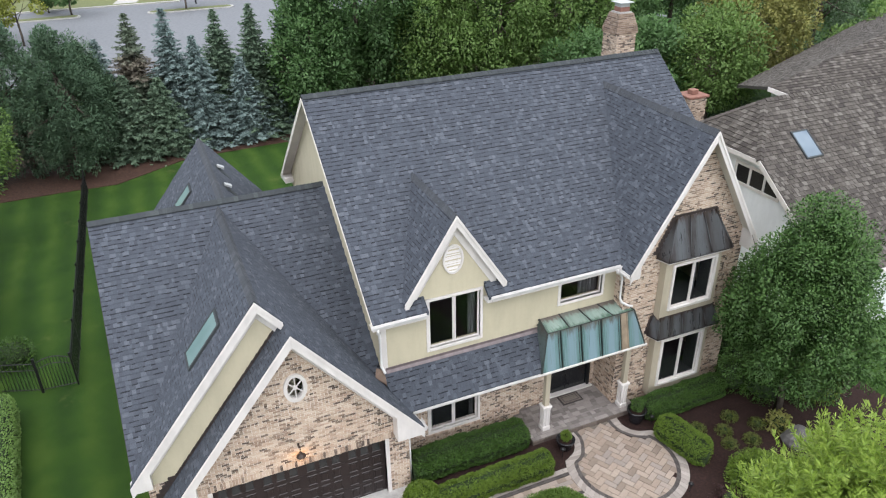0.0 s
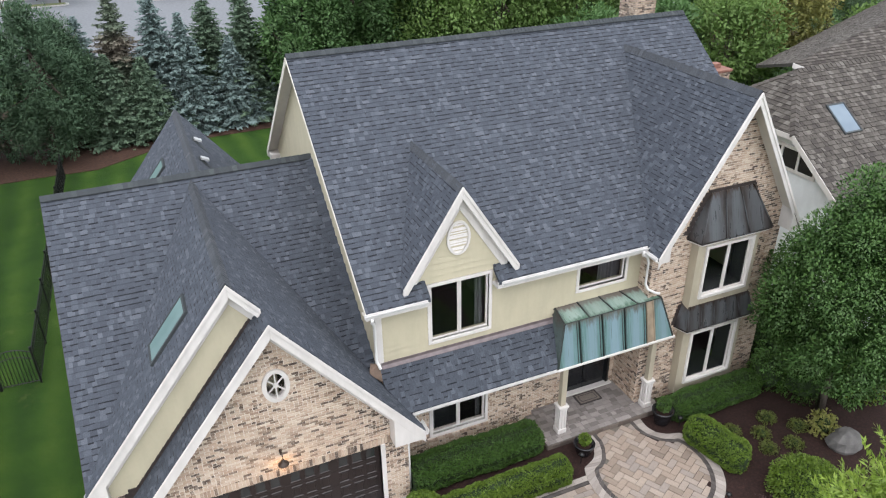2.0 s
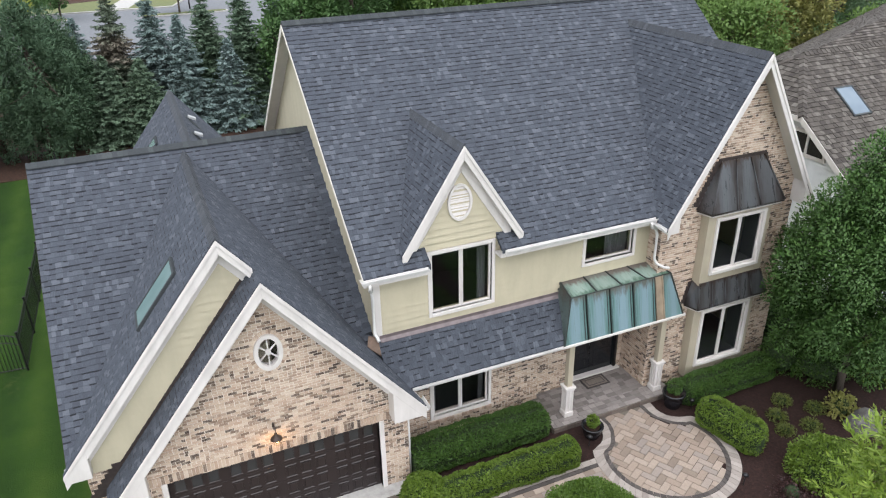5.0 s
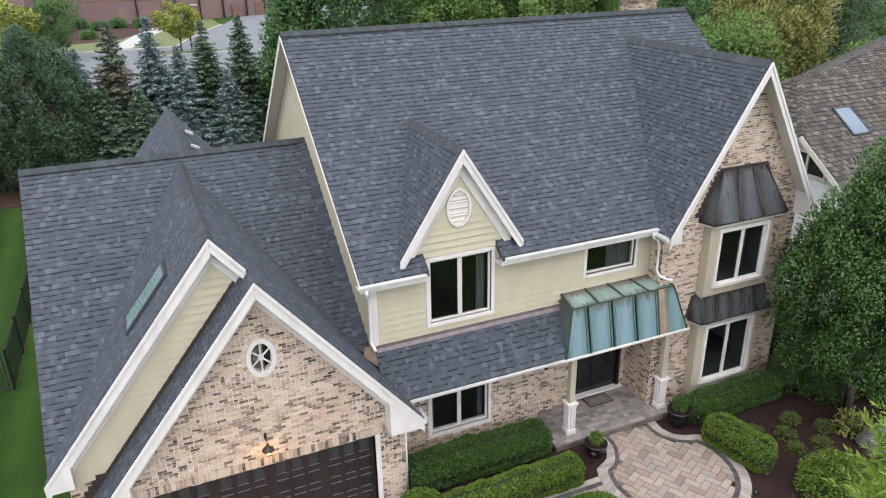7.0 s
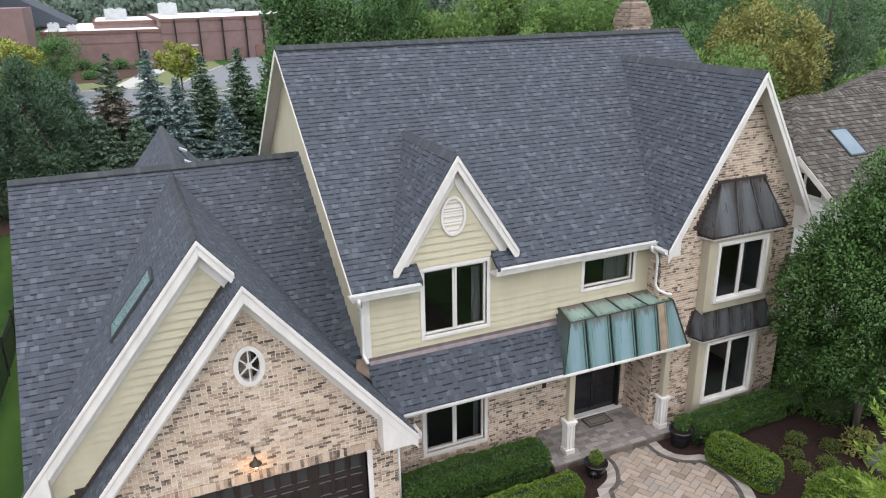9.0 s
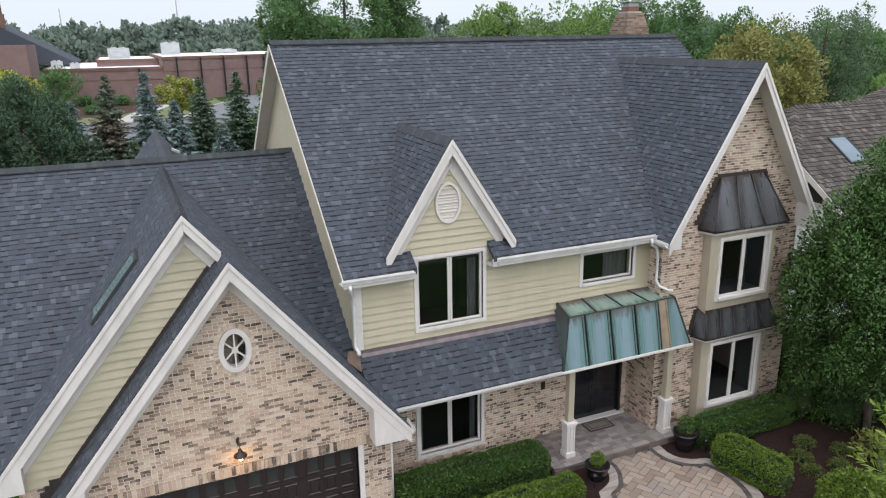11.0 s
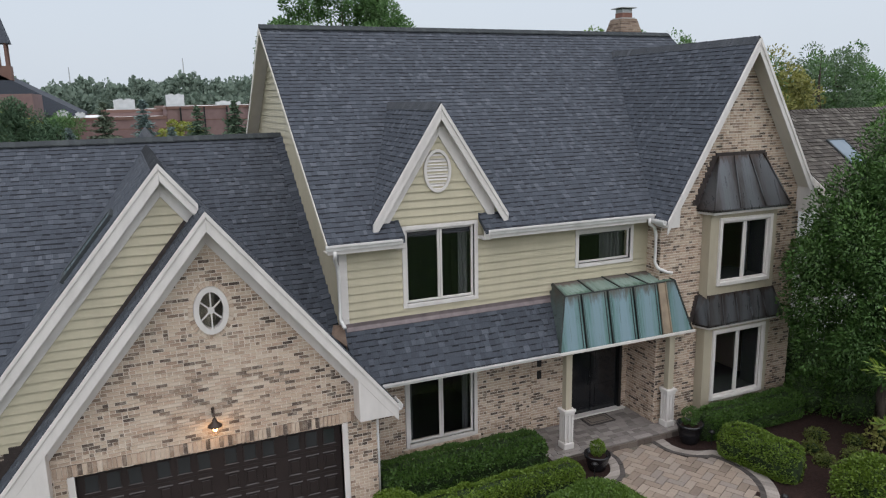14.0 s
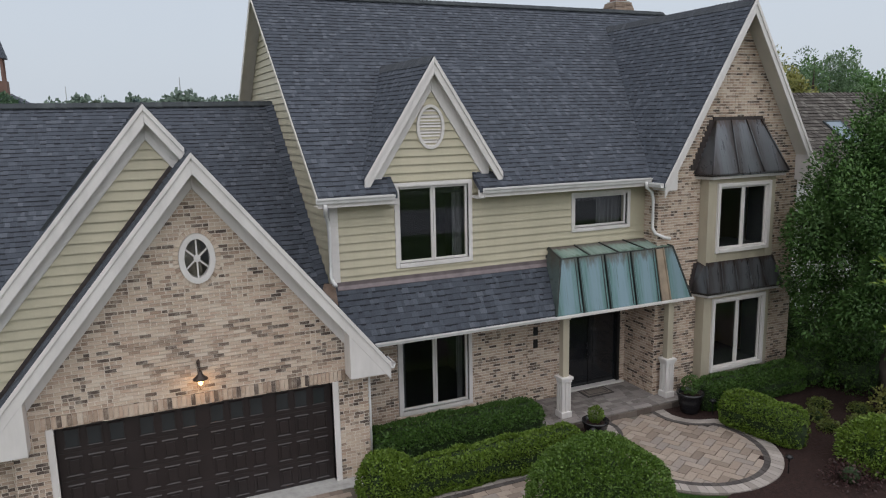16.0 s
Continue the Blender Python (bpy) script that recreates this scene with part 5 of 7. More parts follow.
# a laced strip of raised shingles up the side wall
p_lace = roof_parts["garage front"][1]
lace = Acc()
rl = random.Random(77)
v = p_lace.to((5.2, 15.85, garage_z(15.85)))[1]
v_end = p_lace.to((5.2, 20.8, garage_z(20.8)))[1]
u_wall = p_lace.to((5.24, 18.0, garage_z(18.0)))[0]
while v < v_end:
    w = 0.22 + rl.uniform(-0.035, 0.035)
    q = [(u_wall - w, v), (u_wall, v), (u_wall, v + 0.155), (u_wall - w, v + 0.155)]
    lo_, hi_ = [p_lace.at(x, y, 0.0) for x, y in q], []
    for (x, y), h in zip(q, (0.030, 0.085, 0.070, 0.018)):
        hi_.append(p_lace.at(x, y, h))
    i0 = len(lace.v)
    lace.v.extend(tuple(p) for p in lo_ + hi_)
    lace.f.extend([(i0 + 4, i0 + 5, i0 + 6, i0 + 7), (i0, i0 + 1, i0 + 5, i0 + 4), (i0 + 3, i0, i0 + 4, i0 + 7), (i0 + 2, i0 + 3, i0 + 7, i0 + 6)])
    v += 0.143
part("laced_shingles", lace, "shingle", roof_parts["garage front"][0], kind="stuff", fix=False)

# ---- skylight in the garage gable, roof vents
def skylight(plane, u, v, w, h, parent, lab, glass="skyglass", glab="pale green reflective skylight glass"):
    sk = thing("skylight", lab, "skylight")
    a = Acc()
    t = 0.07
    for ua, ub, va, vb in ((u, u + t, v, v + h), (u + w - t, u + w, v, v + h), (u + t, u + w - t, v, v + t), (u + t, u + w - t, v + h - t, v + h)):
        a.prism([plane.at(x, y, -0.02) for x, y in ((ua, va), (ub, va), (ub, vb), (ua, vb))], plane.n * 0.10)
    part("curb", a, "ridge", sk, bevel=0.006)
    a = Acc()
    a.prism([plane.at(x, y, 0.06) for x, y in ((u + t, v + t), (u + w - t, v + t), (u + w - t, v + h - t), (u + t, v + h - t))], plane.n * 0.008)
    part("pane", a, glass, sk, glab)
    return sk


kk = Nodes("skylight_glass", 0.06)
kk.color(kk.ramp(kk.noise(0.8, 2), [(0.3, (0.14, 0.22, 0.212)), (0.7, (0.20, 0.295, 0.285))]))
kk.b.inputs["Coat Weight"].default_value = 0.6
M["skyglass"] = kk.mat
# the sky's reflection is put into this pane's base colour as blue
kk = Nodes("blue_skylight_glass", 0.06)
kk.color(kk.ramp(kk.noise(0.8, 2), [(0.3, (0.10, 0.135, 0.175)), (0.7, (0.17, 0.21, 0.25))]))
kk.b.inputs["Coat Weight"].default_value = 0.2
M["skyblue"] = kk.mat
pl = roof_parts["gable left"][1]
uv = pl.to((0.60, 16.05, left1_z(0.60)))
skylight(pl, uv[0] - 0.36, uv[1] - 0.88, 0.84, 1.53, house, "skylight with pale green glass in the garage roof")
pl = roof_parts["back gable left"][1]
uv = pl.to((1.0, 24.3, back_z(24.3) - STEEP))
skylight(pl, uv[0] - 0.36, uv[1] - 0.5, 0.72, 1.0, house, "skylight in the rear gable roof")
for y in (22.9, 24.6):
    v = thing("roof_vent", "pale metal box vent on the rear roof slope", "roof vent", "roof vents", at=(2.45, y, 7.1))
    a = Acc()
    z = back_z(y) - STEEP * 0.42
    a.prism([(2.32, y - 0.10, z + 0.17), (2.54, y - 0.10, z + 0.06), (2.54, y + 0.10, z + 0.06), (2.32, y + 0.10, z + 0.17)], (0.02, 0, 0.07))
    part("hood", a, "unit", v, bevel=0.01)
    a = Acc()
    a.prism([(2.24, y - 0.2, back_z(y) - STEEP * 0.24 + 0.02), (2.70, y - 0.2, back_z(y) - STEEP * 0.70 + 0.02), (2.70, y + 0.2, back_z(y) - STEEP * 0.70 + 0.02), (2.24, y + 0.2, back_z(y) - STEEP * 0.24 + 0.02)], (0, 0, 0.012))
    part("flange", a, "ridge", v)

# ---- chimney
ch = thing("chimney", "tall brick chimney with a corbelled top and metal cap", "chimney", at=(19.1, 24.4, 0))
CX, CY, CH = 19.12, 24.4, 0.47
a = Acc()
a.box(CX - CH, CX + CH, CY - CH, CY + CH, 0, 10.6)
core = part("shaft", a, "old_mortar", ch)
a = Acc()
brick_rows(front(CY - CH - 0.002), [[(CX - CH, 8.0), (CX + CH, 8.0), (CX + CH, 10.6), (CX - CH, 10.6)]], a, seed=31)
brick_rows(Plane((CX - CH - 0.002, CY + CH, 0), (0, -1, 0), (0, 0, 1)), [[(0, 8.0), (2 * CH, 8.0), (2 * CH, 10.6), (0, 10.6)]], a, seed=32)
part("brickwork", a, "brick", core, kind="stuff")
core2 = Acc()
for k in range(11):
    z = 10.6 + k * 0.072
    h = 0.525 if k < 3 else 0.525 - 0.02 * (k - 2)
    core2.box(CX - h + 0.014, CX + h - 0.014, CY - h + 0.014, CY + h - 0.014, z, z + 0.071)
crown_core = part("corbel", core2, "old_mortar", ch, "corbelled brick crown")
a = Acc()
for k in range(11):
    z = 10.6 + k * 0.072
    h = 0.525 if k < 3 else 0.525 - 0.02 * (k - 2)
    cuts = [-h] + [q for q in np.arange(-0.6 + 0.1 * (k % 2), 0.6, 0.2) if -h + 0.05 < q < h - 0.05] + [h]
    for q0, q1 in zip(cuts, cuts[1:]):
        a.box(CX + q0, CX + q1 - 0.012, CY - h, CY - h + 0.10, z, z + 0.060)
        a.box(CX - h, CX - h + 0.10, CY + q0 + (0.11 if q0 == -h else 0), CY + q1 - 0.012, z, z + 0.060)
part("brickwork", a, "crown_brick", crown_core, kind="stuff")
a = Acc()
a.box(CX - 0.30, CX + 0.30, CY - 0.30, CY + 0.30, 11.39, 11.44)
part("crown", a, "concrete", ch)
a = Acc()
a.box(CX - 0.22, CX + 0.22, CY - 0.22, CY + 0.22, 11.44, 11.62)
part("flue", a, "red_cap", ch, "rust-red clay flue")
a = Acc()
for sx, sy in ((-1, -1), (1, -1), (1, 1), (-1, 1)):
    a.box(CX + sx * 0.2 - 0.015, CX + sx * 0.2 + 0.015, CY + sy * 0.2 - 0.015, CY + sy * 0.2 + 0.015, 11.62, 11.78)
a.box(CX - 0.2, CX + 0.2, CY - 0.2, CY + 0.2, 11.62, 11.76)
part("spark_screen", a, "unit", ch)
a = Acc()
a.prism([(CX - 0.34, CY - 0.34, 11.78), (CX + 0.34, CY - 0.34, 11.78), (CX + 0.34, CY + 0.34, 11.78), (CX - 0.34, CY + 0.34, 11.78)], (0, 0, 0.035))
part("cap", a, "unit", ch, "pale metal chimney cap", bevel=0.012)

# ---- characters on the wall beside the door, as plain bars
pl8 = thing("wall_numerals", "dark metal numerals on brick, as plain upright bars", "sign", at=(10.4, 15.93, 2.0))
for z in (2.34, 2.02, 1.70):
    a = Acc()
    a.box(10.34, 10.46, 15.915, 15.935, z - 0.11, z + 0.11)
    part("bar", a, "black", pl8)

# ---------------------------------------------------------------- foliage helpers
def quads_mesh(name, V, material, nv=4, soft=None):
    """A mesh of loose leaves: V is (n, nv, 3); soft, one direction a leaf, rounds the shading of a clump."""
    n = len(V)
    if soft is not None:
        g = unit(np.cross(V[:, 1] - V[:, 3], V[:, 2] - V[:, 0]))
        back = (g * soft).sum(axis=1) < 0
        V = np.where(back[:, None, None], V[:, ::-1], V)
        g = np.where(back[:, None], -g, g)
        shade = unit(0.35 * g + soft + np.array([0, 0, 0.75]))
    me = bpy.data.meshes.new(name)
    me.vertices.add(n * nv)
    me.vertices.foreach_set("co", np.ascontiguousarray(V, dtype=np.float32).ravel())
    me.loops.add(n * nv)
    me.loops.foreach_set("vertex_index", np.arange(n * nv, dtype=np.int32))
    me.polygons.add(n)
    me.polygons.foreach_set("loop_start", np.arange(0, n * nv, nv, dtype=np.int32))
    me.polygons.foreach_set("loop_total", np.full(n, nv, dtype=np.int32))
    me.update(calc_edges=True)
    if soft is not None:
        me.polygons.foreach_set("use_smooth", np.ones(n, dtype=bool))
        me.normals_split_custom_set_from_vertices(np.repeat(shade, nv, axis=0))
    me.materials.append(M[material])
    return me


def unit(v):
    return v / np.maximum(np.linalg.norm(v, axis=-1, keepdims=True), 1e-9)


def leaf_quads(r, c, out, size, wide=0.55, flat=0.6, jitter=0.35, face=0.6):
    """Rhombic leaves at the points c that lean along the directions out."""
    n = len(c)
    d = unit(out + r.normal(0, jitter, (n, 3)))
    nrm = unit(np.column_stack([r.normal(0, 1, n), r.normal(0, 1, n), np.abs(r.normal(0, 1, n)) + flat]) + face * out)
    s = unit(np.cross(d, nrm))
    L = (size * r.uniform(0.65, 1.35, n))[:, None]
    fold = nrm * L * 0.06
    return np.stack([c - d * L * 0.5, c + s * L * wide * 0.5 + fold, c + d * L * 0.5, c - s * L * wide * 0.5 + fold], axis=1)


def crown_points(r, n, centre, radii, lumps=26, lump=0.34, hollow=0.35, power=1.0, shape=None):
    """Points in many overlapping tufts that fill an uneven crown."""
    t = unit(r.normal(0, 1, (lumps, 3)))
    rad = r.uniform(hollow, 1.0, lumps) ** 0.45
    lc = t * rad[:, None] * (1 - lump * 0.6)
    if shape is not None:
        lc[:, :2] *= shape((lc[:, 2] + 1) / 2)[:, None]
    k = r.integers(0, lumps, n)
    d = unit(r.normal(0, 1, (n, 3)))
    q = r.uniform(0.25, 1.0, n) ** 0.4
    p = lc[k] + d * (q * lump * r.uniform(0.75, 1.25, lumps)[k])[:, None]
    return np.array(centre) + p * np.array(radii), d


def limbs(acc, base, top, r0, centre, radii, n, rnd):
    """A tapered trunk with limbs that reach into the crown."""
    b, t = Vector(base), Vector(top)
    path = [b + (t - b) * f + Vector((rnd.uniform(-1, 1), rnd.uniform(-1, 1), 0)) * r0 * 0.5 * (f > 0) for f in (0, 0.15, 0.35, 0.6, 0.8, 1)]
    acc.tube(path, [r0 * 1.25, r0, r0 * 0.85, r0 * 0.62, r0 * 0.42, r0 * 0.15], 9)
    c = Vector(centre)
    for i in range(n):
        f = rnd.uniform(0.22, 0.8)
        s = b + (t - b) * f
        a = 2 * math.pi * (i + rnd.uniform(-0.3, 0.3)) / n * 2.4
        e = c + Vector((math.cos(a) * radii[0] * rnd.uniform(0.5, 0.85), math.sin(a) * radii[1] * rnd.uniform(0.5, 0.85), radii[2] * rnd.uniform(-0.45, 0.6)))
        m = s.lerp(e, 0.5) + Vector((0, 0, -0.06 * (e - s).length))
        acc.tube([s, m, e], [r0 * 0.34, r0 * 0.2, r0 * 0.05], 6)


def broad_tree(name, label, at, height, radius, leaf, n, size, seed, trunk=0.22, bottom=0.25, lumps=30, lump=0.33, shape=None, group="", flat=0.6, wide=0.55, limbs_n=9, hollow=0.35):
    """A broad-leaved tree: trunk with limbs, and a crown of single leaves in tufts."""
    r, rnd = np.random.default_rng(seed), random.Random(seed)
    e = thing(name, label, "tree", group, at=at)
    x, y, z = at
    zc = z + height * (1 + bottom) / 2
    rz = height * (1 - bottom) / 2
    a = Acc()
    limbs(a, (x, y, z - 0.1), (x + rnd.uniform(-0.3, 0.3), y, z + height * 0.85), trunk, (x, y, zc), (radius, radius, rz), limbs_n, rnd)
    part("trunk", a, "bark", e, smooth=True)
    p, d = crown_points(r, n, (x, y, zc), (radius, radius, rz), lumps, lump, hollow, shape=shape)
    away = unit(d + 0.3 * unit((p - np.array([x, y, zc])) / np.array([radius, radius, rz])))
    me = quads_mesh("crown", leaf_quads(r, p, away, size, wide, flat, face=1.4), leaf, soft=away)
    part("crown", me, leaf, e, kind="stuff")
    return e


def spruce(name, label, at, height, radius, leaf, seed, group="", whorls=84, bare=0.02):
    """A conifer: an upright trunk and whorls of drooping boughs set with short needle sprays."""
    r = np.random.default_rng(seed)
    e = thing(name, label, "tree", group, at=at)
    x, y, z = at
    a = Acc()
    a.tube([(x, y, z - 0.1), (x, y, z + height * 0.5), (x, y, z + height * 0.99)], [0.17, 0.10, 0.012], 8)
    part("trunk", a, "bark", e, smooth=True)
    quads, sizes, dirs = [], [], []
    for w in range(whorls):
        f = min(0.985, max(0.02, bare + (1 - bare) * (w + r.uniform(-0.8, 0.8)) / whorls))
        h = f * height
        reach = 1.42 * radius * (max(1 - f, 0.0) ** 0.92) * r.uniform(0.72, 1.15) + 0.09
        nb = int(5 + 7 * (1 - f))
        for b in range(nb):
            t = 2 * math.pi * (b + r.uniform(-0.35, 0.35)) / nb + w * 1.3
            L = reach * r.choice((0.5, 0.8, 1.0, 1.1)) * r.uniform(0.85, 1.1)
            out = np.array([math.cos(t), math.sin(t), 0.0])
            side = np.array([-math.sin(t), math.cos(t), 0.0])
            m = max(3, int(L / 0.105))
            for s in range(m):
                q = (s + 0.8) / m
                droop = -0.36 * q * L + 0.26 * L * q * q
                c = np.array([x, y, z + h + droop]) + out * L * q
                tw = 0.34 * L * (1.05 - q) + 0.10
                for sg in (-1, 1, 0):
                    dd = out * 0.8 + side * sg * 0.9 + np.array([0, 0, r.uniform(-0.35, 0.15)])
                    quads.append(c + side * sg * tw * 0.4 + r.normal(0, 0.03, 3))
                    dirs.append(dd)
                    sizes.append(0.19 + tw * 0.36)
    c, d, s = np.array(quads), unit(np.array(dirs)), np.array(sizes)
    me = quads_mesh("boughs", leaf_quads(r, c, d, s, 0.42, 1.0, 0.3), leaf)
    part("crown", me, leaf, e, kind="stuff")
    return e


def clipped_bush(name, label, pts, half, height, leaf, seed, n_per_m2=2500, size=0.052, power=3.4, group="", z=0.0, category="hedge", lump=0.05):
    """A clipped hedge between two points: a rounded core under a dense skin of small leaves."""
    r = np.random.default_rng(seed)
    e = thing(name, label, category, group, at=(*pts[0], z))
    p0, p1 = np.array([*pts[0], z]), np.array([*pts[1], z])
    along = (p1 - p0) / np.linalg.norm(p1 - p0)
    total = float(np.linalg.norm(p1 - p0))
    across = np.array([along[1], -along[0], 0.0])
    flank = height * 0.55

    def surf(u, th, k):
        """Superelliptic loft: u along the hedge, th over its profile, k its scale."""
        over = np.maximum(0, -u) + np.maximum(0, u - total)
        sh = np.maximum(0.0, 1 - (over / half) ** power) ** (1 / power)
        c, s = np.cos(th), np.sin(th)
        ox = np.sign(c) * np.abs(c) ** (2 / power) * half * sh * k
        oz = np.where(s > 0, np.abs(s) ** (2 / power) * (height - flank) * sh ** 0.6 * k, np.sign(s) * np.abs(s) ** 0.5 * flank)
        ox = ox * np.where(s < 0, 1 - 0.10 * np.abs(s), 1)
        pos = p0 + along * u[:, None] + across * ox[:, None] + np.array([0, 0, 1.0]) * (flank + oz)[:, None]
        nrm = across * (np.sign(c) * np.abs(c) ** 0.8)[:, None] + np.array([0, 0, 1.0]) * np.maximum(s, 0.05)[:, None] + along * (np.sign(u - total / 2) * (over / half) ** (power - 1) * 1.3)[:, None]
        return pos, unit(nrm)

    area = (total + 2 * half) * (2 * height + 1.6 * half)
    n = int(area * n_per_m2)
    p, nn = surf(r.uniform(-half * 0.995, total + half * 0.995, n), r.uniform(-0.45 * math.pi, 1.45 * math.pi, n), 1.0)
    wob = np.array([noise.noise(Vector(q) * 2.1) + 0.5 * noise.noise(Vector(q) * 6.0) for q in p])
    p = p + nn * (wob * lump * 1.5 + r.uniform(-0.045, 0.02, n))[:, None]
    p[:, 2] = np.maximum(p[:, 2], z + 0.02)
    part("leaves", quads_mesh("leaves", leaf_quads(r, p, nn, size, 0.6, 0.5, 0.7), leaf), leaf, e, kind="stuff")
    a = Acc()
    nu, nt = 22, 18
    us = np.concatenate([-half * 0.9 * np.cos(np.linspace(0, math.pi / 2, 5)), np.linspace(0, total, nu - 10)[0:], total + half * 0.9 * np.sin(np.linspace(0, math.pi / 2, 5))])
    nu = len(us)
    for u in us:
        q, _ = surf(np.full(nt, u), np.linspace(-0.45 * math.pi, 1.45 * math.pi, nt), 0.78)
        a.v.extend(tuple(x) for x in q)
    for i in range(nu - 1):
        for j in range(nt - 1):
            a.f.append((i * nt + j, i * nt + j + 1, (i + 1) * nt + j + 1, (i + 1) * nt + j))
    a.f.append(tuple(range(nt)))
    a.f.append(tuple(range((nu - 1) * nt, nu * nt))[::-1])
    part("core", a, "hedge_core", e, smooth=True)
    return e


def ball_bush(name, label, at, rx, ry, rz, leaf, seed, n, size, group="", category="shrub", loose=0.05, core=0.8):
    """A rounded shrub, clipped or loose."""
    r = np.random.default_rng(seed)
    e = thing(name, label, category, group, at=at)
    d = unit(r.normal(0, 1, (n, 3)))
    d[:, 2] = np.where(d[:, 2] < -0.55, -d[:, 2], d[:, 2])
    wob = np.array([noise.noise(Vector(q) * 2.6 + Vector((seed, 0, 0))) for q in d])
    q = 1 + wob * 0.10 + r.uniform(-loose * 1.6, loose, n)
    p = np.array([at[0], at[1], at[2] + rz * 0.62]) + d * q[:, None] * np.array([rx, ry, rz])
    p[:, 2] = np.maximum(p[:, 2], at[2] + 0.02)
    me = quads_mesh("leaves", leaf_quads(r, p, d, size, 0.6, 0.3, 0.6), leaf)
    part("leaves", me, leaf, e, kind="stuff")
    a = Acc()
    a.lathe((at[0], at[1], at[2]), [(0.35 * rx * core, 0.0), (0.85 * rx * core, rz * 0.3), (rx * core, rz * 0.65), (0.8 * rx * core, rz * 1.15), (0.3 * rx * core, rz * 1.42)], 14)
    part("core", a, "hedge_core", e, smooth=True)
    return e


# ---------------------------------------------------------------- front garden
sheet("mulch_bed", [(5.6, 12.9), (10.4, 12.9), (11.2, 13.6), (11.2, 14.6), (10.0, 15.9), (5.6, 15.9)], 0.03, "mulch", "dark brown bark mulch bed under the hedges", "mulch bed")
sheet("mulch_bed", [(12.9, 14.9), (12.4, 12.5), (12.4, 10.9), (11.0, 10.4), (11.6, 8.2), (19.5, 7.5), (22.4, 10.5), (22.4, 19.5), (18.0, 19.5), (17.9, 14.9)], 0.026, "mulch", "dark mulch planting bed beside the patio", "mulch bed")
# added mulch, barely in view, so the panes mirror less lawn green
sheet("mulch_bed", [(5.7, 3.0), (11.4, 3.0), (10.9, 8.4), (10.4, 10.5), (10.2, 11.7), (5.7, 11.7)], 0.024, "mulch", "dark mulch bed round the clipped boxwood ball", "mulch bed")
sheet("driveway", [(-0.9, -12), (5.4, -12), (5.4, 13.7), (5.0, 14.1), (-0.9, 14.1)], 0.02, "sand", "brick paver driveway in front of the garage", "driveway")
# unseen road, added so the window panes mirror grey instead of lawn
sheet("road", [(-90, -24), (90, -24), (90, -12), (-90, -12)], 0.014, "asphalt", "grey asphalt road at the end of the driveway", "road")
sheet("garage_apron", [(-0.9, 14.1), (5.45, 14.1), (5.45, 14.5), (4.96, 14.5), (4.96, 14.68), (-0.2, 14.68), (-0.2, 14.5), (-0.9, 14.5)], 0.03, "concrete", "pale concrete apron at the garage door", "apron")
# porch slab
a = Acc()
a.prism([(9.85, 14.40, 0), (13.95, 14.40, 0), (13.95, 14.92, 0), (13.3, 14.92, 0), (13.3, 16.2, 0), (9.85, 16.2, 0)], (0, 0, 0.17))
porch = solo("porch", a, "sand", "raised porch paved with grey stone pavers", "porch", kind="structure")

PATIO_C, PATIO_R = (12.15, 12.45), 1.93


def patio_outline(off):
    """The patio's outline: a round court with a waisted neck to the porch; off shrinks it."""
    R = PATIO_R - off
    pts = []
    right = [(13.12 - off, 14.36), (13.08 - off * 0.9, 14.0), (13.16 - off * 0.9, 13.72), (13.40 - off * 0.8, 13.50 - off * 0.45), (13.72 - off * 0.6, 13.40 - off * 0.8)]
    left = [(10.62 + off * 0.6, 13.42 - off * 0.8), (10.86 + off * 0.8, 13.52 - off * 0.45), (11.08 + off * 0.9, 13.78), (11.16 + off * 0.9, 14.05), (11.12 + off, 14.36)]
    a0, a1 = math.radians(28), math.radians(152)
    arc = [(PATIO_C[0] + R * math.cos(t), PATIO_C[1] + R * math.sin(t)) for t in np.linspace(a0, a1 - 2 * math.pi, 44)]
    return right + arc + left


def ribbon(o1, o2, z, h, name, mat, parent, n):
    """Small pavers in a row between two matching outlines."""
    def resample(o, n):
        o = [Vector((x, y, 0)) for x, y in o]
        L = [0]
        for a_, b_ in zip(o, o[1:]):
            L.append(L[-1] + (b_ - a_).length)
        out = []
        for i in range(n + 1):
            d = L[-1] * i / n
            k = max(j for j in range(len(L)) if L[j] <= d + 1e-9)
            k = min(k, len(o) - 2)
            out.append(o[k].lerp(o[k + 1], (d - L[k]) / max(L[k + 1] - L[k], 1e-9)))
        return out
    A, B = resample(o1, n), resample(o2, n)
    for i in range(n):
        g = 0.03
        q = [A[i].lerp(A[i + 1], g), A[i].lerp(A[i + 1], 1 - g), B[i].lerp(B[i + 1], 1 - g), B[i].lerp(B[i + 1], g)]
        a = Acc()
        a.prism([(p.x, p.y, z) for p in q], (0, 0, h + rng.uniform(-0.002, 0.002)))
        part(name, a, mat, parent)


patio = sheet("patio", patio_outline(-0.02), 0.02, "sand", "round patio of tan pavers with a charcoal border", "patio")
walkway = sheet("walkway", [(5.4, 11.75), (10.6, 11.75), (10.75, 13.1), (9.0, 13.05), (5.4, 13.1)], 0.012, "sand", "tan paver walkway with a charcoal border", "walkway")

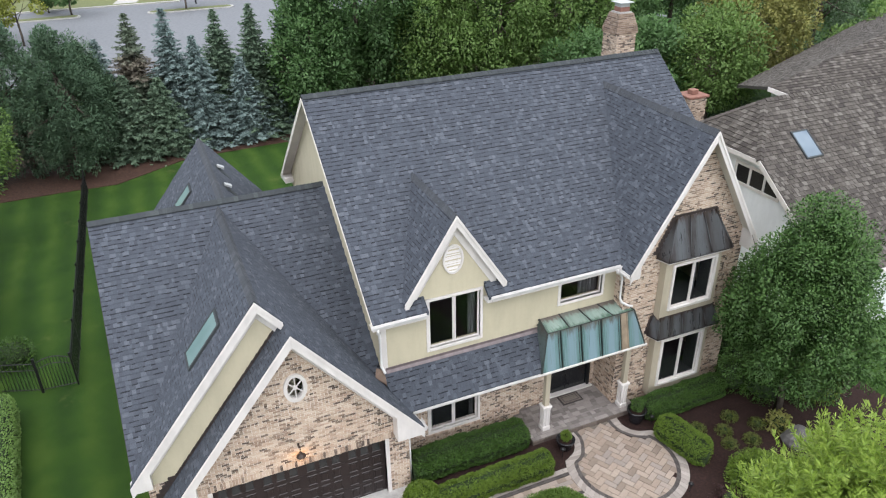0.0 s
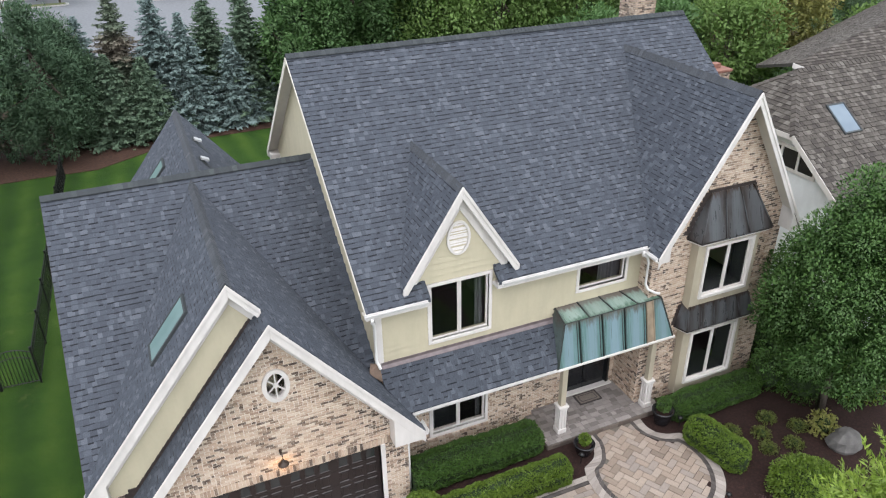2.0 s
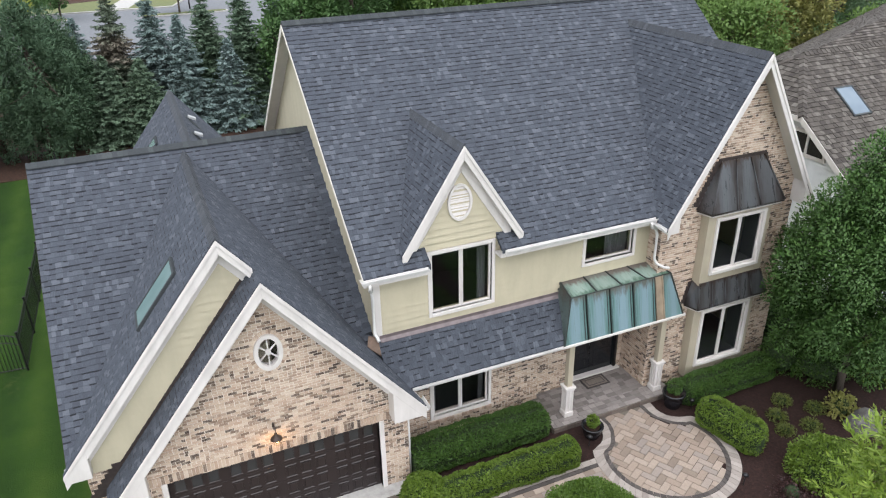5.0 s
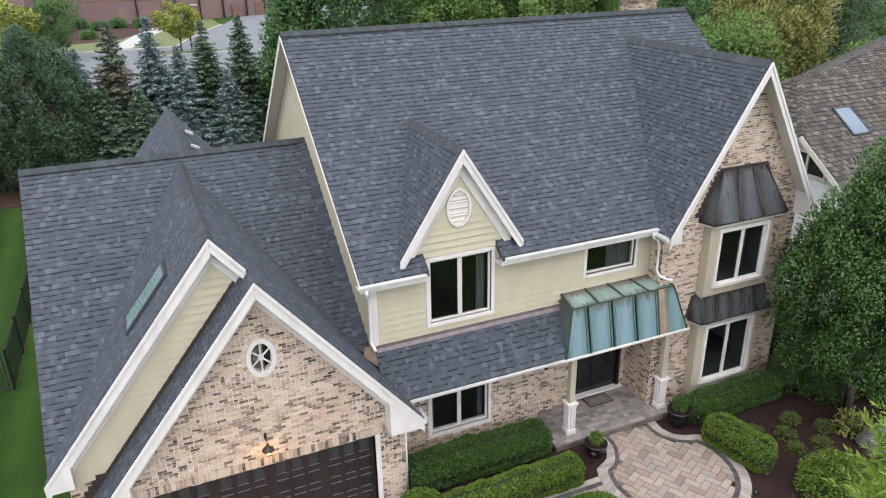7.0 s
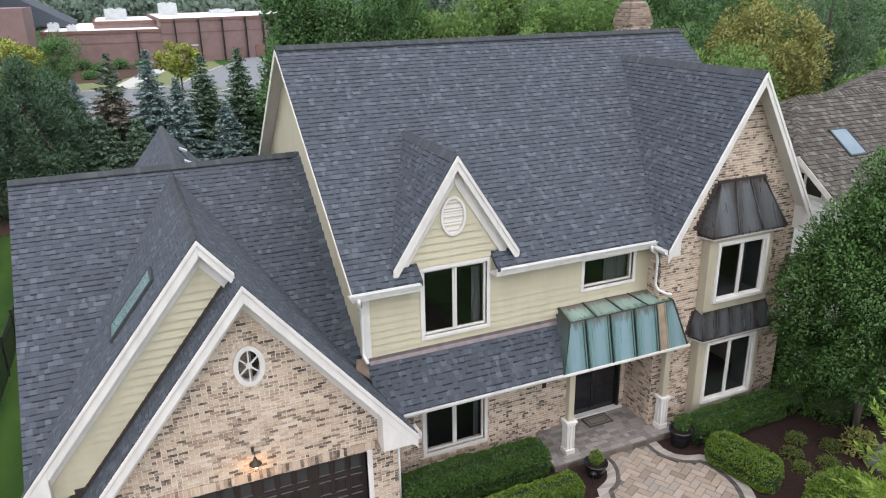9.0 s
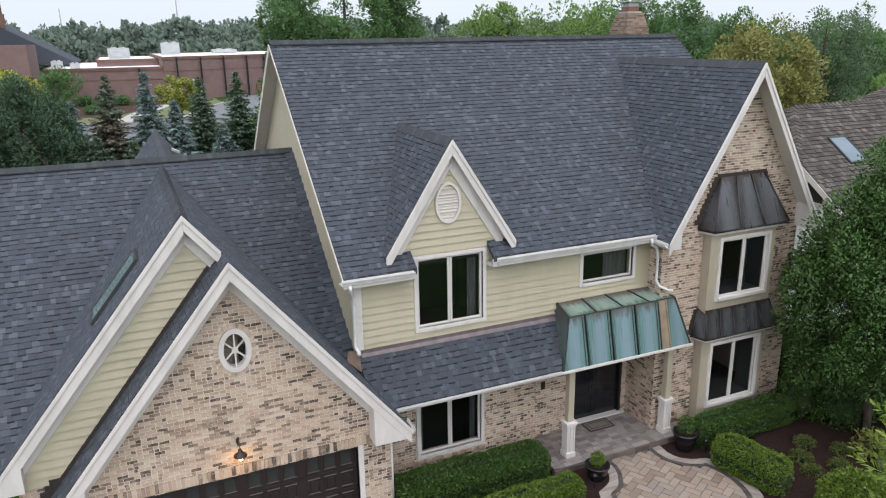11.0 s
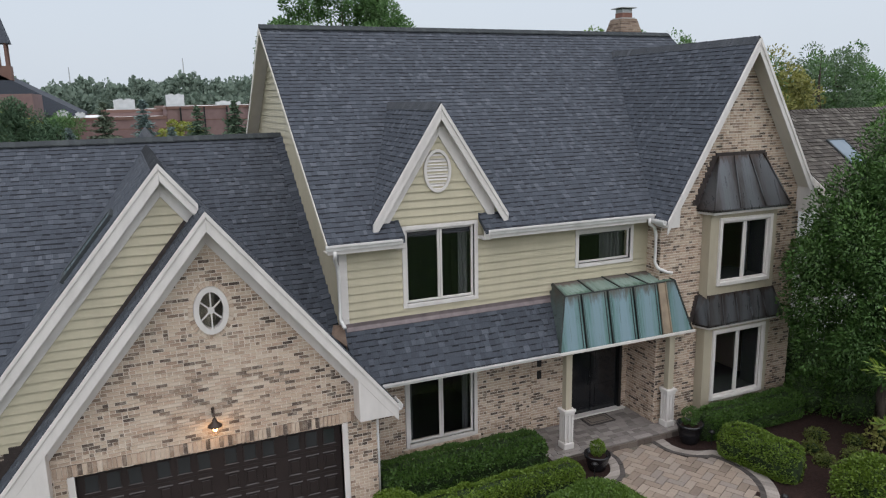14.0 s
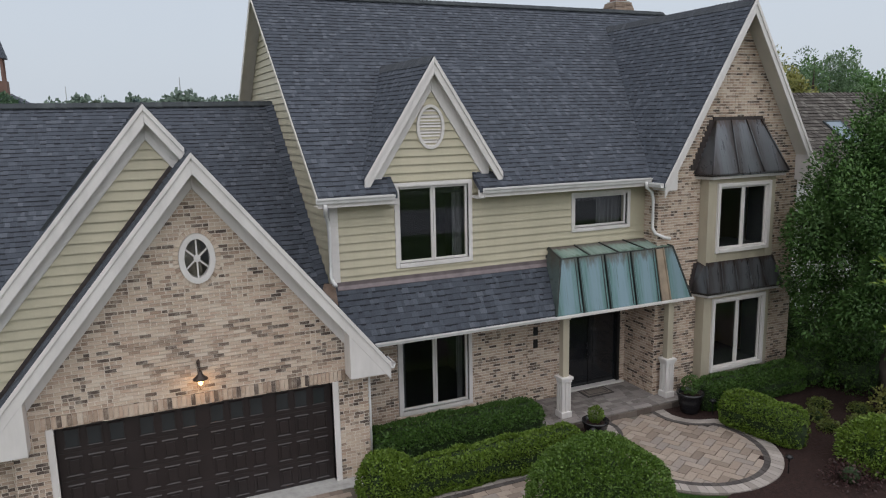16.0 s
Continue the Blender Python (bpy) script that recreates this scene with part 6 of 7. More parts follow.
# ---- hedges and shrubs
clipped_bush("hedge", "clipped dark green hedge against the brick wall", [(6.15, 14.72), (9.25, 14.72)], 0.50, 0.80, "hedge_dark", 11)
clipped_bush("hedge", "low clipped bright green boxwood hedge beside the walk", [(5.75, 13.28), (9.5, 13.28)], 0.36, 0.72, "hedge", 12)
ball_bush("shrub", "rounded boxwood at the end of the low hedge", (5.55, 13.45, 0), 0.58, 0.55, 0.58, "hedge", 13, 5000, 0.060, category="shrub")
clipped_bush("hedge", "clipped dark green hedge under the bay window", [(14.35, 14.02), (16.9, 14.02)], 0.42, 0.72, "hedge_dark", 14)
clipped_bush("hedge", "rounded bright green boxwood mound beside the patio", [(14.1, 12.82), (14.31, 11.8)], 0.45, 0.84, "hedge", 15, power=2.5, n_per_m2=2100)
ball_bush("shrub", "large round clipped boxwood ball", (8.42, 10.5, 0), 1.28, 1.28, 1.08, "box_ball", 16, 40000, 0.046)
for i, (x, y, s) in enumerate(((15.25, 12.75, 0.25), (15.95, 12.3, 0.27), (16.6, 12.75, 0.27), (15.7, 11.75, 0.25), (16.5, 11.6, 0.27), (17.2, 12.1, 0.27))):
    ball_bush("shrub", "small loose shrub with yellow-green leaves in mulch", (x, y, 0.02), s, s, s * 0.55, "bed_shrub", 40 + i, 620, 0.05, "small shrubs in the bed", loose=0.22, core=0.55)
ball_bush("shrub", "sprawling bright green ground shrub", (15.35, 10.15, 0), 0.95, 0.85, 0.55, "hedge", 50, 8200, 0.065, loose=0.14)
ball_bush("shrub", "golden-leaved shrub beside the boulder", (17.7, 11.7, 0), 0.36, 0.36, 0.42, "yellow", 51, 600, 0.10, loose=0.3, core=0.6)
ball_bush("shrub", "dark green shrub beneath the pear tree", (18.7, 13.3, 0), 0.9, 0.8, 0.75, "hedge_dark", 52, 3200, 0.075, loose=0.12)
ball_bush("shrub", "dark green shrub at the bed's end", (20.3, 12.6, 0), 0.9, 0.8, 0.7, "hedge", 53, 3200, 0.075, loose=0.12)
ball_bush("shrub", "tall dark green shrub between the houses", (18.9, 15.6, 0), 0.9, 1.0, 1.1, "hedge_dark", 56, 4200, 0.085, loose=0.15)
ball_bush("shrub", "dark green shrub between the houses", (20.5, 14.9, 0), 1.0, 0.9, 0.85, "hedge_dark", 57, 3800, 0.085, loose=0.15)
ball_bush("shrub", "dark green shrub beside the brick wall", (17.9, 14.1, 0), 0.6, 0.6, 0.75, "hedge_dark", 58, 2200, 0.075, loose=0.12)
ball_bush("shrub", "purple-brown low barberry in the mulch", (14.0, 9.95, 0), 0.5, 0.45, 0.22, "barberry", 54, 600, 0.06, loose=0.3, core=0.4)

a = Acc()
a.lathe((17.85, 11.0, -0.05), [(0.42, 0), (0.5, 0.18), (0.42, 0.42), (0.25, 0.55), (0.05, 0.6)], 11)
for i, v in enumerate(a.v):
    k = 1 + 0.18 * noise.noise(Vector(v) * 2.5)
    a.v[i] = (17.85 + (v[0] - 17.85) * k * 1.15, 11.0 + (v[1] - 11.0) * k * 0.85, v[2] * k)
solo("boulder", a, "grey_stone", "grey boulder lying in the mulch bed", "boulder")


def potted(at, rt, h, plant_r, leaf, lab, seed):
    e = thing("planter", lab, "planter", "black planters", at=at)
    a = Acc()
    a.lathe(at, [(rt * 0.62, 0.0), (rt * 0.72, 0.04), (rt * 0.92, h * 0.6), (rt, h * 0.86), (rt * 1.08, h * 0.9), (rt * 1.08, h), (rt * 0.95, h), (rt * 0.9, h * 0.86)], 22)
    part("pot", a, "pot", e, smooth=True)
    a = Acc()
    a.lathe(at, [(rt * 0.9, h * 0.84), (rt * 0.5, h * 0.88), (0.02, h * 0.9)], 14)
    part("soil", a, "mulch", e)
    r = np.random.default_rng(seed)
    d = unit(r.normal(0, 1, (700, 3)))
    p = np.array([at[0], at[1], at[2] + h + plant_r * 0.75]) + d * (r.uniform(0.3, 1, 700) ** 0.4)[:, None] * plant_r * np.array([1, 1, 1.1])
    me = quads_mesh("plant", leaf_quads(r, p, d, 0.055, 0.55, 0.4, 0.6), leaf)
    part("plant", me, leaf, e, "small clipped plant", kind="stuff")


potted((10.74, 13.86, 0.03), 0.29, 0.40, 0.19, "hedge", "black round planter with a small boxwood", 61)
potted((13.62, 13.98, 0.03), 0.31, 0.52, 0.24, "hedge_dark", "tall black planter with a leafy plant", 62)


def path_light(x, y):
    e = thing("path_light", "low black garden path light on a stake", "path light", "garden path lights", at=(x, y, 0))
    a = Acc()
    a.tube([(x, y, 0), (x, y, 0.36)], 0.012, 6)
    part("stake", a, "black", e)
    a = Acc()
    a.lathe((x, y, 0.36), [(0.03, -0.05), (0.035, 0.0), (0.085, 0.005), (0.06, 0.04), (0.01, 0.07)], 12)
    part("hood", a, "black", e, smooth=True)


for x, y in ((10.45, 13.55), (14.0, 13.62), (13.2, 10.72)):
    path_light(x, y)
mt = thing("doormat", "brown rectangular doormat with dark bordered rings", "doormat", at=(12.1, 15.72, 0.215))
a = Acc()
a.box(11.68, 12.5, 15.48, 15.96, 0.208, 0.222)
part("base", a, "mat_dark", mt)
a = Acc()
a.box(11.74, 12.44, 15.53, 15.91, 0.222, 0.228)
part("field", a, "mat", mt)
a = Acc()
for x0, x1, y0, y1 in ((11.80, 12.38, 15.58, 15.60), (11.80, 12.38, 15.84, 15.86), (11.80, 11.82, 15.60, 15.84), (12.36, 12.38, 15.60, 15.84)):
    a.box(x0, x1, y0, y1, 0.228, 0.232)
part("ring", a, "mat_dark", mt)

# ---- trees near the house
pear_shape = lambda f: np.clip(np.interp(f, [0, 0.15, 0.35, 0.6, 0.85, 1.0], [0.75, 1.0, 1.0, 0.78, 0.5, 0.3]), 0, 1)
broad_tree("pear_tree", "dense dark green ornamental pear tree in a mulch bed", (18.35, 12.35, 0), 8.4, 2.95, "pear", 110000, 0.088, 71, trunk=0.13, bottom=0.08, lumps=230, lump=0.17, hollow=0.06, shape=pear_shape)
def plume_tree(name, label, at, height, radius, leaf, shoots, seed):
    """A tree whose crown is made of long shoots, each set with narrow drooping leaflets."""
    r, rnd = np.random.default_rng(seed), random.Random(seed)
    e = thing(name, label, "tree", at=at)
    x, y, z = at
    zc, rz = z + height * 0.62, height * 0.38
    a = Acc()
    limbs(a, (x, y, z - 0.1), (x, y, z + height * 0.85), 0.12, (x, y, zc), (radius, radius, rz), 9, rnd)
    part("trunk", a, "bark", e, smooth=True)
    c, d, size = [], [], []
    for i in range(shoots):
        o = unit(r.normal(0, 1, 3))
        o[2] = abs(o[2]) * 1.2 - 0.35
        base = np.array([x, y, zc]) + o * np.array([radius, radius, rz]) * r.uniform(0.35, 0.93)
        axis = unit(o * 0.8 + np.array([0, 0, 0.75]) + r.normal(0, 0.3, 3))
        L = r.uniform(0.35, 0.7)
        for q in np.linspace(0.05, 1.0, 30):
            spin = r.uniform(0, 2 * math.pi)
            side = unit(np.cross(axis, [math.cos(spin), math.sin(spin), 0.3]))
            lean = unit(axis * (0.25 + 0.75 * q) + side * (1.1 - 0.6 * q) + np.array([0, 0, -0.25 * (1 - q)]))
            ln = 0.165 - 0.06 * q
            c.append(base + axis * L * q + lean * ln * 0.5)
            d.append(lean)
            size.append(ln)
    me = quads_mesh("crown", leaf_quads(r, np.array(c), np.array(d), np.array(size), 0.24, 0.5, 0.12, 0.2), leaf)
    part("crown", me, leaf, e, kind="stuff")
    return e


plume_tree("young_ash_tree", "leafy tree with light lime-green leaves", (10.3, 4.45, 0), 9.3, 1.98, "lime", 1700, 72)
broad_tree("small_garden_tree", "slender young tree with sparse grey-green leaves", (-0.33, 7.4, 0), 4.95, 0.85, "oak_pale", 1100, 0.085, 73, trunk=0.04, bottom=0.3, lumps=14, lump=0.3, limbs_n=7)

# ---- left side: fence, gate, hedge and the corner of a neighbouring wall
fence = thing("fence", "black metal picket fence beside the lawn", "fence", at=(-3.95, 35, 0))
N_POST = 9
fx = lambda y: -3.95 + (y - 24.15) * 0.018
for i in range(N_POST):
    y = 24.15 + i * (43.2 - 24.15) / (N_POST - 1)
    a = Acc()
    a.box(fx(y) - 0.03, fx(y) + 0.03, y - 0.03, y + 0.03, 0, 1.42)
    a.box(fx(y) - 0.04, fx(y) + 0.04, y - 0.04, y + 0.04, 1.42, 1.46)
    part("post", a, "black", fence)
for z in (0.12, 1.12, 1.30):
    a = Acc()
    a.prism([(fx(24.15) - 0.015, 24.15, z), (fx(24.15) + 0.015, 24.15, z), (fx(43.2) + 0.015, 43.2, z), (fx(43.2) - 0.015, 43.2, z)], (0, 0, 0.035))
    part("rail", a, "black", fence)
me = None
for i in range(150):
    y = 24.15 + (i + 0.5) * 19.05 / 150
    if me is None:
        a = Acc()
        a.box(-0.008, 0.008, -0.008, 0.008, 0.06, 1.36)
        me = a.mesh("picket")
        me.materials.append(M["black"])
    o = new("picket", me)
    o.location = (fx(y), y, 0)
    o.parent = fence
    o.matrix_parent_inverse = Matrix.Translation(fence.location).inverted()
gate = thing("garden_gate", "arched black metal garden gate", "gate", at=(-4.6, 25.0, 0))
gp = [Vector((-3.97, 24.12, 0)), Vector((-5.14, 24.18, 0)), Vector((-6.5, 24.7, 0))]
a = Acc()
for p in (gp[1],):
    a.box(p.x - 0.045, p.x + 0.045, p.y - 0.045, p.y + 0.045, 0, 1.5)
part("post", a, "black", gate)
for s, f, arch in ((gp[0], gp[1], 0.18), (gp[1], gp[2], 0.0)):
    for z in (0.12, 1.0, 1.28):
        a = Acc()
        a.tube([s.lerp(f, t) + Vector((0, 0, z + (arch * math.sin(math.pi * t) if z > 0.5 else 0))) for t in np.linspace(0, 1, 9)], 0.018, 6)
        part("rail", a, "black", gate)
    for i in range(1, 11):
        t = i / 11
        p = s.lerp(f, t)
        a = Acc()
        a.box(p.x - 0.009, p.x + 0.009, p.y - 0.009, p.y + 0.009, 0.06, 1.32 + arch * math.sin(math.pi * t))
        part("picket", a, "black", gate)
clipped_bush("hedge", "pale green clipped hedge along the side lawn", [(-6.35, 22.6), (-5.7, 14.0)], 0.62, 1.15, "oak_light", 17, n_per_m2=420, size=0.085)
ball_bush("shrub", "dark leafy shrub behind the garden gate", (-6.2, 26.6, 0), 0.7, 0.7, 0.6, "hedge_dark", 55, 1500, 0.08, loose=0.2)
nb = thing("neighbour_house", "edge of a white neighbouring house", "house", at=(-9.5, 26, 0))
a = Acc()
a.box(-14, -7.35, 24.2, 33, 0, 0.9)
part("wall", a, "white_siding", nb)
a = Acc()
a.box(-14, -7.5, 24.3, 33, 0.9, 3.1)
part("wall", a, "white_siding", nb)
a = Acc()
a.prism([(-14, 23.9, 3.1), (-7.2, 23.9, 3.1), (-10.6, 23.9, 5.2)], (0, 9.5, 0))
part("roof", a, "shake", nb)
a = Acc()
a.box(-7.3, -6.7, 24.0, 24.6, 0, 0.8)
part("meter_box", a, "unit", nb, bevel=0.02)

# ---- back garden bed
bed = [(-60, 43.6), (-8, 43.8), (-5, 43.9), (-2, 43.8), (0, 45.0), (2, 46.2), (5, 46.6), (10, 46.8), (20, 45.5), (60, 44), (60, 60), (-60, 60)]
sheet("back_mulch_bed", bed, 0.03, "red_mulch", "reddish mulch under the back tree line", "mulch bed")
SPRUCES = [(-1.7, 50.5, 7.3, 1.9, "spruce"), (0.35, 50.2, 8.8, 2.2, "brown_fir"), (2.6, 50.3, 8.9, 2.1, "spruce"), (4.1, 49.4, 7.2, 2.0, "spruce"), (5.85, 51.0, 8.5, 2.0, "fir"), (8.1, 50.2, 8.8, 2.2, "fir"), (10.4, 50.8, 8.2, 2.1, "spruce"), (-0.5, 48.6, 5.3, 1.9, "fir"), (6.9, 49.0, 5.6, 1.7, "spruce"), (1.5, 48.4, 5.0, 1.9, "fir")]
for i, (x, y, h, rad, mt_) in enumerate(SPRUCES):
    lab = {"spruce": "blue-grey spruce with drooping boughs at the lawn's edge", "fir": "dark green spruce at the lawn's edge", "brown_fir": "spruce with partly browned needles"}[mt_]
    spruce("spruce_tree", lab, (x, y, 0), h, rad, mt_, 100 + i, "spruces behind the lawn")
PINES = [(-4.0, 46.5, 9.3, 3.1), (-6.6, 47.8, 9.6, 3.3), (-2.9, 48.6, 8.4, 2.6), (-9.5, 46.5, 9.4, 3.2), (-13, 47, 9.5, 3.4)]
for i, (x, y, h, rad) in enumerate(PINES):
    broad_tree("pine_tree", "broad dark green pine with dense needle tufts", (x, y, 0), h, rad, "pine", 32000 if i < 3 else 10000, 0.18 if i < 3 else 0.24, 120 + i, trunk=0.2, bottom=-0.04, lumps=210, lump=0.15, shape=lambda f: np.interp(f, [0, 0.1, 0.6, 1.0], [1.25, 1.1, 0.75, 0.35]), wide=0.35, group="pines behind the lawn")
broad_tree("maple_tree", "light green tree at the lawn's side", (-8.6, 38.0, 0), 10.5, 3.0, "oak_light", 24000, 0.15, 130, bottom=0.16, lumps=70, lump=0.24)
BROAD = [
    (15.9, 52.0, 18.0, 6.3, "oak", 84000, 0.19), (11.6, 48.6, 9.4, 3.2, "oak", 17000, 0.21), (21.2, 48.5, 10.6, 3.6, "oak_light", 20000, 0.20),
    (25.5, 47.5, 13.3, 4.6, "oak_light", 30000, 0.20), (31.0, 46.5, 13.4, 4.8, "oak_light", 30000, 0.20), (36.5, 50.0, 12.6, 4.6, "oak", 20000, 0.22),
    (43.3, 41.0, 11.6, 4.9, "yellow", 30000, 0.19), (37.5, 38.0, 8.6, 3.8, "oak_light", 17000, 0.20), (33.0, 39.5, 7.6, 3.4, "oak", 15000, 0.20),
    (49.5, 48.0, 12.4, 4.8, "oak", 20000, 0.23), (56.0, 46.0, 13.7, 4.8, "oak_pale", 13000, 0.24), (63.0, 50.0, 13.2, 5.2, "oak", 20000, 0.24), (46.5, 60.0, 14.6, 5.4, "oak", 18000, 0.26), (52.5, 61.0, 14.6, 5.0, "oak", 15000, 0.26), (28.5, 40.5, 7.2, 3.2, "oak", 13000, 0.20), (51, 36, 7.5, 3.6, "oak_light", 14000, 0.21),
    (13.4, 51.5, 7.5, 3.6, "oak", 12000, 0.24), (18.8, 51.0, 8.0, 3.8, "oak", 12000, 0.24), (23.6, 52.5, 9.5, 4.2, "oak", 12000, 0.25), (28.6, 52.0, 10.0, 4.4, "oak", 12000, 0.25), (34.2, 54.0, 10.5, 4.6, "oak", 11000, 0.26), (20.5, 58.0, 13.0, 5.0, "oak", 11000, 0.28), (40.5, 55.0, 11.0, 4.8, "oak", 10000, 0.28),
]
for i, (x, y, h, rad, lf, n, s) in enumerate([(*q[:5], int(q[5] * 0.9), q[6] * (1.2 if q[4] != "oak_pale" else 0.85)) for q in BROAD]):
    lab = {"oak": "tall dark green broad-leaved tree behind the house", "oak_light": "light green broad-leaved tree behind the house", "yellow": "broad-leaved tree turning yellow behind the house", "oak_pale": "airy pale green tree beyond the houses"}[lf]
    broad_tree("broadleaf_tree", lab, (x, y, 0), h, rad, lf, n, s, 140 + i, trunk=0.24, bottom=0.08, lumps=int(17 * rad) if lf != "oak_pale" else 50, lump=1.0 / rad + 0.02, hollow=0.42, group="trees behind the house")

# ---- car park and the buildings beyond
sheet("car_park", [(-70, 70), (60, 70), (60, 136), (18, 136), (12, 121), (8, 108.5), (-70, 111)], 0.02, "asphalt", "grey asphalt car park beyond the trees", "car park")
sheet("service_road", [(18, 136), (60, 136), (60, 170), (30, 170)], 0.025, "asphalt", "grey asphalt service road", "road")
for x0, x1, y in ((-14, -5.2, 103.2), (4.2, 13.4, 101.6), (-40, -24, 103)):
    isl = thing("kerbed_island", "grass island with a pale concrete kerb", "kerb", "car park islands", at=((x0 + x1) / 2, y, 0))
    a = Acc()
    pts = [(x0 + 0.8 * math.cos(t) - 0.0, y + 0.9 * math.sin(t)) for t in np.linspace(math.pi / 2, 3 * math.pi / 2, 8)] + [(x1 + 0.8 * math.cos(t), y + 0.9 * math.sin(t)) for t in np.linspace(-math.pi / 2, math.pi / 2, 8)]
    a.prism([(px, py, 0) for px, py in pts], (0, 0, 0.16))
    part("kerb", a, "concrete", isl)
    a = Acc()
    a.prism([(px + (0.3 if px < (x0 + x1) / 2 else -0.3), y + (py - y) * 0.75, 0.1) for px, py in pts], (0, 0, 0.1))
    part("grass_top", a, "line_paint", isl)
sheet("verge", [(-70, 111.2), (7.8, 108.8), (11.8, 121.2), (17.8, 136.2), (17.8, 152), (-70, 152)], 0.012, "line_paint", "dull grass verge before the brick building", "grass verge")
kb = Acc()
for (xa, ya), (xb, yb) in zip([(-70, 111), (8, 108.5), (12, 121)], [(8, 108.5), (12, 121), (18, 136)]):
    kb.prism([(xa, ya, 0), (xb, yb, 0), (xb - 0.1, yb + 0.5, 0), (xa - 0.1, ya + 0.5, 0)], (0, 0, 0.17))
solo("kerb", kb, "concrete", "pale concrete kerb along the car park's far edge", "kerb", kind="structure")
sheet("footpath", [(-0.5, 111.0), (2.5, 111.0), (6.2, 126), (9.5, 137), (7.0, 138), (3.4, 127)], 0.03, "concrete", "pale concrete footpath to the brick building", "footpath")
sheet("planting_strip", [(-10, 118), (1, 122), (8.5, 139), (8.5, 147), (-10, 149)], 0.02, "red_mulch", "brown planted strip before the brick building", "mulch bed")
for x, y, sz in ((-1.5, 139, 1.2), (1.5, 141, 1.4), (5.0, 140, 1.3), (-4.5, 143, 1.5), (-7.0, 128, 1.4), (-3.0, 126, 1.1)):
    ball_bush("shrub", "dark low shrub before the brick building", (x, y, 0), sz, sz, sz * 0.7, "oak", 190 + int(y), 700, 0.3, "far shrubs", loose=0.2)
for x, y, h in ((8.2, 101.8, 6.6), (-9.8, 88, 8.6), (-16.0, 92, 8.0)):
    broad_tree("small_street_tree", "small yellow-green tree in the car park", (x, y, 0), h, h * 0.45, "street_yellow", 5200, 0.32, 170 + int(x), trunk=0.12, bottom=0.25, lumps=26, lump=0.3, group="car park trees")
for x, y, h, leaf in ((-5.4, 104, 7.6, "oak"), (-8.2, 108, 5.0, "oak")):
    broad_tree("small_street_tree", "dark green tree against the brick building", (x, y, 0), h, h * 0.45, leaf, 5200, 0.30, 180 + int(x) % 7, trunk=0.14, bottom=0.15, lumps=22, lump=0.3)
lp = thing("car_park_lamp", "slim car park lamp with two heads", "street lamp", at=(9.9, 106, 0))
a = Acc()
a.tube([(9.9, 106, 0), (9.9, 106, 5.6)], 0.10, 8)
part("pole", a, "black", lp)
a = Acc()
a.box(8.9, 10.9, 105.96, 106.04, 5.42, 5.5)
part("arm", a, "black", lp)
for s in (-1, 1):
    a = Acc()
    a.box(9.9 + s * 0.95 - 0.45, 9.9 + s * 0.95 + 0.45, 105.8, 106.2, 5.5, 5.66)
    part("lamp_head", a, "unit", lp)

school = thing("brick_building", "low red-brick commercial building with a white flat roof", "building", at=(10, 150, 0))


def block(pts, z, parent, mat="far_brick"):
    a = Acc()
    a.prism([(x, y, 0) for x, y in pts], (0, 0, z))
    part("wall", a, mat, parent)
    cx, cy = sum(p[0] for p in pts) / len(pts), sum(p[1] for p in pts) / len(pts)
    a = Acc()
    a.prism([(cx + (x - cx) * 0.985, cy + (y - cy) * 0.985, z) for x, y in pts], (0, 0, 0.06))
    part("flat_roof", a, "membrane", parent)
    a = Acc()
    for (xa, ya), (xb, yb) in zip(pts, pts[1:] + pts[:1]):
        d = Vector((xb - xa, yb - ya, 0)).normalized()
        n_ = Vector((d.y, -d.x, 0)) * 0.15
        a.prism([(xa - n_.x, ya - n_.y, z - 0.35), (xb - n_.x, yb - n_.y, z - 0.35), (xb + n_.x, yb + n_.y, z - 0.35), (xa + n_.x, ya + n_.y, z - 0.35)], (0, 0, 0.55))
    part("parapet", a, "far_brown", parent)


block([(-10.5, 150), (9.2, 147), (9.2, 196), (-10.5, 196)], 6.0, school)
block([(9.2, 146.5), (29.0, 153), (46, 196), (9.2, 196)], 7.7, school)
block([(-2, 160), (9.1, 160), (9.1, 195), (-2, 195)], 7.2, school)
for x, y in ((11.6, 146.8), (16.0, 148.4), (20.4, 149.8), (25.0, 151.4), (28.6, 152.6), (5.0, 147.4)):
    a = Acc()
    a.box(x - 0.13, x + 0.13, y - 0.35, y + 0.1, 0, 7.7 if x > 9 else 6.0)
    part("downpipe", a, "black", school)
for (xa, ya), (xb, yb), z in (((-10.5, 150), (9.2, 147), 3.9), ((9.2, 146.5), (29.0, 153), 5.2)):
    a = Acc()
    a.prism([(xa, ya - 0.06, z), (xb, yb - 0.06, z), (xb, yb + 0.02, z), (xa, ya + 0.02, z)], (0, 0, 0.16))
    part("string_course", a, "far_brown", school)
for x, y in ((23.0, 150.4), (27.6, 152.2)):
    a = Acc()
    a.box(x - 0.9, x + 0.9, y - 0.25, y + 0.2, 0, 2.3)
    part("service_door", a, "far_brown", school)
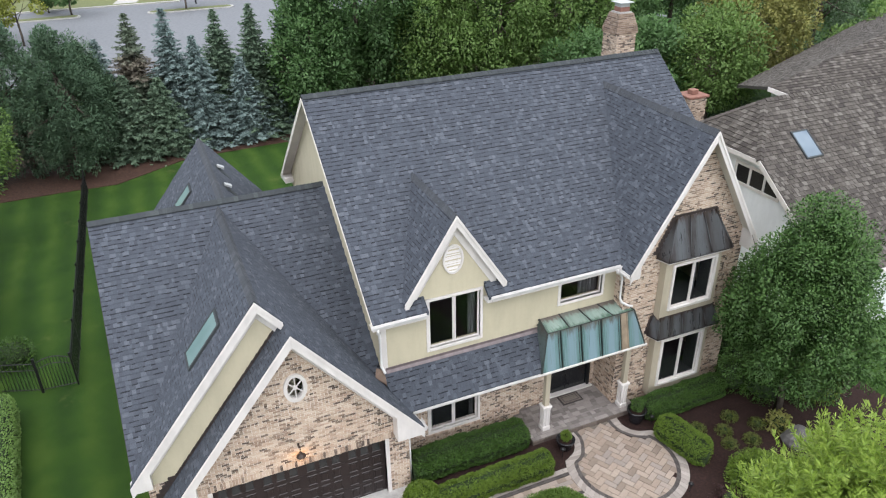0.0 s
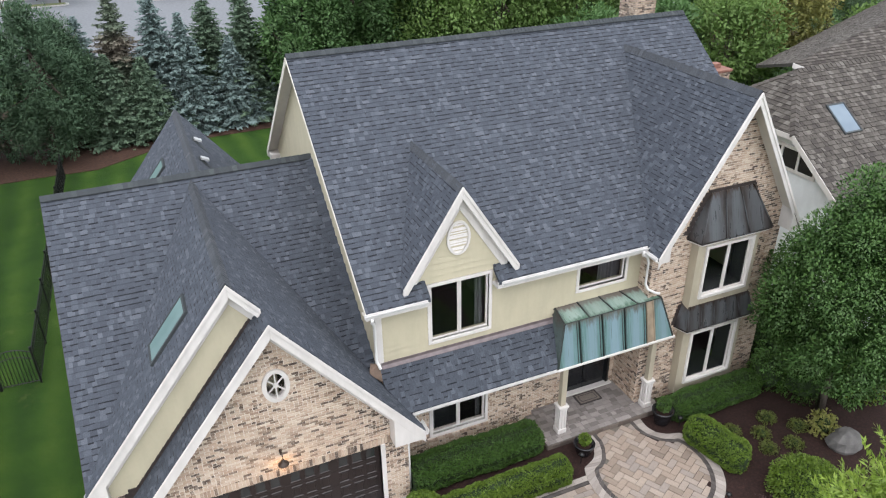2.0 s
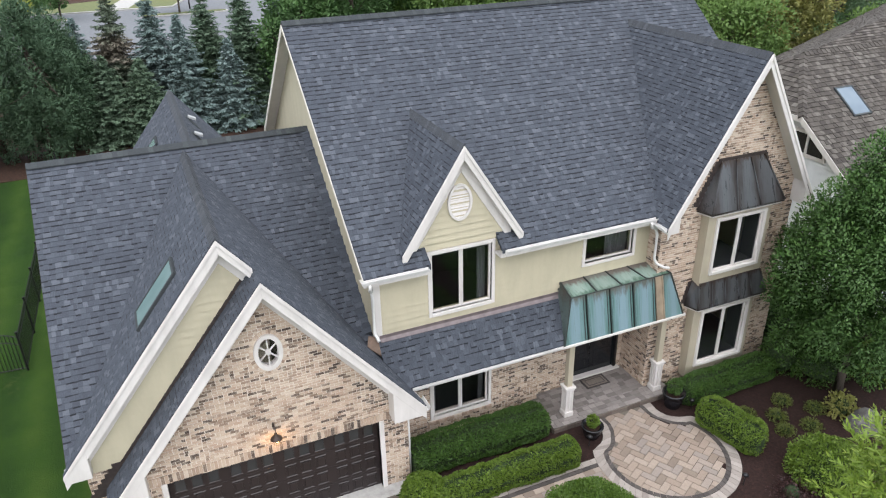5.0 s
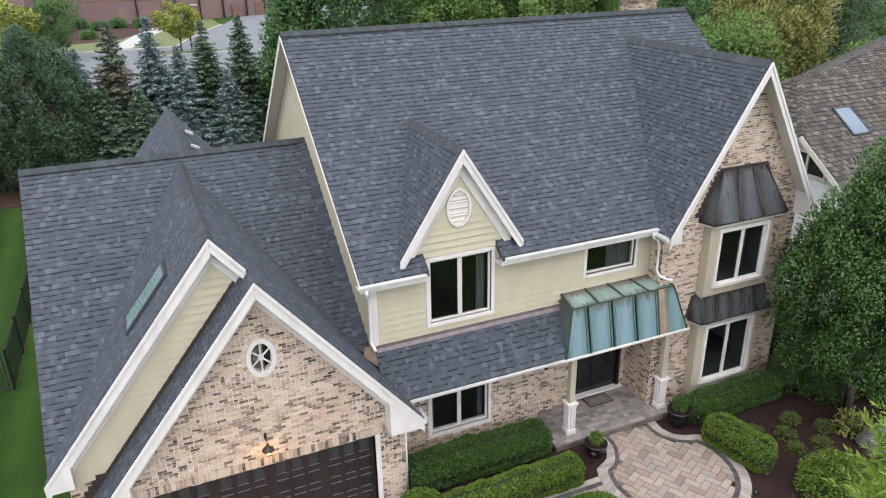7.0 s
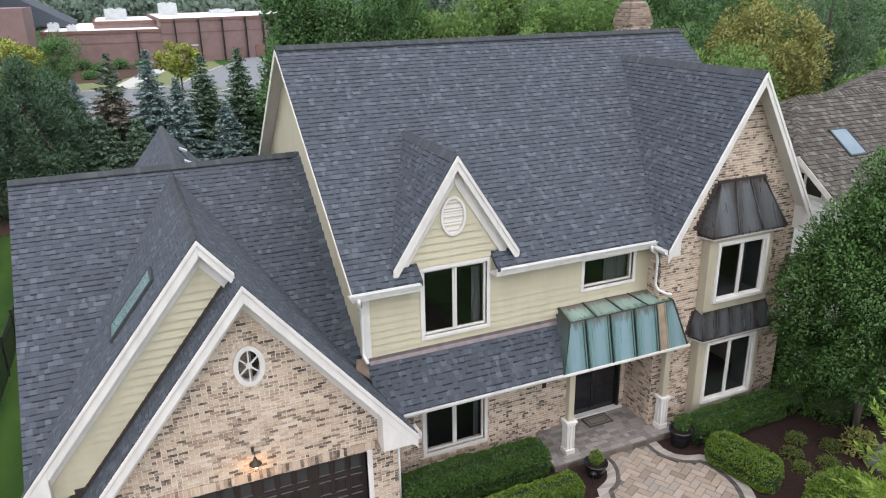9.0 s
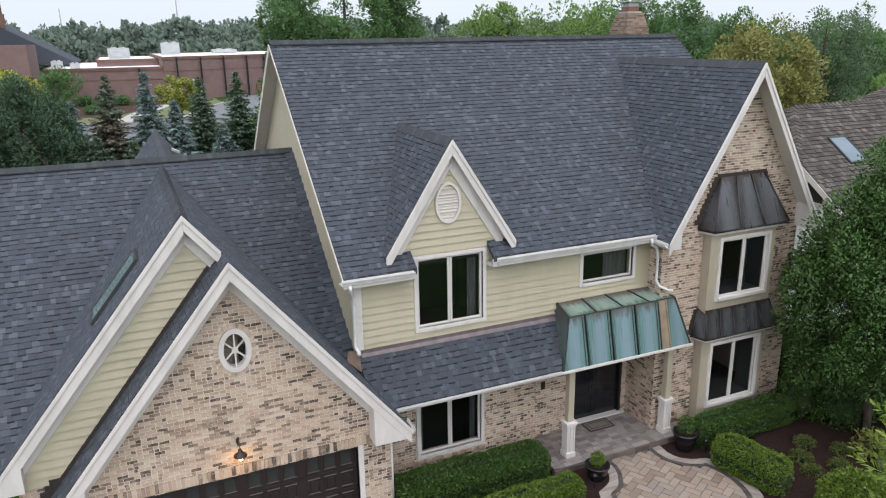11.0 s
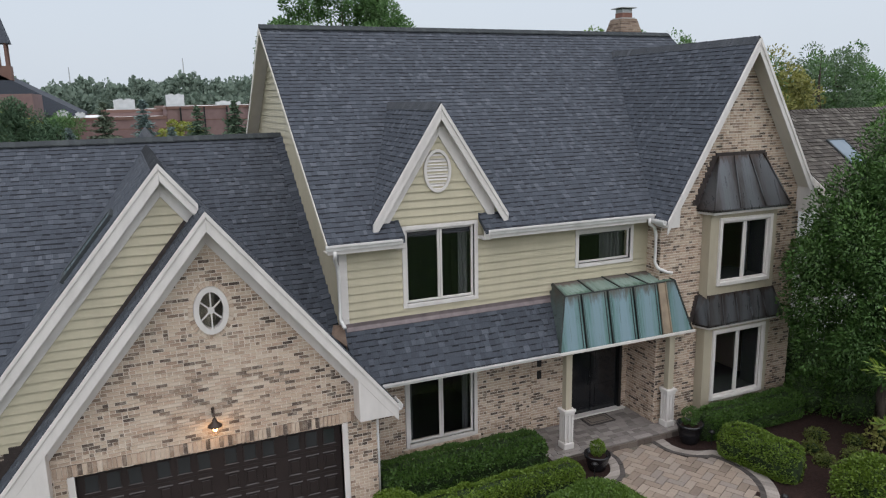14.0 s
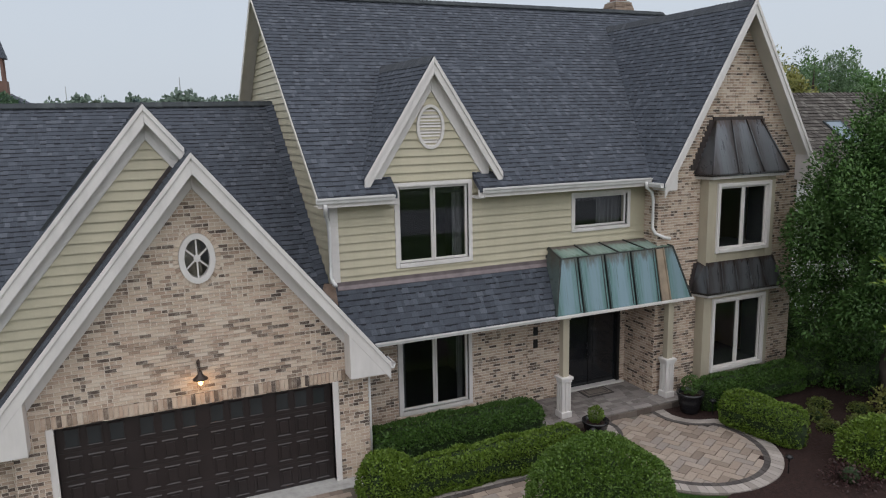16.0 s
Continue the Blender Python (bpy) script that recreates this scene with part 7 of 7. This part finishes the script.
for x, y, z, w, h in ((-8.6, 155, 6.0, 0.95, 1.4), (-5.6, 154, 6.0, 0.8, 1.0), (2.2, 172, 7.2, 2.1, 2.2), (12.7, 176, 7.7, 1.9, 2.6), (24.9, 182, 7.7, 2.7, 0.9)):
    a = Acc()
    a.box(x - w, x + w, y - w * 0.6, y + w * 0.6, z, z + h)
    a.box(x - w * 0.8, x + w * 0.8, y - w * 0.65, y - w * 0.6, z + h * 0.2, z + h * 0.8)
    part("roof_unit", a, "unit", school, bevel=0.1)
    for s in (-0.4, 0.4):
        a = Acc()
        a.lathe((x + s * w, y, z + h), [(w * 0.28, 0), (w * 0.28, 0.2), (w * 0.2, 0.22)], 12)
        part("fan_cowl", a, "unit", school)
church = thing("church", "brown brick church with a dark roof and open bell tower", "building", at=(-20, 150, 0))
a = Acc()
a.box(-40, -11.2, 134, 150, 0, 10.4)
part("wall", a, "far_brick", church)
a = Acc()
a.prism([(-52, 168, 9.0), (-6, 168, 6.2), (-6, 168, 6.8), (-20, 168, 14.8), (-34, 168, 14.8)], (0, 30, 0))
part("roof", a, "shingle", church)
a = Acc()
a.box(-21.9, -17.5, 168, 172, 13.5, 16.2)
tower = part("bell_tower", a, "far_brown", church)
for x in (-21.4, -19.6, -18.0):
    for y in (168.3, 171.5):
        a = Acc()
        a.box(x - 0.22, x + 0.22, y - 0.22, y + 0.22, 16.2, 20.5)
        part("tower_post", a, "far_brown", tower)
a = Acc()
b0 = [(-22.2, 167.7, 20.5), (-17.2, 167.7, 20.5), (-17.2, 172.3, 20.5), (-22.2, 172.3, 20.5)]
k = len(a.v)
a.v.extend(b0 + [(-19.7, 170, 30.5)])
a.f.extend([(0, 1, 4), (1, 2, 4), (2, 3, 4), (3, 0, 4), (3, 2, 1, 0)])
part("spire", a, "shingle", church)
for x, y, h in ((-20.5, 420, 27), (28.0, 340, 27), (130, 330, 31)):
    a = Acc()
    a.tube([(x, y, 0), (x, y, h)], [0.45, 0.18], 6)
    solo("mast", a, "unit", "thin far-off radio mast above the trees", "mast")
# far woods
r = np.random.default_rng(5)
cs, ds, sz = [], [], []
for y0, hi in ((222, 13), (245, 15), (280, 17), (330, 19), (400, 21.5)):
    x = -0.35 * y0
    while x < 0.95 * y0:
        x += r.uniform(4.0, 9.5) * y0 / 250
        y = y0 + r.uniform(-10, 10)
        roll = noise.noise(Vector((x * 0.022, y * 0.03, 0.0)))
        h, rad = hi * (0.9 + 0.22 * roll) * r.uniform(0.8, 1.12), r.uniform(3.6, 7.2) * (y0 / 250) ** 0.5
        n = 560
        d = unit(r.normal(0, 1, (n, 3)))
        d[:, 2] = np.abs(d[:, 2]) * 1.2 - 0.2
        d = unit(d)
        wob = np.array([noise.noise(Vector(q) * 2.4 + Vector((x, y, 0))) for q in d])
        cs.append(np.array([x, y, h * 0.5]) + d * np.array([rad, rad, h * 0.5]) * (1 + 0.34 * wob - r.uniform(0, 0.2, n))[:, None])
        ds.append(d)
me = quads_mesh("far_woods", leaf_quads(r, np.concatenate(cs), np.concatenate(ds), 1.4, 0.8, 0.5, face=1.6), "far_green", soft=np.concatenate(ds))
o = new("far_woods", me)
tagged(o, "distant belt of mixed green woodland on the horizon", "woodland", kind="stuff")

# ---- neighbouring house with a shake roof
nh = thing("neighbour_house", "white-sided neighbouring house with a weathered shake roof", "house", at=(28, 20, 0))


def nz(y):
    return 7.87 - 0.72 * abs(y - 21.2)


NX, NJ, NK = 22.5, 24.55, 18.95
a = Acc()
a.prism([(22.85, y, z) for y, z in ((14.9, 0), (27.5, 0), (27.5, nz(27.5) - 0.1), (23.4, 6.15), (19.0, 6.15), (14.9, nz(14.9) - 0.1))], (0.2, 0, 0))
nwall = part("wall", a, "white_siding", nh, "white clapboard gable wall")
lapn = Plane((22.84, 27.5, 0), (0, -1, 0), (0, 0, 1))
outn = [(0, 0), (12.6, 0), (12.6, nz(14.9) - 0.12), (8.5, 6.13), (4.1, 6.13), (0, nz(27.5) - 0.12)]
boards("clapboard", lapn, [outn], "white_siding", nwall, 0.2, 0.036)
a = Acc()
a.box(22.85, 42, 14.9, 15.1, 0, nz(15) - 0.1)
part("wall", a, "white_siding", nh)
a = Acc()
a.box(41.8, 42, 15, 27.5, 0, 3.3)
a.box(23, 42, 27.3, 27.5, 0, 3.3)
part("wall", a, "white_siding", nh)
NROOF = [
    ([(NX, 14.5), (42, 14.5), (42, 21.2), (NJ, 21.2), (NX, NK)], lambda x, y: nz(y), (1, 0)),
    ([(NX, NK), (NJ, 21.2), (NX, 23.45)], lambda x, y: 7.87 - 0.79 * (NJ - x), (0, -1)),
    ([(NX, 23.45), (NJ, 21.2), (42, 21.2), (42, 27.9), (NX, 27.9)], lambda x, y: nz(y), (-1, 0)),
    ([(31.5, 27.4), (32.2, 26.2), (42, 22.5), (52, 22.5), (52, 27.4)], lambda x, y: 5.93 + 0.26 * (x - 31.5) + 0.42 * (y - 27.4), (1, -0.35)),
    ([(31.5, 27.4), (52, 27.4), (52, 38), (36, 34)], lambda x, y: 5.93 + 0.26 * (x - 31.5) - 0.5 * (y - 27.4), (-1, 0)),
]
neighbour_roofs = []
for o2, fz, across in NROOF:
    a = Acc()
    P3 = [Vector((x, y, fz(x, y))) for x, y in o2]
    a.prism([p - Vector((0, 0, 0.01)) for p in P3], (0, 0, -0.14))
    rp = part("roof", a, "shake", nh, "weathered grey-brown wood shake roof slope")
    neighbour_roofs.append((rp, P3, fz, across))
a = Acc()
for y0, z0, y1, z1 in ((14.5, nz(14.5), NK, nz(NK)), (23.45, nz(23.45), 27.9, nz(27.9))):
    a.prism([(NX - 0.03, y0, z0 - 0.01), (NX - 0.03, y1, z1 - 0.01), (NX - 0.03, y1, z1 - 0.25), (NX - 0.03, y0, z0 - 0.25)], (0.05, 0, 0))
a.prism([(NX - 0.03, NK, nz(NK) - 0.01), (NX - 0.03, 23.45, nz(NK) - 0.01), (NX - 0.03, 23.45, nz(NK) - 0.2), (NX - 0.03, NK, nz(NK) - 0.2)], (0.05, 0, 0))
part("rake_board", a, "white", nh)
a = Acc()
a.box(NX + 0.02, 42, 14.38, 14.5, nz(14.5) - 0.2, nz(14.5) - 0.02)
part("gutter", a, "gutter", nh)
a = Acc()
a.prism([(31.42, 27.4, 5.72), (32.15, 26.15, 5.39), (32.15, 26.15, 5.62), (31.42, 27.4, 5.95)], (0.05, 0.03, 0))
part("eave_board", a, "white", nh)
a = Acc()
a.box(38, 50, 28.5, 33, 0, 3.6)
part("wall", a, "white_siding", nh)
def shake_caps(p, q, drop, parent):
    """Folded shakes laid one over the next along a hip or ridge."""
    p, q = Vector(p), Vector(q)
    d = (q - p).normalized()
    side = d.cross(Vector((0, 0, 1))).normalized()
    step, w = 0.22, 0.15
    me = None
    for i in range(int((q - p).length / step)):
        if me is None:
            a = Acc()
            f = d * step * 1.25
            up, dn = Vector((0, 0, 0.075)), Vector((0, 0, -w * drop))
            a.prism([-side * w + dn + up, up, side * w + dn + up, side * w + dn, Vector((0, 0, 0.02)), -side * w + dn], f - Vector((0, 0, 0.035)))
            me = a.mesh("cap_shake")
            me.materials.append(M["shake"])
        o = new("cap_shake", me)
        o.location = p + d * (i * step)
        o.parent = parent


hip_roof = neighbour_roofs[0][0]
shake_caps((NX, NK, nz(NK)), (NJ, 21.2, 7.87), 0.55, hip_roof)
shake_caps((NX, 23.45, nz(23.45)), (NJ, 21.2, 7.87), 0.55, hip_roof)
shake_caps((NJ, 21.2, 7.87), (42, 21.2, 7.87), 0.72, hip_roof)
nw = part("window", Acc(), "white", nh, "row of three dark panes in a white frame")
for i in range(3):
    y1 = 20.32 - i * 0.80
    y0 = y1 - 0.70
    # the last pane's top corner is cut off along the rake
    cut = [(y, min(5.62, nz(y) - 0.34)) for y in (y0, y0 + 0.3, y1)]
    a = Acc()
    a.prism([(22.80, y0, 4.90), (22.80, y1, 4.90)] + [(22.80, y, z) for y, z in reversed(cut)], (0.03, 0, 0))
    part("pane", a, "black_gloss", nw)
    a = Acc()
    a.box(22.76, 22.85, y0 - 0.10, y0, 4.78, cut[0][1] + 0.12)
    a.box(22.76, 22.85, y0, y1, 4.78, 4.90)
    if i == 0:
        a.box(22.76, 22.85, y1, y1 + 0.10, 4.78, 5.74)
    for (ya, za), (yb, zb) in zip(cut, cut[1:]):
        a.prism([(22.76, ya, za), (22.76, yb, zb), (22.76, yb, zb + 0.12), (22.76, ya, za + 0.12)], (0.09, 0, 0))
    part("window_frame", a, "white", nw)
pln = Plane((0, 0, nz(0)), (1, 0, 0), (0, 1, 0.72))
uv = pln.to((25.17, 19.2, nz(19.2)))
skylight(pln, uv[0] - 0.46, uv[1] - 0.68, 0.92, 1.36, nh, "skylight with pale blue glass in the shake roof", "skyblue", "pale blue skylight glass")
nc = thing("chimney", "small brick chimney with a red clay cap", "chimney", at=(24.95, 26.0, 0))
a = Acc()
a.box(24.45, 25.45, 25.5, 26.4, 0, 6.7)
part("shaft", a, "old_mortar", nc)
a = Acc()
brick_rows(front(25.495), [[(24.45, 4.5), (25.45, 4.5), (25.45, 6.7), (24.45, 6.7)]], a, seed=41)
brick_rows(Plane((24.445, 26.4, 0), (0, -1, 0), (0, 0, 1)), [[(0, 4.5), (0.9, 4.5), (0.9, 6.7), (0, 6.7)]], a, seed=42)
part("brickwork", a, "brick", nc, kind="stuff")
a = Acc()
a.box(24.36, 25.54, 25.41, 26.49, 6.7, 6.82)
part("crown", a, "red_cap", nc, bevel=0.03)
a = Acc()
a.box(24.75, 25.15, 25.78, 26.12, 6.82, 7.04)
part("flue", a, "red_cap", nc, bevel=0.03)

# ---------------------------------------------------------------- pieces: shingles, bricks, pavers
for nm, (roof, pl, P3, idx) in roof_parts.items():
    acc = Acc()
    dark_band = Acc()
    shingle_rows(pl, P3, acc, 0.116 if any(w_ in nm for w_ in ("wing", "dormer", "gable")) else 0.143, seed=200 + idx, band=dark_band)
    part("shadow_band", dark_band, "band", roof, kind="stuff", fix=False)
    if nm == "porch":
        # every tab of the low porch roof is a piece of its own
        start = 0
        tabs = []
        for f in acc.f:
            if min(f) >= start:
                tabs.append([])
                start = max(f) + 1  # the top face comes first and holds the last index
            tabs[-1].append(f)
        for fs in tabs:
            lo_ = min(min(f) for f in fs)
            hi_ = max(max(f) for f in fs)
            t = Acc()
            t.v = acc.v[lo_:hi_ + 1]
            t.f = [tuple(i - lo_ for i in f) for f in fs]
            part("shingle", t, "shingle", roof, fix=False)
        continue
    part("shingles", acc, "shingle", roof, kind="stuff", fix=False)
for k, (rp, P3, fz, across) in enumerate(neighbour_roofs):
    u = Vector((*across, 0))
    up = Vector((-u.y, u.x, 0))
    m = sum(P3, Vector()) / len(P3)
    dz = (fz(m.x + up.x * 0.01, m.y + up.y * 0.01) - fz(m.x, m.y)) / 0.01
    u3 = Vector((u.x, u.y, (fz(m.x + u.x * 0.01, m.y + u.y * 0.01) - fz(m.x, m.y)) / 0.01))
    pl = Plane(m, u3, up + Vector((0, 0, dz)))
    acc = Acc()
    shingle_rows(pl, [P3], acc, exposure=0.2, wmin=0.10, wmax=0.26, thick=0.03, seed=300 + k, gap=0.012)
    part("shake_shingle", acc, "shake", rp, kind="stuff", fix=False)

BW, BH, JT = 0.203, 0.068, 0.011
BRICKED = [
    (w_gf, p_gf, [r_ for r_ in reg_gf], True), (w_gr, p_gr, [[(0.0, 0), (1.3, 0), (1.3, 2.75), (0.0, 2.65)]], False), (w_gb, p_gs, reg_gb, False), (w_gl, p_gl, [[(-6, 0), (0, 0), (0, 2.9), (-6, 2.9)]], False),
    (w_ff, p_ff, reg_ff, False), (w_fn, p_fn, reg_fn, False), (w_fd, p_fd, reg_fd, False), (w_wf, p_wf, reg_wf, False), (w_wl, p_wl, [[(-1.25, 0), (0.0, 0), (0.0, 5.5), (-1.25, 5.5)]], False), (w_wr, p_wr, [[(0.0, 0), (0.9, 0), (0.9, 5.5), (0.0, 5.5)]], False),
]
# whole bricks of one stretch of the garage wall are objects of their own
one = Acc()
one.prism([(0.001, 0, 0.001), (BW - JT, 0, 0), (BW - JT - 0.001, 0, BH - JT), (0, 0, BH - JT - 0.001)], (0, -0.012, 0), bottom=False)
brick_mesh = one.mesh("brick")
brick_mesh.materials.append(M["brick"])
NEAR = (1.0, 4.4, 2.42, 3.72)
made = 0
for kz in range(math.ceil(NEAR[2] / BH), math.floor(NEAR[3] / BH)):
    off = 0.5 * BW * (kz % 2)
    for jx in range(math.ceil((NEAR[0] - off) / BW), math.floor((NEAR[1] - off) / BW)):
        o = new("brick", brick_mesh)
        o.location = (jx * BW + off, 14.5 + rng.uniform(-0.003, 0.003), kz * BH)
        o.parent = w_gf
        o.matrix_parent_inverse = Matrix.Translation(world_at(w_gf)).inverted()
        made += 1
for k, (w, pl, regs, near) in enumerate(BRICKED):
    acc = Acc()
    taken = None
    if near:
        regs2 = []
        for r_ in regs:
            r_ = ccw(r_)
            beside = clip(clip(r_, 0, 1, 2.355), 0, -1, -2.145)
            regs2 += [clip(r_, 0, 1, 2.145), clip(beside, 1, 0, -0.45), clip(beside, -1, 0, -5.25)]
        above = clip(ccw(out_gf), 0, -1, -2.36)
        regs2.append(above)
        regs = [q for q in regs2 if len(q) >= 3]
        by_oval = lambda j, kz: (((j + 0.5 * (kz % 2) + 0.46) * BW - 2.49) / 0.38) ** 2 + (((kz + 0.42) * BH - 4.88) / 0.53) ** 2 < 1
        taken = lambda j, kz: by_oval(j, kz) or math.ceil(NEAR[2] / BH) <= kz < math.floor(NEAR[3] / BH) and math.ceil((NEAR[0] - 0.5 * BW * (kz % 2)) / BW) <= j < math.floor((NEAR[1] - 0.5 * BW * (kz % 2)) / BW)
    brick_rows(pl, regs, acc, seed=400 + k, skip=taken)
    part("brickwork", acc, "brick", w, kind="stuff", fix=False)

# porch pavers, and the stone face of its step
for i, (x0, x1, y0, y1) in enumerate([(9.85, 13.95, 14.40, 14.92), (9.85, 13.3, 14.92, 16.18)]):
    y = y0
    while y < y1 - 0.01:
        yy = min(y + 0.155, y1)
        x = x0 - rng.uniform(0, 0.2)
        while x < x1:
            w = rng.choice((0.155, 0.21, 0.30))
            xa, xb = max(x, x0), min(x + w, x1)
            x += w
            if xb - xa < 0.03:
                continue
            a = Acc()
            a.box(xa, xb - 0.008, y, yy - 0.008, 0.165, 0.2 + rng.uniform(-0.002, 0.002))
            part("paver", a, "stone", porch)
        y = yy
x = 9.85
while x < 13.95:
    w = rng.uniform(0.18, 0.32)
    a = Acc()
    a.box(x, min(x + w, 13.95) - 0.008, 14.37, 14.41, 0.01, 0.155)
    part("step_stone", a, "step_stone", porch)
    x += w
y = 14.41
while y < 15.75:
    a = Acc()
    a.box(9.82, 9.86, y, y + 0.27, 0.01, 0.155)
    part("step_stone", a, "step_stone", porch)
    y += 0.28

# patio: edge course, charcoal course, herringbone field
ribbon(patio_outline(0.0), patio_outline(0.26), 0.012, 0.040, "edge_paver", "paver_edge", patio, 62)
ribbon(patio_outline(0.27), patio_outline(0.39), 0.012, 0.039, "dark_paver", "paver_dark", patio, 62)
field = [(x, y) for x, y in patio_outline(0.31)]


def in_poly(x, y, poly):
    c = False
    for (xa, ya), (xb, yb) in zip(poly, poly[1:] + poly[:1]):
        if (ya > y) != (yb > y) and x < (xb - xa) * (y - ya) / (yb - ya) + xa:
            c = not c
    return c


def field_cut(poly4, star, parent, mat="paver", name="paver"):
    """Keeps a paver whose middle lies in the field; its ends pass under the border course."""
    cx, cy = sum(p[0] for p in poly4) / 4, sum(p[1] for p in poly4) / 4
    if not in_poly(cx, cy, star):
        return
    a = Acc()
    a.prism([(x, y, 0.012) for x, y in ccw(poly4)], (0, 0, 0.03 + rng.uniform(-0.002, 0.002)))
    part(name, a, mat, parent)


def herring(star, parent, s, ang, centre, reach):
    """Two-to-one pavers in herringbone, turned by ang."""
    ca, sa = math.cos(ang), math.sin(ang)
    g = 0.007
    n = int(reach / s) + 2
    for i in range(-n, n):
        for j in range(-n, n):
            m = (i - j) % 4
            if m == 0:
                w, h = 2, 1
            elif m == 2:
                w, h = 1, 2
            else:
                continue
            x0, y0 = i * s, j * s
            if m == 2:
                y0 -= s
            q = [(x0 + g, y0 + g), (x0 + w * s - g, y0 + g), (x0 + w * s - g, y0 + h * s - g), (x0 + g, y0 + h * s - g)]
            field_cut([(centre[0] + x * ca - y * sa, centre[1] + x * sa + y * ca) for x, y in q], star, parent)


herring(field, patio, 0.195, radians(28), PATIO_C, 2.6)
# walkway: borders and rows
for y0, y1, mt_, nm, st in ((11.75, 11.98, "paver_edge", "edge_paver", 0.28), (11.99, 12.1, "paver_dark", "dark_paver", 0.22), (12.80, 12.91, "paver_dark", "dark_paver", 0.22), (12.92, 13.1, "paver_edge", "edge_paver", 0.28)):
    x = 5.4
    while x < 10.5:
        a = Acc()
        a.box(x, min(x + st, 10.5) - 0.008, y0, y1 - 0.006, 0.008, 0.037 + rng.uniform(-0.002, 0.002))
        part(nm, a, mt_, walkway)
        x += st
y = 12.11
row = 0
while y < 12.79:
    x = 5.4 - (row % 2) * 0.15
    while x < 10.5:
        a = Acc()
        a.box(max(x, 5.4), min(x + 0.3, 10.5) - 0.008, y, y + 0.162, 0.008, 0.037 + rng.uniform(-0.002, 0.002))
        part("paver", a, "paver", walkway)
        x += 0.3
    y += 0.17
    row += 1
# driveway pavers nearest the garage
drv = next(o for o in scene.objects if o.name.startswith("driveway"))
y = 14.08
for row in range(14):
    x = -0.9 - (row % 2) * 0.13
    while x < 5.38:
        xa, xb = max(x, -0.9), min(x + 0.26, 5.38)
        if xb - xa > 0.03 and not (xb > 5.0 and y > 13.7):
            a = Acc()
            a.box(xa, xb - 0.007, y - 0.155, y - 0.008, 0.015, 0.042 + rng.uniform(-0.002, 0.002))
            part("paver", a, "paver", drv)
        x += 0.26
    y -= 0.16
